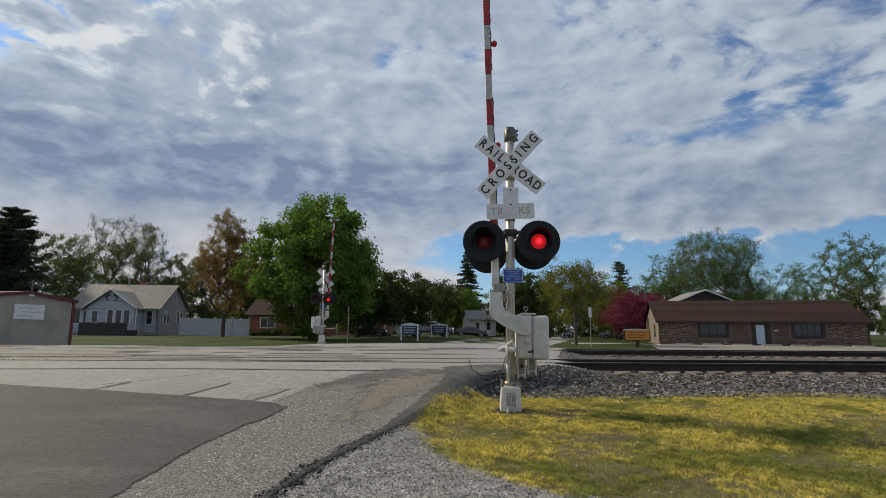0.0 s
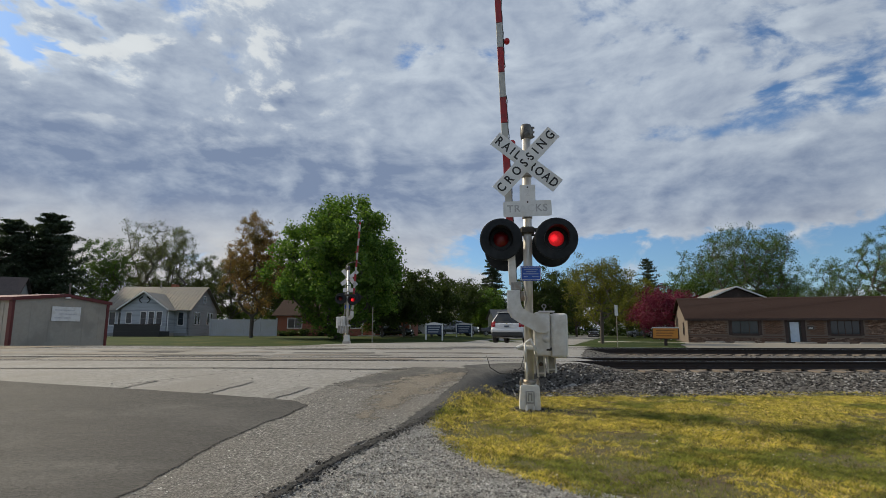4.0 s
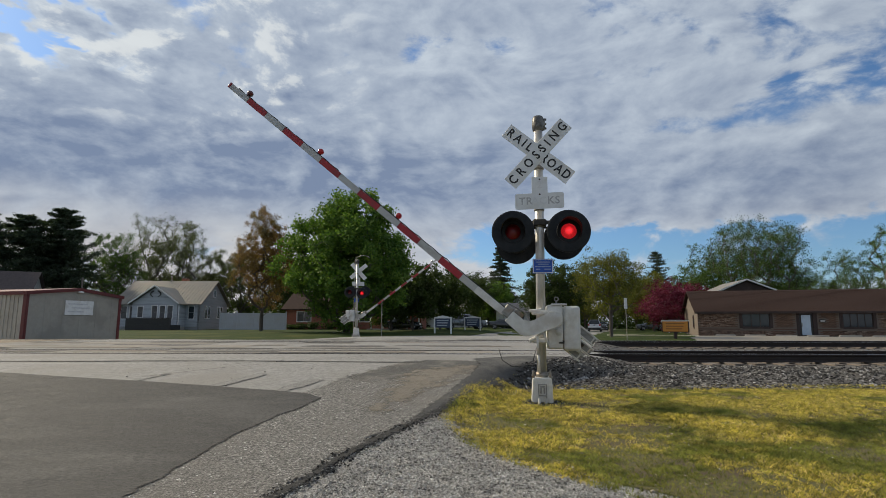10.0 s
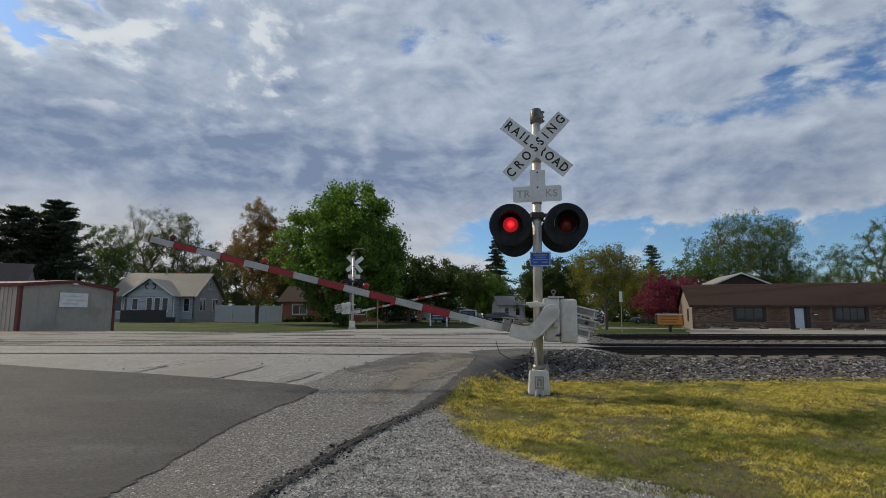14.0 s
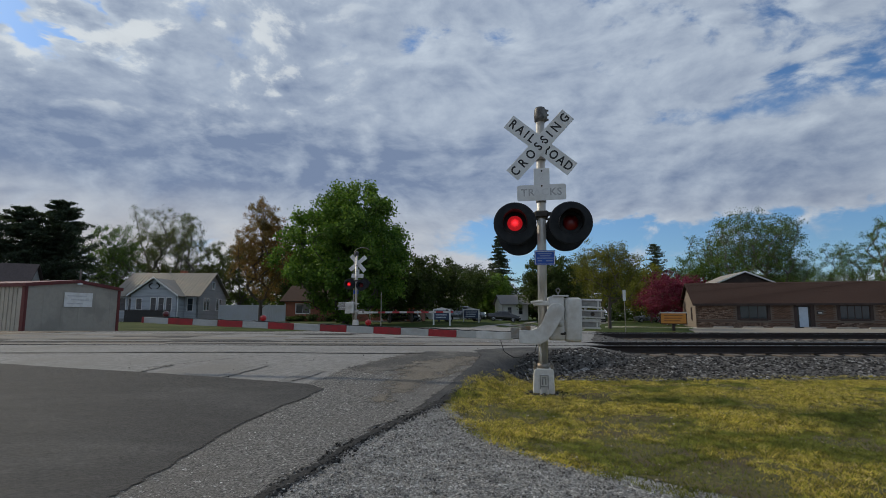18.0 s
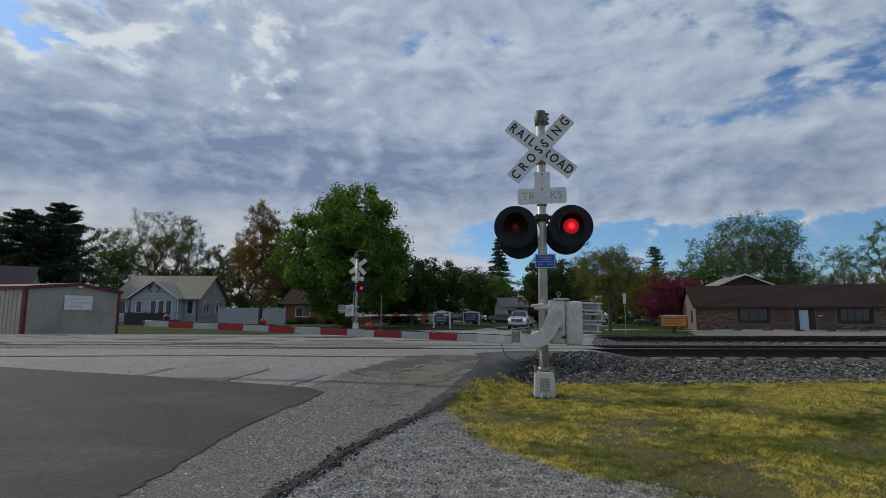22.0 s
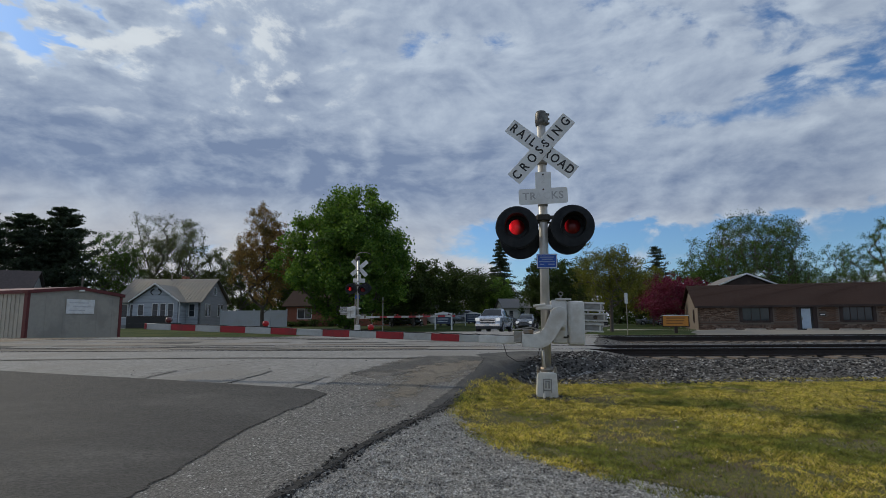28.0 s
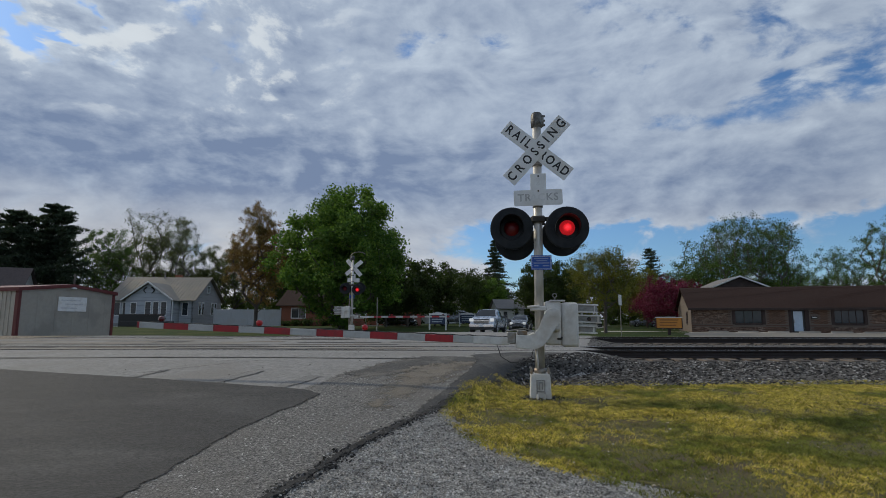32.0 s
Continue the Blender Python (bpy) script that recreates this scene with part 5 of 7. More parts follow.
def gable_house():
    """The house whose gable rises behind the office."""
    m = Matrix.Translation((40.4, 72, 0)) @ pose(0, 0, 0, 0, 0, -10)
    h = thing("gable_house", m, "brown house with white gable trim behind the office", "house")
    slab("wall", h, DARKWOOD, -3.6, 3.6, 0, 9, 0, 5.3)
    gable_wall(h, DARKWOOD, 0.0, -3.6, 3.6, 5.3, 5.31, 6.85, 0.2, "gable", "x")
    gable_roof("roof", h, -3.6, 3.6, 0, 9, 5.45, 6.95, 0.35, 0.14, mat("grey_shingle", (0.2, 0.19, 0.18), (0.14, 0.135, 0.13), 6, 0.95, 0, 0.4), "", "y")
    for s in (-1, 1):
        bm = B()
        prism(bm, [(0, 6.93), (s * 3.98, 5.27), (s * 3.98, 5.45), (0, 7.13)] if s > 0 else [(0, 7.13), (s * 3.98, 5.45), (s * 3.98, 5.27), (0, 6.93)], -0.42, -0.37)
        bmesh.ops.recalc_face_normals(bm, faces=bm.faces)
        part("bargeboard", bm, TRIM, h, "white bargeboard")


def shed():
    m = Matrix.Translation((-20.2, 26.0, -0.12)) @ pose(0, 0, 0, 0, 0, -16.5)
    s = thing("steel_shed", m, "low tan steel shed with maroon trim and a white sign", "shed")
    # local: gable end along +y at x = 0, body towards -x
    D, W, eave, ridge = 5.3, 12.0, 2.66, 2.96
    gable_wall(s, SHEDSIDE, 0.0, 0.0, D, 0, eave, ridge, 0.1, "wall_end")
    slab("wall_front", s, SHEDPALE, -W, -0.1, 0.0, 0.1, 0, eave)
    slab("wall_back", s, SHEDPALE, -W, -0.1, D - 0.1, D, 0, eave)
    slab("wall_far", s, SHEDSIDE, -W, -W + 0.1, 0.1, D - 0.1, 0, eave)
    gable_roof("roof", s, -W, 0, 0, D, eave, ridge, 0.12, 0.17, MAROON, "maroon metal roof edge")
    for i in range(40):
        slab("rib", s, SHEDPALE, -0.55 - i * 0.28, -0.52 - i * 0.28, -0.025, 0.0, 0.02, eave - 0.02)
    for i in range(5):
        slab("rib", s, SHEDSIDE, 0.0, 0.006, 0.9 + i * 0.95, 0.93 + i * 0.95, 0.02, eave - 0.02)
    slab("corner_trim", s, MAROON, -0.2, 0.02, -0.03, -0.002, 0, eave)
    slab("corner_trim", s, MAROON, 0.002, 0.03, -0.03, 0.10, 0, eave)
    slab("corner_trim", s, MAROON, 0.002, 0.03, D - 0.14, D + 0.03, 0, eave)
    sign = slab("sign_board", s, WHITE, 0.03, 0.05, 1.95, 3.55, 1.7, 2.45, label="white sign board with unreadable lines")
    for k, (a, c) in enumerate(((2.1, 3.2), (2.3, 3.35), (2.1, 3.0))):
        slab("text_bar", sign, mat("pale_grey_text", (0.62, 0.62, 0.64)), 0.051, 0.054, a, c, 2.24 - k * 0.2, 2.30 - k * 0.2)
    bm = B()
    spin(bm, [(0.12, 0), (0.14, 0.03), (0.12, 0.08), (0.04, 0.1)], pose(0.1, 2.7, 2.86), 16)
    part("wall_lamp", bm, TRIM, s, "small white round lamp under the gable", None, True)


def bungalow():
    m = Matrix.Translation((-29.6, 65.0, 0.36)) @ pose(0, 0, 0, 0, 0, 1.0)
    h = thing("white_bungalow", m, "pale blue bungalow with tan ribbed metal roof", "house")
    W, D, eave, ridge = 9.9, 8.6, 3.2, 6.0
    # local: right front corner at origin, front along -x
    slab("foundation", h, GREYSIDE, -W - 0.03, 0.03, -0.03, D, -0.6, 0.35)
    bm = B()
    gaps = [(0.45, 1.3, 1.2, 2.85), (1.5, 2.3, 1.2, 2.85), (8.55, 9.35, 1.2, 2.85)]
    wall_with_gaps(bm, W, 0.35, eave, 0.2, gaps)
    bmesh.ops.translate(bm, verts=bm.verts, vec=(-W, 0, 0))
    part("wall_front", bm, SIDING, h, "pale blue clapboard wall")
    for g in gaps:
        window(h, -W + g[0], -W + g[1], g[2], g[3], 0.05, TRIM, 1, 2, 0.09)
    gable_wall(h, GREYSIDE, 0.0, 0.0, D, 0.35, eave, ridge, 0.2, "wall_side")
    gable_wall(h, GREYSIDE, -W + 0.2, 0.0, D, 0.35, eave, ridge, 0.2, "wall_side")
    slab("wall_back", h, SIDING, -W, 0, D - 0.2, D, 0.35, eave)
    gable_roof("roof", h, -W, 0, 0, D, eave + 0.05, ridge + 0.05, 0.45, 0.08, TINROOF, "tan ribbed metal roof")
    k = (ridge - eave) / (D / 2)
    for i in range(27):
        x = -W - 0.4 + i * (W + 0.8) / 26
        bm = B()
        prism(bm, [(-0.45, eave + 0.14 - 0.45 * k), (D / 2, ridge + 0.14), (D / 2, ridge + 0.18), (-0.45, eave + 0.18 - 0.45 * k)], x - 0.02, x + 0.02, Matrix(((0, 1, 0, 0), (1, 0, 0, 0), (0, 0, 1, 0), (0, 0, 0, 1))))
        bmesh.ops.recalc_face_normals(bm, faces=bm.faces)
        part("roof_rib", bm, TINROOF, h)
    # windows of the end wall
    for y0, y1 in ((1.5, 2.2), (2.4, 3.1), (5.3, 6.0), (6.3, 7.0)):
        w = slab("side_window", h, TRIM, 0.001, 0.05, y0, y1, 1.3, 2.9)
        slab("pane", w, PANE, 0.052, 0.06, y0 + 0.08, y1 - 0.08, 1.38, 2.82)
    w = slab("side_window", h, TRIM, 0.001, 0.05, 3.9, 4.7, 4.0, 5.0)
    slab("pane", w, PANE, 0.052, 0.06, 3.98, 4.62, 4.08, 4.92)
    # the front porch room with its own gable
    x0, x1, f = -6.8, -1.6, -2.2
    slab("porch_floor", h, CONC, x0, x1, f, -0.02, -0.6, 0.35)
    bm = B()
    g2 = [(0.55, 1.3, 1.35, 2.75), (2.2, 2.95, 1.2, 2.85), (3.1, 3.85, 1.2, 2.85), (4.0, 4.75, 1.2, 2.85)]
    wall_with_gaps(bm, x1 - x0, 0.35, 3.1, 0.15, g2)
    bmesh.ops.translate(bm, verts=bm.verts, vec=(x0, f, 0))
    part("porch_wall", bm, SIDING, h)
    for g in g2:
        window(h, x0 + g[0], x0 + g[1], g[2], g[3], f + 0.04, TRIM, 1, 2, 0.08)
    slab("porch_side", h, SIDING, x0, x0 + 0.15, f + 0.15, -0.01, 0.35, 3.1)
    slab("porch_side", h, SIDING, x1 - 0.15, x1, f + 0.15, -0.01, 0.35, 3.1)
    gable_wall(h, SIDING, f, x0, x1, 3.1, 3.11, 4.95, 0.15, "porch_gable", "x")
    gable_roof("porch_roof", h, x0, x1, f, 3.0, 3.15, 5.0, 0.35, 0.08, TINROOF, "metal porch roof", "y")
    mid = (x0 + x1) / 2
    for s in (-1, 1):
        bm = B()
        q = [(mid, 5.0), (mid + s * 2.95, 2.9), (mid + s * 2.95, 3.08), (mid, 5.2)]
        prism(bm, q, f - 0.42, f - 0.37)
        bmesh.ops.recalc_face_normals(bm, faces=bm.faces)
        part("bargeboard", bm, TRIM, h)
    for s in (-1, 1):
        bm = B()
        for i in range(6):
            a = i / 6
            tube(bm, (mid + s * (0.25 + 0.35 * math.sin(a * 3)), f - 0.03, 4.5 - 0.7 * a), (mid + s * (0.25 + 0.35 * math.sin(a * 3 + 0.5)), f - 0.03, 4.5 - 0.7 * (a + 0.17)), 0.09 * (1 - 0.5 * a), seg=6)
        part("gable_ornament", bm, BLACK, h, "dark wing-shaped gable ornament")
    slab("chimney", h, REDBRICK, -4.5, -3.8, 4.6, 5.3, 5.4, 6.5)
    slab("vent_pipe", h, STEEL, -5.6, -5.45, 4.0, 4.15, 5.7, 6.7)
    slab("downpipe", h, TRIM, -1.48, -1.4, f + 0.05, f + 0.13, 0.0, 3.0)
    # dark deck in front of the porch
    dk = thing("deck", m, "dark brown wooden deck with railing before the porch", "deck")
    slab("platform", dk, BLACK, -6.1, -1.1, -4.6, f - 0.02, -0.55, 0.55)
    for i in range(12):
        x = -6.06 + i * 4.88 / 11
        slab("post", dk, DARKWOOD, x, x + 0.08, -4.58, -4.5, 0.55, 1.28)
    slab("handrail", dk, DARKWOOD, -6.1, -1.1, -4.62, -4.48, 1.28, 1.36)
    slab("rail_board", dk, BLACK, -6.1, -1.1, -4.6, -4.56, 0.56, 1.27)
    # steps and small planter
    slab("step", dk, TRIM, -7.2, -6.12, -4.4, -3.4, -0.55, 0.0)


def fence():
    f = thing("vinyl_fence", Matrix.Translation((-27.7, 66.5, 0.36)) @ pose(0, 0, 0, 0, 0, 1), "long white vinyl privacy fence on the lawn", "fence")
    for i in range(5):
        x = i * 2.02
        post = slab("post", f, VINYL, x, x + 0.13, -0.02, 0.11, -0.3, 2.12)
        slab("cap", post, VINYL, x - 0.02, x + 0.15, -0.04, 0.13, 2.121, 2.18)
        if i < 4:
            slab("fence_rail", f, VINYL, x + 0.13, x + 2.02, 0.0, 0.09, 1.86, 2.0)
            slab("fence_rail", f, VINYL, x + 0.13, x + 2.02, 0.0, 0.09, -0.1, 0.06)
            for k in range(9):
                slab("board", f, VINYL, x + 0.14 + k * 0.208, x + 0.34 + k * 0.208, 0.03, 0.06, 0.06, 1.86)


def red_house():
    m = Matrix.Translation((-20.6, 70.0, 0.36)) @ pose(0, 0, 0, 0, 0, -3)
    h = thing("red_brick_house", m, "low red brick house half hidden by trees", "house")
    L, D = 17.6, 8.0
    bm = B()
    gaps = [(1.4, 3.4, 0.9, 2.3), (6.6, 7.6, 0.1, 2.2), (9.6, 11.0, 0.9, 2.3), (13.6, 14.8, 0.9, 2.3)]
    wall_with_gaps(bm, L, 0, 2.7, 0.25, gaps)
    part("wall_front", bm, REDBRICK, h, "red brick front wall")
    for g in gaps:
        window(h, *g, 0.05, TRIM, 2 if g[1] - g[0] > 1.3 else 1, 1, 0.12)
    gable_wall(h, REDBRICK, 0.25, 0, D, 0, 2.7, 4.7, 0.25, "wall_side")
    gable_wall(h, REDBRICK, L, 0, D, 0, 2.7, 4.7, 0.25, "wall_side")
    slab("wall_back", h, REDBRICK, 0, L, D - 0.2, D, 0, 2.7)
    gable_roof("roof", h, 0, L, 0, D, 2.72, 4.72, 0.5, 0.1, SHINGLE)
    for i in range(5):
        bm = B()
        tube(bm, (11.5 + i * 1.5, -1.6, 0.1), (11.5 + i * 1.5, -1.6, 2.6), 0.1, seg=10)
        part("porch_column", bm, TRIM, h, "white porch column", None, True)
    slab("porch_slab", h, CONC, 11, 17.9, -1.9, -0.01, -0.3, 0.1)
    slab("porch_beam", h, TRIM, 11, 17.9, -1.75, -1.5, 2.6, 2.75)


def small_house(x, y, rz, w, d, eave, ridge, wall, roof, label):
    m = Matrix.Translation((x, y, land(x, y))) @ pose(0, 0, 0, 0, 0, rz)
    h = thing("small_house", m, label, "house")
    bm = B()
    gaps = [(w * 0.2, w * 0.2 + 0.8, 0.9, 2.2), (w * 0.62, w * 0.62 + 0.8, 0.9, 2.2)]
    wall_with_gaps(bm, w, 0, eave, 0.2, gaps)
    bmesh.ops.translate(bm, verts=bm.verts, vec=(-w / 2, 0, 0))
    part("wall_front", bm, wall, h)
    for g in gaps:
        window(h, g[0] - w / 2, g[1] - w / 2, g[2], g[3], 0.05, TRIM, 1, 2, 0.08)
    gable_wall(h, wall, -w / 2 + 0.2, 0, d, 0, eave, ridge, 0.2, "wall_side")
    gable_wall(h, wall, w / 2, 0, d, 0, eave, ridge, 0.2, "wall_side")
    slab("wall_back", h, wall, -w / 2, w / 2, d - 0.2, d, 0, eave)
    gable_roof("roof", h, -w / 2, w / 2, 0, d, eave, ridge, 0.35, 0.1, roof)
    return h


brick_office()
gable_house()
shed()
bungalow()
fence()
red_house()
GREYROOF = mat("weathered_grey_roof", (0.22, 0.21, 0.2), (0.16, 0.155, 0.15), 5, 0.9, 0, 0.3)
small_house(11.7, 88, 8, 4.4, 5, 2.7, 4.1, TRIM, GREYROOF, "small white house with grey roof among trees")
small_house(-49.4, 58.5, 25, 6.5, 6, 4.4, 6.6, mat("old_grey_siding", (0.33, 0.32, 0.31), (0.25, 0.245, 0.24), 6, 0.85, 0, 0.3), mat("old_brown_roof", (0.11, 0.09, 0.085), (0.075, 0.06, 0.058), 5, 0.9, 0, 0.3, spec=0.15), "old grey house with brown roof beyond the shed")
small_house(44, 98, -16, 9, 7, 3.0, 5.0, TRIM, GREYROOF, "white house far down the side path")
small_house(-2.5, 105, -16, 12, 8, 3.0, 5.4, TRIM, GREYROOF, "long white house behind the street trees")


def post_sign(x, y, w, h, lift, face, rz, label, posts=2, bars=True):
    m = Matrix.Translation((x, y, land(x, y))) @ pose(0, 0, 0, 0, 0, rz)
    s = thing("post_sign", m, label, "sign")
    if posts == 2:
        for k in (-1, 1):
            slab("post", s, TRIM, k * w / 2 - 0.06, k * w / 2 + 0.06, -0.06, 0.06, -0.2, lift + h + 0.15)
        bm = B()
        prism(bm, [(-w / 2 - 0.06, lift + h), (w / 2 + 0.06, lift + h), (w / 2, lift + h + 0.1), (0, lift + h + 0.28), (-w / 2, lift + h + 0.1)], -0.05, 0.05)
        part("header", bm, TRIM, s)
    else:
        slab("post", s, DARKWOOD, -0.12, 0.12, -0.02, 0.1, -0.2, lift + 0.1)
    board = slab("board", s, face, -w / 2 + 0.02, w / 2 - 0.02, -0.05, -0.02 if posts == 1 else 0.04, lift, lift + h, bevel=0.01)
    if posts == 1:
        for a, b, c, d in ((-w / 2 - 0.04, w / 2 + 0.04, lift + h, lift + h + 0.07), (-w / 2 - 0.04, w / 2 + 0.04, lift - 0.07, lift), (-w / 2 - 0.05, -w / 2 + 0.02, lift, lift + h), (w / 2 - 0.02, w / 2 + 0.05, lift, lift + h)):
            slab("sign_frame", s, TRIM if c > lift + h - 0.1 else DARKWOOD, a, b, -0.07, 0.0, c, d)
    if bars:
        for i in range(3):
            z = lift + h * (0.78 - 0.26 * i)
            slab("text_bar", board, mat("sign_text_dark", (0.3, 0.12, 0.03)) if posts == 1 else mat("sign_text_pale", (0.45, 0.5, 0.55)), -w * 0.36, w * (0.36 - 0.05 * i), -0.056, -0.0515, z - h * 0.05, z + h * 0.05)
    return s


post_sign(-0.15, 50.0, 1.55, 0.85, 0.5, NAVY, -14, "white-framed navy sign on two posts")
post_sign(3.4, 66.0, 1.9, 1.0, 0.4, NAVY, -14, "white-framed dark sign on two posts farther off")
post_sign(18.7, 44.0, 1.95, 0.82, 0.55, ORANGE, -16, "orange-yellow sign board on a dark post", 1)
small = post_sign(30.5, 72.0, 1.4, 1.2, 0.4, TRIM, -16, "small white sign on the lawn", 2, False)


def slim_post(x, y, h, rad, material, name, label, plate=0.0):
    bm = B()
    tube(bm, (0, 0, -0.2), (0, 0, h), rad, seg=8)
    ob = solo(name, bm, material, pose(x, y, land(x, y)), label, "post")
    if plate:
        slab("plate", ob, WHITE, -0.05, 0.05, -plate / 2, plate / 2, h - plate, h, m=pose(0, 0, 0, 0, 0, -28))
    return ob


slim_post(13.1, 39.0, 3.0, 0.03, STEEL, "sign_post", "thin steel post with a narrow sign seen edge-on", 0.75)
slim_post(-3.40, 29.5, 1.95, 0.025, STEEL, "marker_post", "thin dark marker post beside the far signal")
pole = slim_post(-5.05, 30.3, 4.45, 0.035, STEEL, "antenna_post", "thin grey pole with a bent top beside the signal")
bm = B()
arc = [Vector((0.0 + 0.9 * (1 - math.cos(a)) * 0.5, 0, 4.42 + 0.28 * math.sin(a))) for a in [math.pi * k / 10 for k in range(9)]]
for a, b in zip(arc, arc[1:]):
    tube(bm, a, b, 0.02, seg=6)
part("bent_arm", bm, STEEL, pole, "", None, True)
slim_post(86.0, 110.0, 9.0, 0.12, TIMBER, "utility_pole", "old wooden utility pole beyond the office")
slim_post(-42.0, 62.0, 6.0, 0.1, TIMBER, "utility_pole", "wooden utility pole behind the shed")

# ---- trees ----
BARK = mat("grey_bark", (0.12, 0.10, 0.085), (0.06, 0.05, 0.042), 10, 0.95, 0, 0.7, (0.09, 0.08, 0.07), 1.0, stretch=(1, 1, 0.25))
GREEN = leaves("fresh_green_leaves", (0.0682, 0.138, 0.022), (0.198, 0.292, 0.0462), (0.0462, 0.0946, 0.0154))
DEEP = leaves("deep_green_leaves", (0.0345, 0.0552, 0.0126), (0.0782, 0.106, 0.0218), (0.0299, 0.0437, 0.0115))
BUDS = leaves("russet_buds", (0.194, 0.103, 0.045), (0.312, 0.181, 0.0688), (0.144, 0.119, 0.0375))
YELLOW = leaves("yellow_green_leaves", (0.111, 0.114, 0.0182), (0.208, 0.189, 0.0286), (0.0806, 0.0936, 0.0169))
PINK = leaves("crabapple_blossom", (0.119, 0.014, 0.042), (0.224, 0.0308, 0.084), (0.077, 0.0112, 0.0252))
PALE = leaves("thin_spring_leaves", (0.065, 0.08, 0.025), (0.131, 0.144, 0.0413), (0.0525, 0.0625, 0.0225))
OLIVE = leaves("olive_spring_leaves", (0.0522, 0.0928, 0.0217), (0.123, 0.181, 0.0377), (0.0435, 0.0754, 0.0188))
NEEDLE = leaves("pine_needles", (0.032, 0.046, 0.03), (0.078, 0.10, 0.058), (0.024, 0.036, 0.023))


def tubes(paths):
    """A mesh of tapering tubes along paths of (points, r0, r1, sides)."""
    verts, faces = [], []
    for pts, r0, r1, sides in paths:
        n = len(pts)
        start = len(verts)
        for i, p in enumerate(pts):
            d = (pts[min(i + 1, n - 1)] - pts[max(i - 1, 0)]).normalized()
            u = d.orthogonal().normalized()
            v = d.cross(u)
            r = r0 + (r1 - r0) * i / (n - 1)
            for k in range(sides):
                a = 2 * math.pi * k / sides
                verts.append(p + u * (r * math.cos(a)) + v * (r * math.sin(a)))
        for i in range(n - 1):
            for k in range(sides):
                a, b = start + i * sides + k, start + i * sides + (k + 1) % sides
                faces.append((a, b, b + sides, a + sides))
    return verts, faces


def leaf_cloud(name, centres, count, spread, size, material, rng, long=1.0, flat=1.0):
    """Rhombic leaves round the given centres, as one mesh."""
    c = np.array(centres, float)
    pick = rng.randint(0, len(c), count)
    pos = c[pick] + rng.randn(count, 3) * np.array([spread, spread, spread * flat])
    a = rng.randn(count, 3)
    a /= np.linalg.norm(a, axis=1, keepdims=True)
    b = np.cross(a, rng.randn(count, 3))
    b /= np.linalg.norm(b, axis=1, keepdims=True)
    s = size * (0.6 + 0.8 * rng.rand(count, 1))
    quad = np.stack([pos - a * s * long, pos + b * s * 0.6, pos + a * s * long, pos - b * s * 0.6], 1).reshape(-1, 3)
    me = bpy.data.meshes.new(name)
    me.vertices.add(count * 4)
    me.vertices.foreach_set("co", quad.ravel())
    me.loops.add(count * 4)
    me.loops.foreach_set("vertex_index", np.arange(count * 4))
    me.polygons.add(count)
    me.polygons.foreach_set("loop_start", np.arange(count) * 4)
    me.update(calc_edges=True)
    me.materials.append(material)
    return me


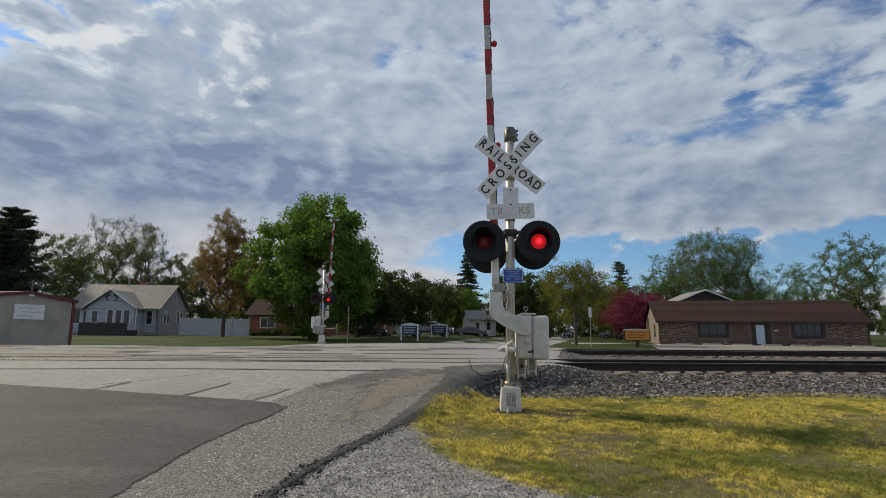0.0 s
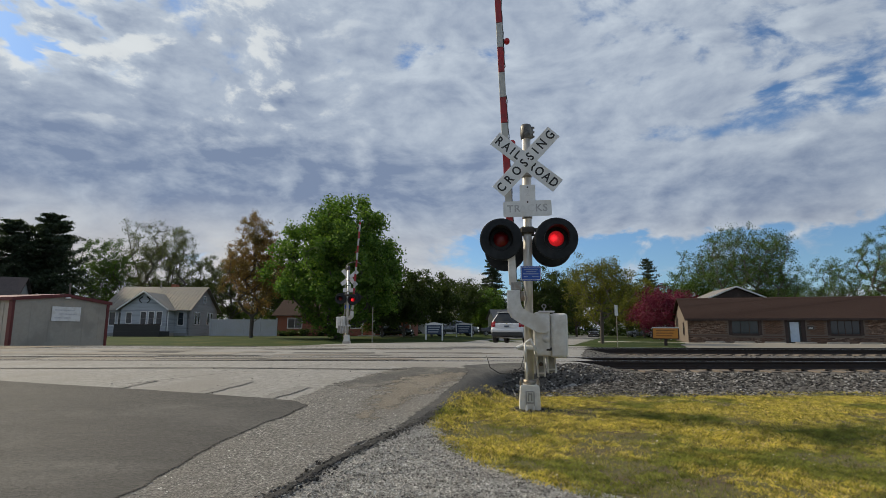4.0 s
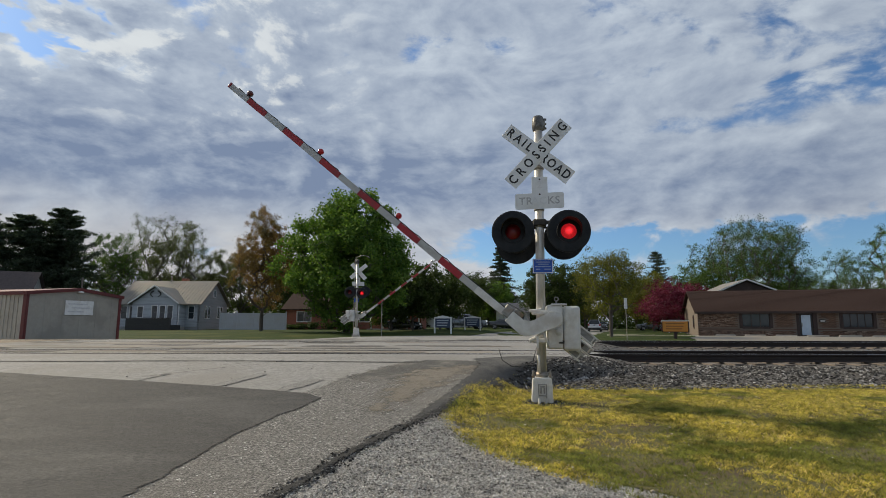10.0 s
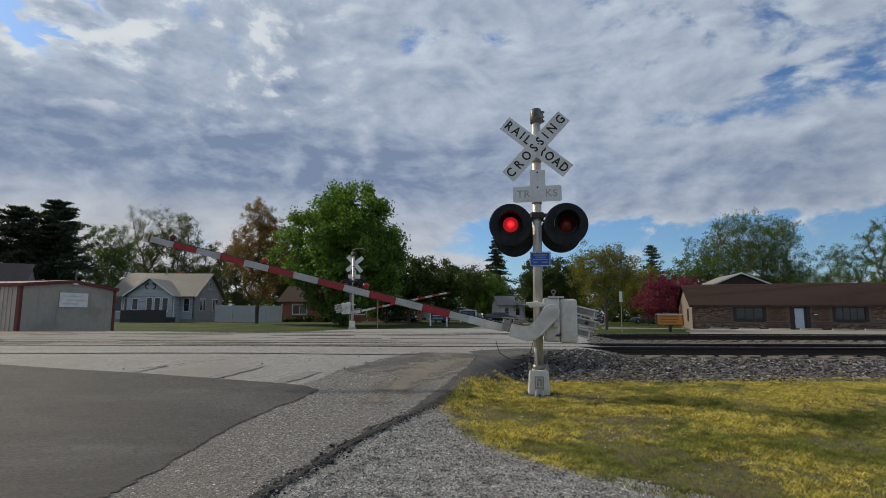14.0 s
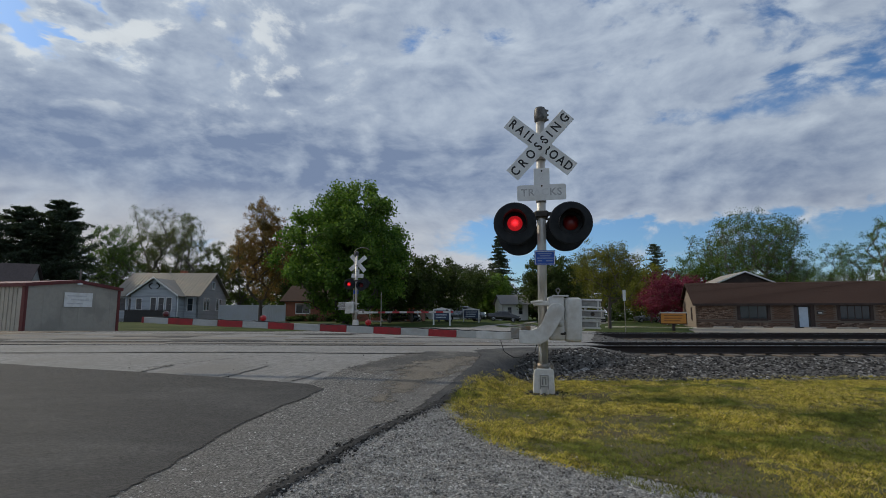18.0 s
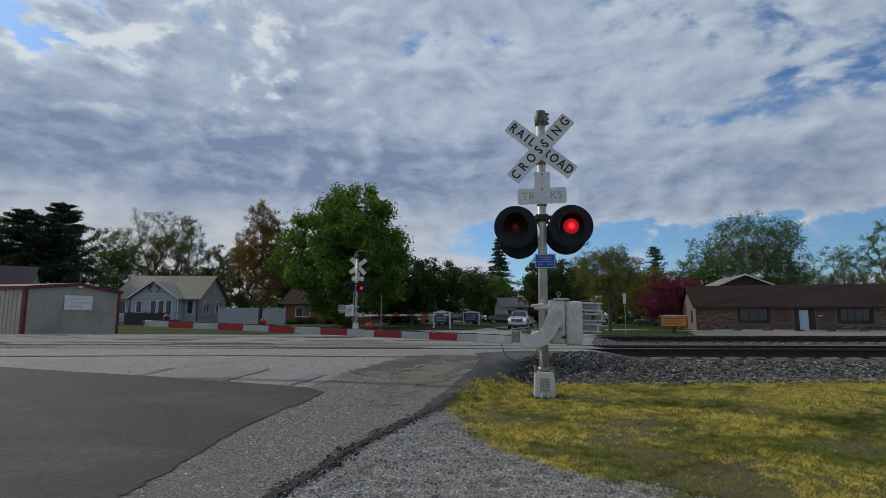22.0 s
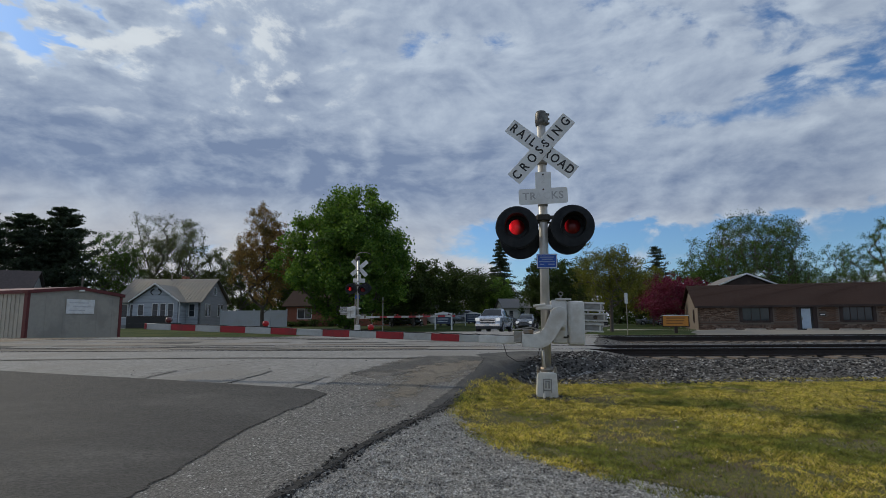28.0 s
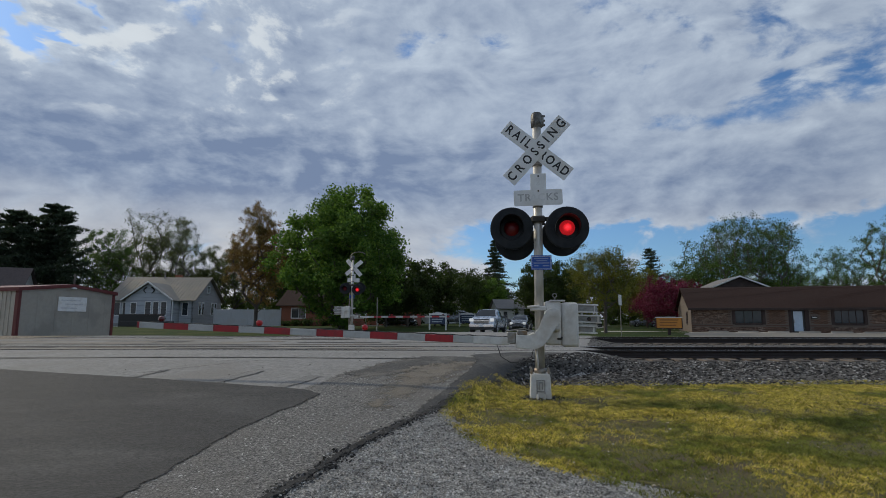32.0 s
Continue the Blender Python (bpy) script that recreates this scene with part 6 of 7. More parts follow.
def tree(x, y, height, radius, base, material, count, size, seed, label, tips=260, leader=0.8, lift=0.0, open_=0.0, trunk_r=None, spread=1.0, rise=0.5, low=0.0):
    """A broad-leaved tree grown from the trunk outwards: each shoot joins the nearest wood below it, and wood thickens with what it carries.
    leader: how far up the trunk runs; rise: how steeply limbs climb; open_: how far leaves keep to the twigs; low: how far the crown's widest part sinks."""
    rng = np.random.RandomState(seed)
    t = thing("tree", pose(x, y, land(x, y) - lift), label, "tree")
    r0 = trunk_r or 0.02 * height
    top = height * leader
    bend = [0.10 * radius * noise.noise((seed, 0.7 * k, 0.0)) for k in range(9)]
    nodes = [(bend[k] * k / 8, 0.8 * bend[8 - k] * k / 8, top * k / 8 - (0.2 if k == 0 else 0)) for k in range(9)]
    parent = [-1] + list(range(8))
    zc, hz = height * (base + 1.0) / 2, height * (1.0 - base) / 2
    shoots = []
    while len(shoots) < tips:
        d = rng.randn(3)
        d /= np.linalg.norm(d)
        edge = 0.90 + 0.30 * noise.noise(Vector(d) * 2.3 + Vector((seed, 0, 0))) + 0.16 * noise.noise(Vector(d) * 6.0 + Vector((0, seed, 0)))
        r = edge * (1 - (1 - 0.25) * rng.rand() ** 1.7)
        q = Vector((d[0] * radius * r, d[1] * radius * r, zc + hz * min(0.99, d[2] * r)))
        wide = 1.0 - low * max(0.0, (q.z - zc) / hz)
        q.x, q.y = q.x * wide, q.y * wide
        if noise.noise(q * (2.6 / radius) + Vector((seed, 3, 1))) > -0.16 or rng.rand() < 0.25:
            shoots.append(q)
    root = Vector((0, 0, height * max(base * 0.8, 0.1)))
    shoots.sort(key=lambda q: (q - root).length)
    pts = np.zeros((len(nodes) + 3 * tips, 3))
    pts[:len(nodes)] = nodes
    n = len(nodes)
    ends = []
    for q in shoots:
        v = np.array(q) - pts[:n]
        far = np.linalg.norm(v, axis=1)
        cost = far * (1.0 + rise * np.clip(0.45 - v[:, 2] / np.maximum(far, 0.01), 0, 2))
        cost[pts[:n, 2] < height * base * 0.6] += 100
        k = int(np.argmin(cost))
        a, b = pts[k].copy(), np.array(q)
        gap = float(far[k])
        for f in (0.35, 0.7, 1.0):
            p = a + (b - a) * f
            p[2] += gap * 0.10 * math.sin(math.pi * f) * (1 if rise > 0.4 else -0.6)
            p[:2] += rng.randn(2) * 0.03 * gap * (f < 1)
            pts[n] = p
            parent.append(k)
            k = n
            n += 1
        ends.append(k)
    # limbs straighten as they thicken
    kids = [[] for _ in range(n)]
    for k in range(1, n):
        kids[parent[k]].append(k)
    for _ in range(3):
        old = pts[:n].copy()
        for k in range(9, n):
            if kids[k]:
                pts[k] = 0.4 * old[k] + 0.3 * old[parent[k]] + 0.3 * old[kids[k]].mean(axis=0)
    load = np.zeros(n)
    load[ends] = 1
    for k in range(n - 1, 0, -1):
        load[parent[k]] += load[k]
    wood = np.maximum(r0 * 0.035, r0 * (load / load[0]) ** 0.46)
    paths = [([Vector(pts[parent[k]]), Vector(pts[k])], min(wood[parent[k]], wood[k] * 1.5), wood[k], 8 if wood[k] > 0.3 * r0 else 4) for k in range(1, n)]
    centres = []
    reach = radius * 0.15 * spread
    for k in ends:
        tip = Vector(pts[k])
        way = (tip - Vector(pts[parent[k]])).normalized()
        for e in range(7):
            d = Vector(rng.randn(3)) * 0.7 + way * 0.9 + Vector((0, 0, 0.35 * rise))
            s2 = tip + d.normalized() * reach * rng.uniform(0.4, 1.1)
            paths.append(([tip, s2], r0 * 0.03, r0 * 0.012, 3))
            centres += [s2, tip.lerp(s2, 0.6)]
    verts, faces = tubes(paths)
    me = bpy.data.meshes.new("trunk")
    me.from_pydata(verts, [], faces)
    me.materials.append(BARK)
    trunk = new("trunk", me)
    trunk.parent = t
    crown = new("crown", leaf_cloud("crown", centres, count, reach * (0.42 - 0.2 * open_), size, material, rng, 1.0, 0.8))
    crown.parent = t
    return t


def conifer(x, y, height, radius, seed, label, count=7000, base=0.12, pointed=True):
    """Trunk with whorls of level boughs, each a flat spray of needles with gaps between the layers."""
    rng = np.random.RandomState(seed)
    t = thing("conifer", pose(x, y, land(x, y)), label, "conifer")
    r0 = 0.018 * height
    paths = [([Vector((0, 0, -0.2)), Vector((0.1, 0, height * 0.5)), Vector((0, 0, height))], r0, r0 * 0.1, 8)]
    centres = []
    tiers = int(height * (1.6 if pointed else 1.35))
    for i in range(tiers):
        f = (i + 0.3 * rng.rand()) / tiers
        z = height * (base + (1 - base) * f)
        reach = radius * ((1 - f) ** 0.85 if pointed else (1 - f ** 1.8) ** 0.7) + 0.12
        for j in range(rng.randint(6, 10) if pointed else rng.randint(8, 12)):
            az = rng.rand() * 6.283
            r = reach * (rng.uniform(0.6, 1.08) if pointed else rng.uniform(0.35, 1.15))
            end = Vector((math.cos(az) * r, math.sin(az) * r, z + (-0.10 * r if pointed else rng.uniform(0.02, 0.2) * r)))
            mid = Vector((end.x * 0.5, end.y * 0.5, z - (0.02 if pointed else 0.06) * r))
            paths.append(([Vector((0, 0, z - 0.1)), mid, end], r0 * 0.2, r0 * 0.04, 4))
            for s in np.linspace(0.22, 1.0, 11):
                p = Vector((0, 0, z)).lerp(mid, s * 2) if s < 0.5 else mid.lerp(end, s * 2 - 1)
                wide = r * 0.16 * (1.15 - s * 0.7)
                for k in range(4):
                    centres.append(p + Vector((rng.randn() * wide, rng.randn() * wide, rng.randn() * 0.04 + 0.05)))
    verts, faces = tubes(paths)
    me = bpy.data.meshes.new("trunk")
    me.from_pydata(verts, [], faces)
    me.materials.append(BARK)
    trunk = new("trunk", me)
    trunk.parent = t
    crown = new("crown", leaf_cloud("crown", centres, count, 0.16, 0.085, NEEDLE, rng, 2.2, 0.55))
    crown.parent = t
    return t


def place(px, depth):
    return (px - 784) / 950 * depth


def woods():
    # the street's named trees, near ones first
    tree(place(612, 52), 52, 13.7, 6.5, 0.03, GREEN, 70000, 0.135, 11, "broad fresh-green maple tree in full leaf", 640, 0.7, 0, 0.3, 0.32, 0.8, 0.5, 0.26)
    tree(place(462, 56), 56, 13.0, 3.4, 0.14, BUDS, 46000, 0.06, 21, "slender russet tree just coming into bud", 420, 0.9, 0, 0.55, 0.2, 1.0, 1.5, 0.35)
    tree(place(1076, 50), 50, 8.4, 3.5, 0.2, YELLOW, 20000, 0.065, 31, "small tree with thin yellow-green spring leaves", 260, 0.7, 0, 0.4, 0.17, 1.0, 0.7)
    tree(place(1190, 66), 66, 6.6, 4.4, 0.08, PINK, 26000, 0.085, 41, "dark pink flowering crabapple tree", 260, 0.5, 0, 0.1, None, 0.9, 0.5)
    conifer(place(98, 72), 72, 16.4, 6.2, 5, "tall dark pine with ragged layered boughs", 90000, 0.10, False)
    conifer(place(30, 70), 70, 15.2, 6.4, 6, "dark pine with dense ragged boughs", 80000, 0.06, False)
    conifer(place(-46, 66), 66, 15.4, 5.8, 7, "dark pine with dense ragged boughs", 40000, 0.06, False)
    tree(place(196, 84), 84, 15.0, 4.6, 0.12, OLIVE, 34000, 0.085, 51, "sparse grey-green tree behind the bungalow", 330, 0.75, 0, 0.5, None, 1.0, 1.3)
    tree(place(290, 92), 92, 19.4, 7.6, 0.12, PALE, 40000, 0.085, 53, "tall thin-leaved tree with forked limbs", 400, 0.3, 0, 0.6, 0.5, 0.9, 1.4, -0.1)
    tree(place(372, 96), 96, 13.6, 4.6, 0.12, PALE, 24000, 0.08, 55, "sparse pale tree behind the bungalow", 220, 0.6, 0, 0.8, None, 1.0, 0.9)
    tree(place(424, 90), 90, 13.8, 4.6, 0.12, PALE, 26000, 0.08, 57, "sparse pale tree behind the fence", 240, 0.6, 0, 0.7, None, 1.0, 0.9)
    tree(place(508, 88), 88, 13.4, 5.0, 0.1, DEEP, 26000, 0.11, 59, "green tree behind the russet one", 260, 0.7, 0, 0.3)
    # row along the far side of the street
    for i, (px, d, h, r, m) in enumerate(((690, 60, 7.0, 3.6, DEEP), (728, 62, 7.8, 3.8, DEEP), (776, 66, 7.6, 3.6, DEEP), (826, 92, 9.4, 4.6, DEEP), (866, 100, 9.0, 4.6, DEEP), (660, 80, 8.0, 4.5, DEEP),
                                         (874, 97, 8.0, 3.6, GREEN), (958, 82, 10.3, 3.6, DEEP), (990, 84, 10.4, 4.2, DEEP), (1030, 96, 10.6, 4.8, YELLOW), (1120, 100, 10.0, 5.0, DEEP), (1150, 84, 8.8, 4.0, YELLOW), (1225, 88, 11.0, 4.5, OLIVE))):
        tree(place(px, d), d, h, r, 0.10, m, 18000, 0.12, 100 + i, "dark leafy street tree in the far row" if m is DEEP else "lighter leafy street tree in the far row", 190, 0.6, 0, 0.1, None, 1.05)
    conifer(place(882, 104), 104, 16.4, 4.8, 15, "dark spruce above the street trees", 24000, 0.08)
    conifer(place(842, 112), 112, 10.0, 2.2, 16, "small dark spruce above the street trees", 7000)
    conifer(place(1160, 115), 115, 16.8, 4.4, 17, "dark pine behind the crabapple", 14000, 0.15, False)
    tree(place(1340, 86), 86, 18.6, 8.0, 0.10, OLIVE, 56000, 0.09, 61, "wide spreading tree with thin green leaves and bare limbs showing", 560, 0.22, 0, 0.4, 0.5, 0.9, 1.3, -0.12)
    tree(place(1262, 92), 92, 16.4, 5.2, 0.12, OLIVE, 15000, 0.08, 63, "sparse spreading tree behind the office", 260, 0.3, 0, 0.85, None, 1.0, 0.9)
    tree(place(1492, 88), 88, 13.2, 5.4, 0.14, OLIVE, 20000, 0.08, 65, "open green tree beyond the office", 260, 0.35, 0, 0.7, None, 1.0, 0.8)
    tree(place(1418, 94), 94, 9.4, 4.5, 0.1, OLIVE, 12000, 0.09, 66, "low green tree beyond the office", 180, 0.5, 0, 0.4)
    tree(place(1612, 62), 62, 14.0, 4.2, 0.2, OLIVE, 14000, 0.08, 67, "open green tree at the end of the office", 220, 0.5, 0, 0.6)
    tree(place(1090, 120), 120, 16.8, 5.4, 0.25, PALE, 2600, 0.07, 69, "tall nearly bare tree above the street trees", 300, 0.4, 0, 0.9, None, 1.1, 0.9)
    # the far wood
    for i in range(26):
        px = -60 + 72 * i
        d = 122 + 18 * math.sin(i * 2.1)
        tree(place(px, d), d, 8.6 + 2.2 * math.sin(i * 1.7), 5.6, 0.0, DEEP if i % 3 else OLIVE, 8500, 0.22, 200 + i, "dense leafy tree of the far wood", 90, 0.6, 0, 0.0, None, 1.2)


woods()


def hedge():
    """Low dense growth that closes the view under the far trees."""
    rng = np.random.RandomState(77)
    centres = []
    for k in range(900):
        x = rng.uniform(-85, 95)
        y = 118 + 7 * math.sin(x * 0.08) + rng.randn() * 1.5
        centres.append((x, y, land(x, y) + rng.rand() * (2.6 + 1.2 * math.sin(x * 0.31))))
    tagged(new("hedge", leaf_cloud("hedge", centres, 30000, 0.7, 0.24, DEEP, rng)), "dense dark undergrowth below the far trees", "", "", "stuff")


hedge()


def shrub(x, y, r, seed, label, material=DEEP):
    rng = np.random.RandomState(seed)
    t = thing("shrub", pose(x, y, land(x, y)), label, "shrub")
    c = [(r * 0.6 * rng.randn(), r * 0.6 * rng.randn(), r * (0.25 + 0.7 * rng.rand())) for _ in range(30)]
    paths = [([Vector((0, 0, -0.05)), Vector(p) * 0.5, Vector(p)], 0.03, 0.008, 4) for p in c]
    verts, faces = tubes(paths)
    me = bpy.data.meshes.new("stems")
    me.from_pydata(verts, [], faces)
    me.materials.append(BARK)
    new("stems", me).parent = t
    new("crown", leaf_cloud("crown", c, 700, r * 0.2, 0.09, material, rng)).parent = t


for i, x in enumerate((-19.4, -18.2, -16.6, -14.4, -12.6, -6.2, -3.4)):
    shrub(x, 68.2 + 0.4 * math.sin(i), 0.55 + 0.1 * (i % 3), 300 + i, "low dark green shrub before the brick house")

# ---- vehicles ----
PEARL = mat("white_car_paint", (0.62, 0.63, 0.645), (0.61, 0.62, 0.635), 3, 0.24, 0.0, 0.0, coat=0.8)
SILVERCAR = mat("silver_car_paint", (0.46, 0.50, 0.57), (0.45, 0.49, 0.56), 3, 0.28, 0.3, 0.0, coat=0.8)
DARKCAR = mat("black_car_paint", (0.02, 0.022, 0.025), (0.016, 0.018, 0.02), 3, 0.25, 0.2, 0.0, coat=0.8)
GREYCAR = mat("grey_car_paint", (0.22, 0.23, 0.25), (0.2, 0.21, 0.22), 3, 0.3, 0.4, 0.0, coat=0.8)
TINT = glass("tinted_car_glass", (0.012, 0.014, 0.016), 0.04)
PLASTIC = mat("black_plastic", (0.025, 0.025, 0.026), (0.035, 0.035, 0.035), 30, 0.65, 0, 0.1)
TYRE = mat("tyre_rubber", (0.022, 0.022, 0.022), (0.032, 0.031, 0.03), 25, 0.85, 0, 0.2)
ALLOY = mat("alloy_rim", (0.62, 0.62, 0.63), (0.52, 0.52, 0.53), 20, 0.35, 0.35, 0.03)
TAIL = mat("tail_lamp_red", (0.24, 0.006, 0.010), (0.15, 0.004, 0.006), 10, 0.3, 0, 0.0, coat=0.2, glow=(1.0, 0.02, 0.03, 0.03), spec=0.2)
HEAD = mat("headlamp_glass", (0.75, 0.77, 0.8), (0.6, 0.62, 0.65), 20, 0.12, 0.3, 0.0, coat=0.8, glow=(1.0, 0.95, 0.85, 0.35))
CHROME = mat("chrome", (0.75, 0.75, 0.76), (0.65, 0.65, 0.66), 12, 0.15, 0.95, 0.0)


def at(table, y):
    return float(np.interp(y, [r[0] for r in table], [r[1] for r in table]))


def vehicle(name, label, paint, length, tables, wheel, axle, glass_spans, rear=None, bed=None, category="car"):
    """A car, nose towards +y, its rear axle over the origin. tables: heights of top, belt and sill, and half widths, along y."""
    car = thing(name, None, label, category)
    y0, y1 = length
    n = 64
    ys = [y0 + (y1 - y0) * i / n for i in range(n + 1)]

    def section(y):
        top, belt, sill = at(tables["top"], y), at(tables["belt"], y), at(tables["sill"], y)
        w, wt = at(tables["wide"], y), at(tables["roof"], y)
        belt = min(belt, top - 0.02)
        k = min(1.0, max(0.0, (top - belt - 0.02) / 0.35))
        wt = w * 0.97 * (1 - k) + wt * k
        mid = sill + (belt - sill) * 0.55
        return [(w * 0.90, sill), (w * 0.985, sill + 0.06), (w, mid), (w * 0.985, mid + (belt - mid) * 0.6), (w * 0.955, belt), (wt + (w * 0.955 - wt) * 0.5, belt + (top - belt) * 0.52),
                (wt, top - 0.045 * k - 0.012), (wt * 0.9, top - 0.008), (wt * 0.45, top + 0.014 * k + 0.006), (0.0, top + 0.02 * k + 0.008)]

    bm = B()
    rings = []
    for y in ys:
        half = section(y)
        ring = [bm.verts.new((x, y, z)) for x, z in half] + [bm.verts.new((-x, y, z)) for x, z in half[-2::-1]]
        rings.append(ring)
    for a, b in zip(rings, rings[1:]):
        for i in range(len(a) - 1):
            bm.faces.new((a[i], b[i], b[i + 1], a[i + 1]))
        bm.faces.new((a[-1], b[-1], b[0], a[0]))
    bm.faces.new(rings[0][::-1])
    bm.faces.new(rings[-1])
    bmesh.ops.recalc_face_normals(bm, faces=bm.faces)
    body = part("body", bm, paint, car, "", None, True)

    def side_pane(a, b, lo, hi, s):
        bm = B()
        m = 10
        last = None
        for i in range(m + 1):
            y = a + (b - a) * i / m
            h = section(y)
            row = []
            for f in (0.0, 0.5, 1.0):
                f2 = lo + (hi - lo) * f
                p = h[4], h[5], h[6]
                q = (p[0][0] + (p[1][0] - p[0][0]) * f2 * 2, p[0][1] + (p[1][1] - p[0][1]) * f2 * 2) if f2 < 0.5 else (p[1][0] + (p[2][0] - p[1][0]) * (f2 * 2 - 1), p[1][1] + (p[2][1] - p[1][1]) * (f2 * 2 - 1))
                row.append(bm.verts.new((s * (q[0] + 0.008), y, q[1] + 0.002)))
            if last:
                for k in range(2):
                    bm.faces.new((last[k], row[k], row[k + 1], last[k + 1]))
            last = row
        bmesh.ops.recalc_face_normals(bm, faces=bm.faces)
        part("side_window", bm, TINT, car, "tinted side window", None, True)

    def cross_pane(a, b, inset, label):
        bm = B()
        last = None
        for i in range(9):
            y = a + (b - a) * i / 8
            h = section(y)
            z = h[9][1] + 0.007
            w = (h[7][0] + h[6][0]) / 2 - inset
            row = [bm.verts.new((w * f, y, z - (0.022 * abs(f) ** 3))) for f in (-1, -0.66, -0.33, 0, 0.33, 0.66, 1)]
            if last:
                for k in range(6):
                    bm.faces.new((last[k], last[k + 1], row[k + 1], row[k]))
            last = row
        bmesh.ops.recalc_face_normals(bm, faces=bm.faces)
        part("window_glass", bm, TINT, car, label, None, True)

    for s in (-1, 1):
        for a, b in glass_spans["side"]:
            side_pane(a, b, 0.08, 0.86, s)
    cross_pane(*glass_spans["front"], 0.03, "windscreen")
    cross_pane(*glass_spans["rear"], 0.03, "rear window")
    # wheels
    r, tw, track = wheel
    for y in (0.0, axle):
        for s in (-1, 1):
            x = s * track
            bm = B()
            rim = [((r + 0.06) * math.cos(radians(a)), r + (r + 0.06) * math.sin(radians(a))) for a in range(-8, 189, 14)]
            ends = sorted((x - s * 0.28, s * (at(tables["wide"], y) + 0.006)))
            prism(bm, [(-px, pz) for px, pz in rim], ends[0], ends[1], Matrix.Translation((0, y, 0)) @ Matrix(((0, 1, 0, 0), (-1, 0, 0, 0), (0, 0, 1, 0), (0, 0, 0, 1))))
            bmesh.ops.recalc_face_normals(bm, faces=bm.faces)
            part("wheel_arch", bm, PLASTIC, car, "dark wheel arch")
            bm = B()
            spin(bm, [(r * 0.66, 0.0), (r * 0.93, 0.0), (r, 0.03), (r, tw - 0.03), (r * 0.93, tw), (r * 0.66, tw)], pose(0, 0, 0, 0, 90), 32)
            wheel_ob = part("wheel", bm, TYRE, car, "black tyre on a silver alloy rim", pose(x - tw / 2 + s * 0.035, y, r), True)
            bm = B()
            spin(bm, [(r * 0.67, 0.0), (r * 0.69, 0.03), (r * 0.62, 0.035), (r * 0.6, 0.0)], pose(tw / 2 + s * (tw / 2 - 0.03) - (0 if s > 0 else 0.0), 0, 0, 0, 90), 28)
            for k in range(5):
                a = 2 * math.pi * k / 5
                for off in (-0.11, 0.11):
                    c, d = math.cos(a + off), math.sin(a + off)
                    tube(bm, (tw / 2 + s * (tw / 2 - 0.012), 0.06 * math.cos(a), 0.06 * math.sin(a)), (tw / 2 + s * (tw / 2 - 0.015), c * r * 0.64, d * r * 0.64), 0.022, 0.028, seg=6)
            tube(bm, (tw / 2, 0, 0), (tw / 2 + s * (tw / 2 + 0.0), 0, 0), 0.07, seg=14)
            part("rim", bm, ALLOY, wheel_ob, "silver alloy rim", None, True)
    w = at(tables["wide"], axle / 2)
    # mirrors
    my = glass_spans["front"][1] - 0.42
    for s in (-1, 1):
        bm = B()
        box(bm, s * (w + 0.02) - 0.09, s * (w + 0.02) + 0.09, my - 0.05, my + 0.05, at(tables["belt"], my) - 0.02, at(tables["belt"], my) + 0.14, 0.03, seg=2)
        part("mirror", bm, paint if name != "crossover" else PLASTIC, car, "door mirror")
    return car, section


SUV = dict(
    top=[(-0.96, 0.80), (-0.92, 0.93), (-0.86, 1.04), (-0.66, 1.36), (-0.46, 1.60), (-0.30, 1.645), (0.3, 1.68), (1.1, 1.68), (1.6, 1.63), (2.15, 1.41), (2.62, 1.17), (2.8, 1.12), (3.25, 1.05), (3.52, 0.96), (3.7, 0.84), (3.81, 0.64)],
    belt=[(-0.96, 0.78), (-0.8, 1.08), (0, 1.10), (1.2, 1.05), (2.5, 1.0), (3.8, 0.6)],
    sill=[(-0.96, 0.48), (-0.8, 0.33), (-0.4, 0.27), (3.3, 0.25), (3.81, 0.34)],
    wide=[(-0.96, 0.80), (-0.90, 0.87), (-0.7, 0.905), (0, 0.915), (2.6, 0.915), (3.2, 0.89), (3.55, 0.78), (3.81, 0.52)],
    roof=[(-0.96, 0.76), (-0.5, 0.66), (0, 0.645), (1.3, 0.61), (2.5, 0.70), (3.8, 0.5)])
TRUCK = dict(
    top=[(-1.2, 1.30), (0.93, 1.32), (0.95, 1.34), (1.0, 1.82), (1.15, 1.90), (1.8, 1.93), (2.5, 1.88), (3.3, 1.32), (3.4, 1.26), (4.35, 1.18), (4.55, 1.10), (4.62, 0.85), (4.68, 0.7)],
    belt=[(-1.2, 1.28), (4.4, 1.15), (4.68, 0.7)], sill=[(-1.2, 0.55), (4.2, 0.45), (4.68, 0.5)],
    wide=[(-1.2, 0.96), (-1.0, 1.0), (4.1, 1.0), (4.5, 0.93), (4.68, 0.86)], roof=[(-1.2, 0.95), (1.0, 0.72), (2.6, 0.72), (3.4, 0.85), (4.68, 0.8)])
SEDAN = dict(
    top=[(-1.0, 0.95), (-0.6, 1.02), (-0.1, 1.05), (0.7, 1.38), (1.4, 1.44), (1.9, 1.40), (2.7, 1.02), (3.5, 0.86), (3.7, 0.7)],
    belt=[(-1.0, 0.9), (2.7, 0.95), (3.7, 0.65)], sill=[(-1.0, 0.4), (-0.7, 0.25), (3.4, 0.22), (3.7, 0.35)],
    wide=[(-1.0, 0.78), (-0.7, 0.89), (3.0, 0.9), (3.5, 0.8), (3.7, 0.65)], roof=[(-1.0, 0.75), (0.7, 0.56), (1.9, 0.56), (2.7, 0.68), (3.7, 0.6)])


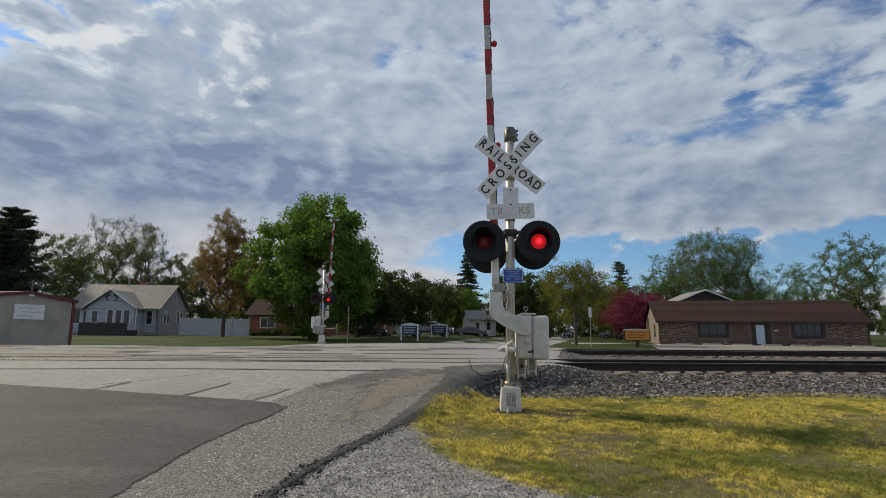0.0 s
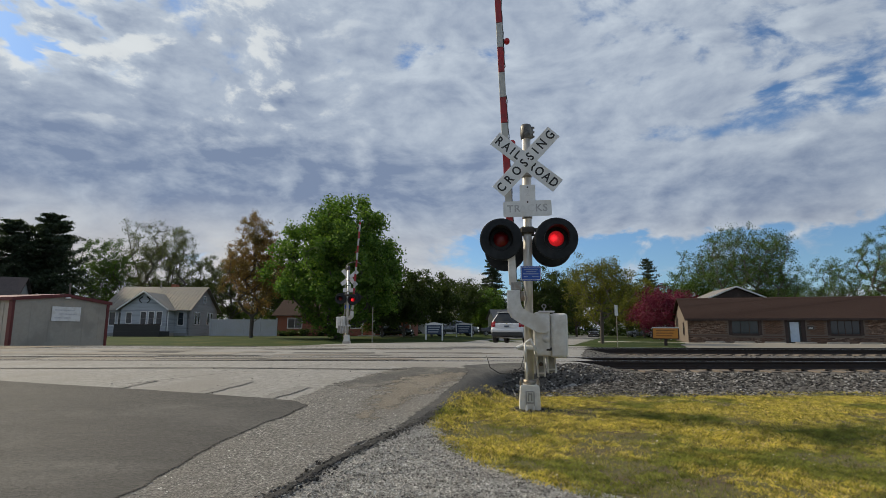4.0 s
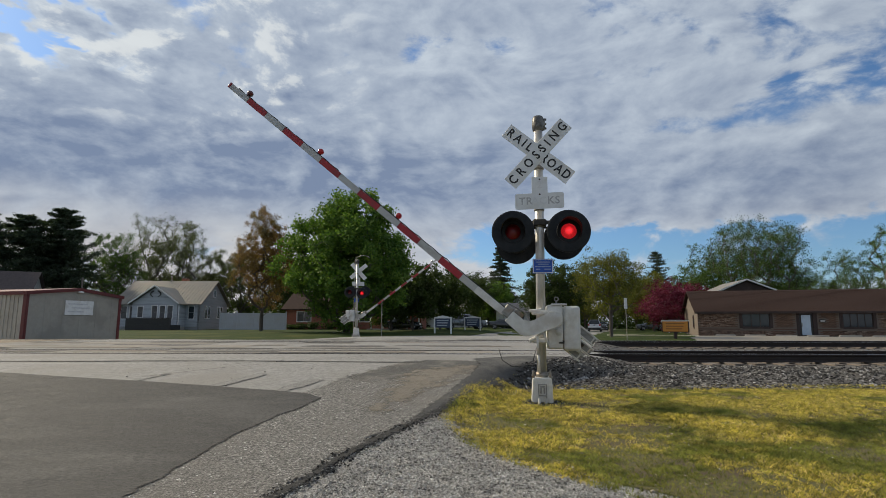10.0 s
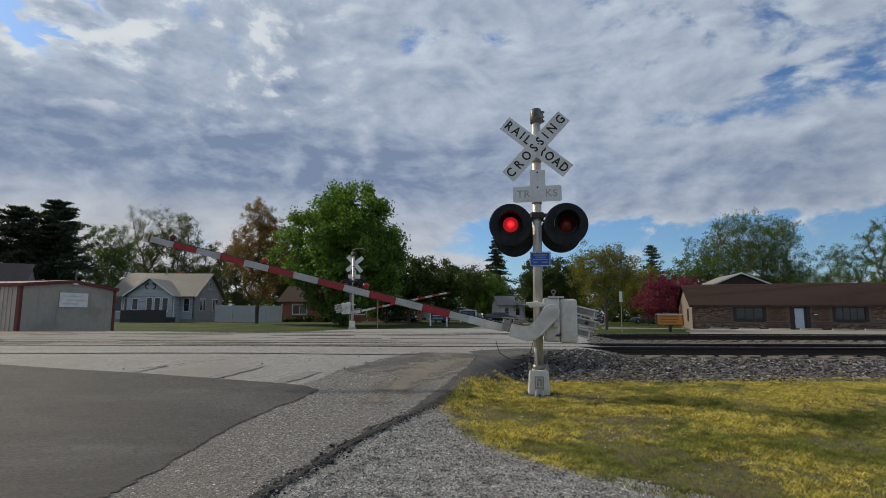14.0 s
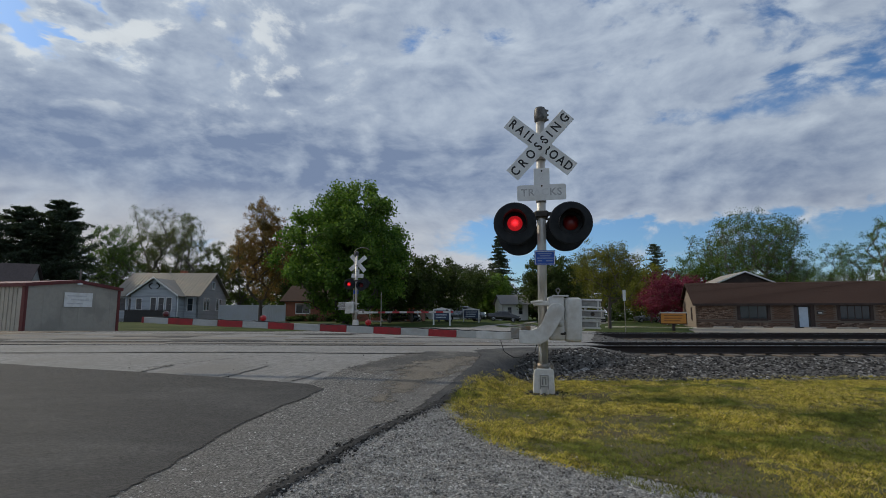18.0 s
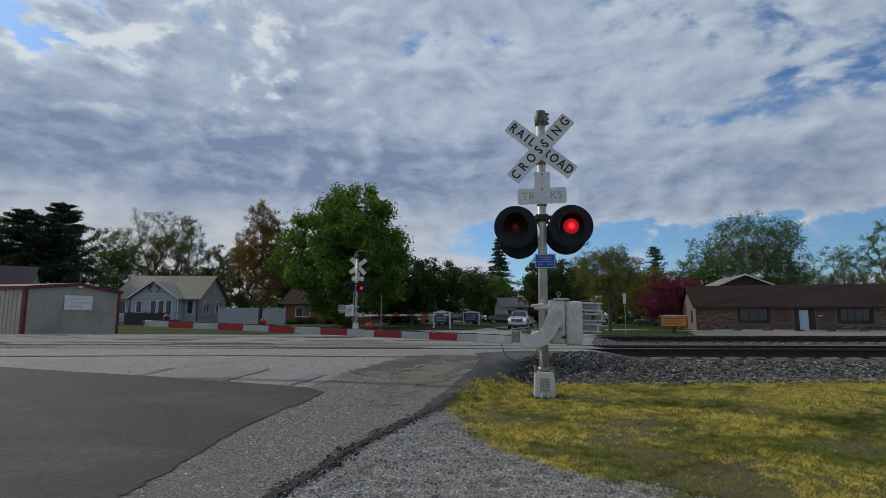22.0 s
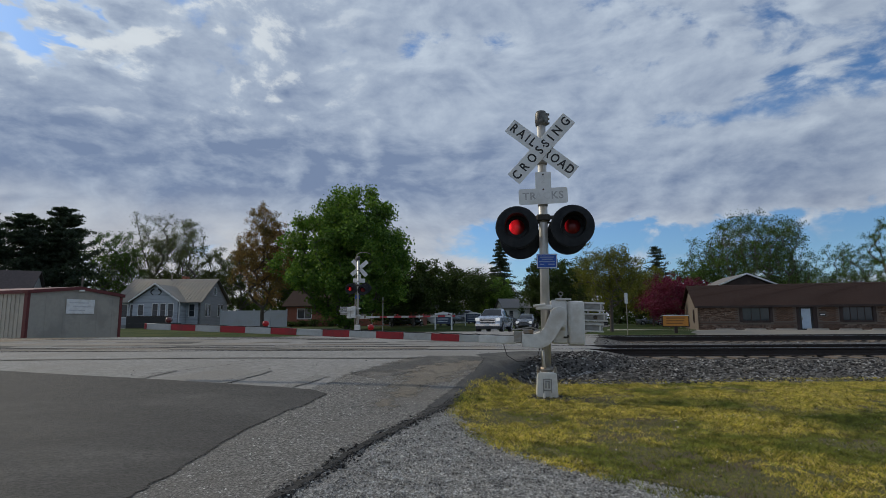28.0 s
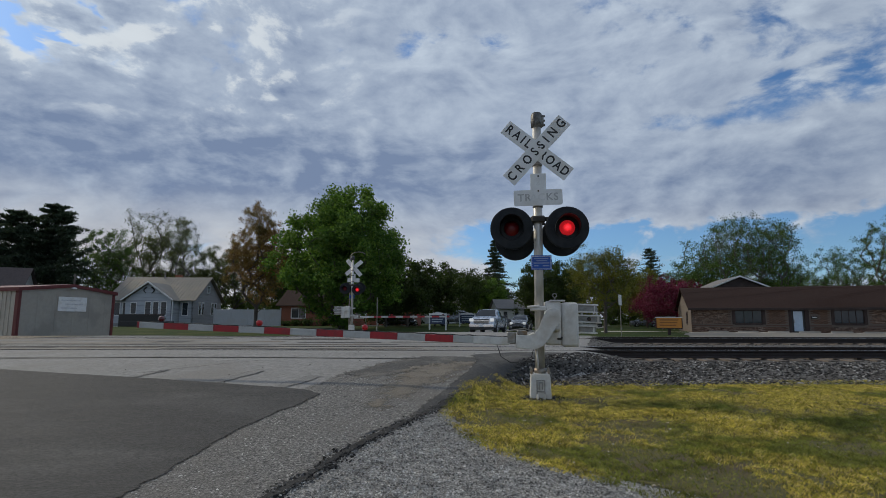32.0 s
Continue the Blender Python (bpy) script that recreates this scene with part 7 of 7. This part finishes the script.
def crossover():
    car, sec = vehicle("crossover", "white crossover car with black lower trim driving over the crossing", PEARL, (-0.96, 3.81), SUV, (0.362, 0.235, 0.80), 2.857,
                       dict(side=[(-0.72, 0.06), (0.34, 1.13), (1.16, 2.22)], front=(1.66, 2.56), rear=(-0.86, -0.47)))
    for nm, mt, dims, bev in (("rear_bumper", PLASTIC, (-0.86, 0.86, -0.985, -0.56, 0.31, 0.60), 0.09), ("bumper_skin", PEARL, (-0.895, 0.895, -0.995, -0.55, 0.53, 0.79), 0.11), ("hatch_panel", PEARL, (-0.60, 0.60, -0.975, -0.80, 0.76, 1.00), 0.035)):
        bm = B()
        box(bm, *dims, bev, seg=4)
        part(nm, bm, mt, car, "black lower bumper" if mt is PLASTIC else "", None, True)
    slab("skid_plate", car, STEEL, -0.4, 0.4, -1.005, -0.9, 0.26, 0.30, bevel=0.01)
    slab("chrome_bar", car, CHROME, -0.36, 0.36, -0.99, -0.93, 0.985, 1.025, bevel=0.012, label="chrome strip over the plate")
    plate = slab("licence_plate", car, mat("plate_blue_white", (0.55, 0.62, 0.70), (0.48, 0.55, 0.64), 9, 0.5, 0, 0.0), -0.153, 0.153, -0.975, -0.966, 0.80, 0.952)
    for k in range(5):
        slab("plate_bar", plate, NAVY, -0.12 + k * 0.05, -0.085 + k * 0.05, -0.979, -0.976, 0.84, 0.91)
    bm = B()
    prism(bm, [(-0.03, 0), (0.03, 0), (0.05, 0.02), (0, 0.035), (-0.05, 0.02)], -1.0, -0.985, pose(0, 0, 1.01))
    part("badge", bm, mat("brass_badge", (0.5, 0.38, 0.1), None, 9, 0.3, 0.6, 0), car)
    for s in (-1, 1):
        bm = B()
        plan = [(0.655, -0.968), (0.75, -0.958), (0.84, -0.925), (0.885, -0.86), (0.913, -0.72), (0.86, -0.66), (0.655, -0.70)]
        rings = [[bm.verts.new((s * (x - 0.03 * k), y + lean, z)) for x, y in plan] for z, lean, k in ((0.83, 0.02, 0.6), (0.86, 0.0, 0.1), (1.06, 0.075, 0.1), (1.13, 0.125, 1.2))]
        for a, b in zip(rings, rings[1:]):
            for i in range(len(plan)):
                bm.faces.new((a[i], a[(i + 1) % len(plan)], b[(i + 1) % len(plan)], b[i]))
        bm.faces.new(rings[0])
        bm.faces.new(rings[-1])
        bmesh.ops.recalc_face_normals(bm, faces=bm.faces)
        tl = part("tail_light", bm, TAIL, car, "red tail light")
        slab("light_strip", tl, mat("pale_red_lens", (0.6, 0.2, 0.22), None, 9, 0.2, 0, 0), s * 0.73 - 0.07, s * 0.73 + 0.07, -0.955, -0.90, 0.955, 0.972)
        slab("roof_rail", car, PLASTIC, s * 0.56 - 0.02, s * 0.56 + 0.02, 0.0, 1.35, 1.69, 1.73, bevel=0.015, label="black roof rail")
        slab("sill_trim", car, PLASTIC, s * 0.895 - 0.03, s * 0.895 + 0.03, 0.46, 2.40, 0.25, 0.36, bevel=0.015)
        for y in (0.45, 1.3):
            slab("door_handle", car, PEARL, s * 0.925 - 0.02, s * 0.925 + 0.02, y, y + 0.17, 0.93, 0.965, bevel=0.012)
        for y in (0.36, 1.16, 2.18):
            slab("door_gap", car, GREYCAR, s * 0.9155 - 0.003, s * 0.9155 + 0.003, y - 0.003, y + 0.003, 0.45, 1.02)
        bm = B()
        box(bm, s * 0.63 - 0.12, s * 0.63 + 0.12, 3.06, 3.43, 0.80, 0.945, 0.06, seg=4)
        part("headlight", bm, mat("clear_lamp_glass", (0.42, 0.44, 0.46), (0.3, 0.31, 0.33), 20, 0.15, 0.3, 0.0, coat=0.8), car, "clear glass headlight")
    # bright strip under and dark pillars between the side windows
    for s in (-1, 1):
        bm = B()
        line = [Vector((s * (sec(y)[4][0] + 0.006), y, sec(y)[4][1] + 0.012)) for y in [0.28 + 0.2 * k for k in range(11)]]
        for a, b in zip(line, line[1:]):
            tube(bm, a, b, 0.010, seg=6)
        part("window_strip", bm, CHROME, car, "bright strip under the side windows", None, True)
        bm = B()
        line = [Vector((s * (sec(1.145)[k][0] + 0.006), 1.145, sec(1.145)[k][1])) for k in (4, 5, 6)]
        for a, b in zip(line, line[1:]):
            tube(bm, a, b, 0.022, seg=6)
        part("door_pillar", bm, PLASTIC, car, "black pillar between the side windows", None, True)
    slab("spoiler", car, PEARL, -0.60, 0.60, -0.54, -0.24, 1.630, 1.668, bevel=0.015)
    slab("wiper", car, PLASTIC, -0.35, 0.1, -0.84, -0.80, 1.11, 1.14, bevel=0.01)
    return car


def nose(car, y, half, paint, z0, z1, plate=True, lamps=0.14, chrome=CHROME):
    grille = slab("grille", car, chrome, -half * 0.62, half * 0.62, y - 0.12, y + 0.02, z0, z1, bevel=0.03, label="grille with bars")
    for k in range(3):
        z = z0 + (z1 - z0) * (k + 0.5) / 3
        slab("grille_slot", grille, BLACK, -half * 0.56, half * 0.56, y + 0.02, y + 0.03, z - 0.04, z + 0.03)
    slab("front_bumper", car, chrome if paint is not DARKCAR else GREYCAR, -half * 0.97, half * 0.97, y - 0.15, y + 0.06, z0 - 0.28, z0 - 0.03, bevel=0.05)
    slab("lower_valance", car, PLASTIC, -half * 0.9, half * 0.9, y - 0.2, y + 0.02, z0 - 0.45, z0 - 0.285)
    for s in (-1, 1):
        slab("headlight", car, HEAD, s * half * 0.8 - 0.15, s * half * 0.8 + 0.15, y - 0.2, y + 0.0, z1 - lamps - 0.06, z1 + 0.03, bevel=0.03)
    if plate:
        slab("licence_plate", car, WHITE, -0.15, 0.15, y + 0.062, y + 0.07, z0 - 0.24, z0 - 0.09)


def pickup(label, paint):
    car, sec = vehicle("pickup_truck", label, paint, (-1.2, 4.68), TRUCK, (0.41, 0.26, 0.86), 3.68, dict(side=[(1.12, 1.62), (1.7, 2.75)], front=(2.55, 3.28), rear=(0.95, 1.03)), category="pickup truck")
    nose(car, 4.68, 0.98, paint, 0.78, 1.12)
    slab("bed_hollow", car, PLASTIC, -0.82, 0.82, -1.1, 0.88, 1.325, 1.345, label="black bed liner")
    return car


def sedan(label, paint):
    car, sec = vehicle("parked_car", label, paint, (-1.0, 3.7), SEDAN, (0.32, 0.21, 0.78), 2.7, dict(side=[(0.35, 1.05), (1.12, 2.2)], front=(1.95, 2.62), rear=(-0.05, 0.62)))
    nose(car, 3.62, 0.76, paint, 0.48, 0.72, True, 0.1, PLASTIC)
    return car


def big_suv(label, paint):
    car, sec = vehicle("dark_suv", label, paint, (-0.96, 3.81), SUV, (0.39, 0.25, 0.82), 2.857, dict(side=[(-0.72, 0.06), (0.34, 1.13), (1.16, 2.22)], front=(1.66, 2.56), rear=(-0.86, -0.47)))
    nose(car, 3.72, 0.80, paint, 0.62, 0.92)
    return car


def on_land(x, y, heading, axle=2.857):
    """The pose of a car whose rear axle stands at (x, y), nose along heading, in degrees from +y to +x."""
    a = radians(heading)
    z0, z1 = land(x, y), land(x + math.sin(a) * axle, y + math.cos(a) * axle)
    return Matrix.Translation((x, y, z0 + 0.012)) @ pose(0, 0, 0, 0, 0, -heading) @ pose(0, 0, 0, math.degrees(math.atan2(z1 - z0, axle)))


white_car = crossover()
silver_truck = pickup("silver pickup truck with chrome grille waiting at the gate", SILVERCAR)
black_suv = big_suv("black sport utility car with lit headlamps in the queue", DARKCAR)
parked_truck = pickup("grey pickup truck parked behind the sign", GREYCAR)
parked_truck.matrix_basis = on_land(0.6, 68, 80, 3.68)
for x, y, hd, lab, paint in ((27.6, 95, 196, "dark sedan parked along the far street", DARKCAR), (33.5, 92, 100, "grey sedan parked by the side path", GREYCAR), (-6.5, 66.5, 92, "dark sedan parked in the shade of trees", DARKCAR), (6.8, 74, 95, "dark sedan parked behind the second sign", DARKCAR)):
    c = sedan(lab, paint)
    c.matrix_basis = on_land(x, y, hd, 2.7)


def vapour():
    """Cloud that lets part of the sun through."""
    m = bpy.data.materials.new("cloud_vapour")
    m.use_nodes = True
    n = Nodes(m.node_tree)
    body = n.add("ShaderNodeBsdfDiffuse", Color=(0.8, 0.8, 0.8, 1))
    clear = n.add("ShaderNodeBsdfTransparent")
    both = n.add("ShaderNodeMixShader", Fac=0.315)
    n.link(clear.outputs[0], both.inputs[1])
    n.link(body.outputs[0], both.inputs[2])
    out = n.tree.nodes.new("ShaderNodeOutputMaterial")
    n.link(both.outputs[0], out.inputs[0])
    return m


def sun_dimming_cloud():
    """A thick grey cloud, unseen and added to dim the sun over the crossing."""
    bm = B()
    bmesh.ops.create_icosphere(bm, subdivisions=5, radius=1.0)
    for v in bm.verts:
        d = v.co.normalized()
        v.co = d * (0.92 + 0.14 * noise.noise(d * 2.0) + 0.10 * noise.noise(d * 5.0) + 0.05 * noise.noise(d * 12.0))
        v.co.x, v.co.y, v.co.z = v.co.x * 200, v.co.y * 40, v.co.z * 115
    return solo("shade_cloud", bm, vapour(), None, "unseen grey cloud bank added to dim the sun", "", "", "structure", True)


shade_cloud = sun_dimming_cloud()

# ---- what moves ----
def flash(lens, first, phase):
    """Lenses turn their glowing pole to the front for half of each beat."""
    rest = first.translation
    beat, turn = 1.23, 0.20
    angle = 180.0 if ((0.0 - phase) % beat) < beat / 2 else 0.0
    rows = [(0.0, angle)]
    k = math.ceil((0.06 - phase) / (beat / 2))
    while phase + k * beat / 2 < 31.9:
        t = phase + k * beat / 2
        end = 180.0 if k % 2 == 0 else 0.0
        if abs(end - angle) > 1:
            if t - turn / 2 > rows[-1][0] + 0.04:
                rows.append((t - turn / 2, angle))
            rows += [(t - turn / 6, angle + (end - angle) / 3), (t + turn / 6, angle + (end - angle) * 2 / 3), (t + turn / 2, end)]
            angle = end
        k += 1
    rows.append((32.0, angle))
    clean, last = [], -1
    for t, a in rows:
        if frame(t) > last:
            clean.append((t, pose(rest.x, rest.y, rest.z, 0, 0, a)))
            last = frame(t)
    walk(lens, clean)


def flying_bird():
    """A small dark bird with spread wings, its beak towards +y."""
    b = thing("bird", None, "small dark bird with spread wings flying over", "bird", "birds in flight")
    bm = B()
    spin(bm, [(0.006, -0.12), (0.03, -0.06), (0.042, 0.0), (0.034, 0.07), (0.028, 0.10), (0.008, 0.135)], pose(0, 0, 0, -90), 10)
    part("body", bm, FEATHER, b, "", None, True)
    for s in (-1, 1):
        bm = B()
        prism(bm, [(s * x, y) for x, y in ((0.02, 0.06), (0.12, 0.075), (0.25, -0.02), (0.13, -0.03), (0.02, -0.05))], -0.006, 0.006, pose(0, 0, 0.015, -90) @ pose(0, 0, 0, 0, 0, 0))
        bmesh.ops.recalc_face_normals(bm, faces=bm.faces)
        part("wing", bm, FEATHER, b, "", pose(0, 0, 0, 0, -s * 22, 0))
    bm = B()
    box(bm, -0.03, 0.03, -0.2, -0.1, -0.004, 0.004)
    part("tail", bm, FEATHER, b)
    return b


FEATHER = mat("dark_feathers", (0.02, 0.019, 0.018), (0.035, 0.033, 0.03), 40, 0.8, 0, 0.1)
birds = [flying_bird(), flying_bird()]

GATE = [(0, 88.0), (3.5, 88.0), (4.0, 87.5), (4.6, 83.0), (5.5, 75.5), (6, 69.6), (6.5, 65.2), (7, 61.0), (7.5, 57.6), (8, 54.3), (8.5, 50.4), (9, 46.6), (9.5, 43.0), (10, 39.6),
        (10.5, 36.0), (11, 32.7), (11.5, 29.3), (12, 26.0), (12.5, 22.8), (13, 19.7), (13.5, 16.6), (14, 13.4), (14.5, 10.4), (15.5, 5.5), (16.5, 2.2), (17, 1.75), (32, 1.75)]
FAR_GATE = [(0, 88.0), (3.5, 88.0), (5.5, 71.0), (6, 66.0), (7, 57.0), (8, 50.0), (9, 43.5), (10, 37.0), (11, 30.5), (12, 24.0), (13, 18.0), (14, 12.0), (14.5, 9.0), (16.5, 0.8), (17, 0.4), (32, 0.4)]


def motions():
    walk(near_arm, [(t, pose(*PIVOT, 0, a)) for t, a in GATE])
    walk(far_arm, [(t, pose(*PIVOT, 0, a)) for t, a in FAR_GATE])
    for group in (near_lenses, far_lenses):
        for i, lens in enumerate(group):
            flash(lens, lens.matrix_basis.copy(), 20.05 if i in (0, 2) else 20.05 + 0.615)

    # the white car drives over the crossing and away
    drive = ((0, -6.9, -5.6, 15), (0.5, -5.75, -1.3, 15), (1, -4.6, 3.1, 15), (1.5, -3.15, 8.1, 15.2), (2, -1.7, 13.0, 15.6), (2.5, -0.25, 17.3, 16.2), (3, 1.15, 21.4, 17), (3.5, 2.6, 25.6, 18.5), (4.5, 5.8, 34.4, 20),
             (6, 10.6, 47.6, 20.3), (7, 13.8, 56.8, 20), (8, 17.0, 65.5, 19), (9, 19.4, 71.5, 18), (10, 21.4, 77.5, 17), (11, 23.6, 84.5, 17), (12, 26.0, 92, 17), (14, 30.9, 108, 17), (20, 49, 168, 17), (32, 88, 296, 17))
    rows = [(t, on_land(x, y, h)) for t, x, y, h in drive]
    walk(white_car, rows)
    # the pickup rolls up to the gate, nose towards the crossing
    truck = ((0, 470), (9, 290), (14, 178), (17, 112), (19, 76), (20, 66), (21, 60.6), (22, 54.5), (23, 49.4), (24, 45.8), (25, 42.8), (26, 41.3), (27.5, 40.2), (29, 40), (32, 40))
    walk(silver_truck, [(t, on_land(3.1 + 0.296 * (y + 4.5 - 40), y + 4.5, 196.5, 3.68)) for t, y in truck])
    suv = ((0, 520), (9, 350), (14, 240), (18, 150), (20, 112), (22, 84), (24, 66), (25, 60), (26, 56), (27.5, 54), (29, 53.6), (32, 53.6))
    walk(black_suv, [(t, on_land(3.7 + 0.296 * (y + 3.7 - 40), y + 3.7, 196.5)) for t, y in suv])
    # the added cloud, out of view, drifts before the sun and dims it
    aside = Vector((math.cos(SUN_AZ), -math.sin(SUN_AZ), 0))
    face = Matrix.Rotation(-SUN_AZ, 4, "Z")
    walk(shade_cloud, [(t, Matrix.Translation(Vector((2, 8, 0)) + sun_dir * 1300 + aside * (13 * (t - 14) - 195)) @ face) for t in (0, 32)])
    # two birds cross the sky towards the camera
    for bird, side in ((birds[0], 0.0), (birds[1], 1.0)):
        rows = []
        for t in (0, 3, 6, 7, 7.4, 7.8, 8, 8.2, 8.4, 8.8, 9.5, 11, 20, 32):
            u = t - 8.0
            x, y = 12.7 + 4.0 * side - 15.6 * u, 38.2 + 3.7 * side - 20.3 * u
            z = 17.4 + 2.5 * side + (0.6 + 1.9 * side) * max(-3.0, min(u, 1.0)) - (2.2 if u < 0 else 0.6) * min(1.0, abs(u)) ** 2 * (0.3 if side < 1 else 0.15)
            rows.append((t, pose(x, y, z, 6 * math.sin(t * 9), 12 * math.sin(t * 7 + side), 142)))
        walk(bird, rows)


motions()
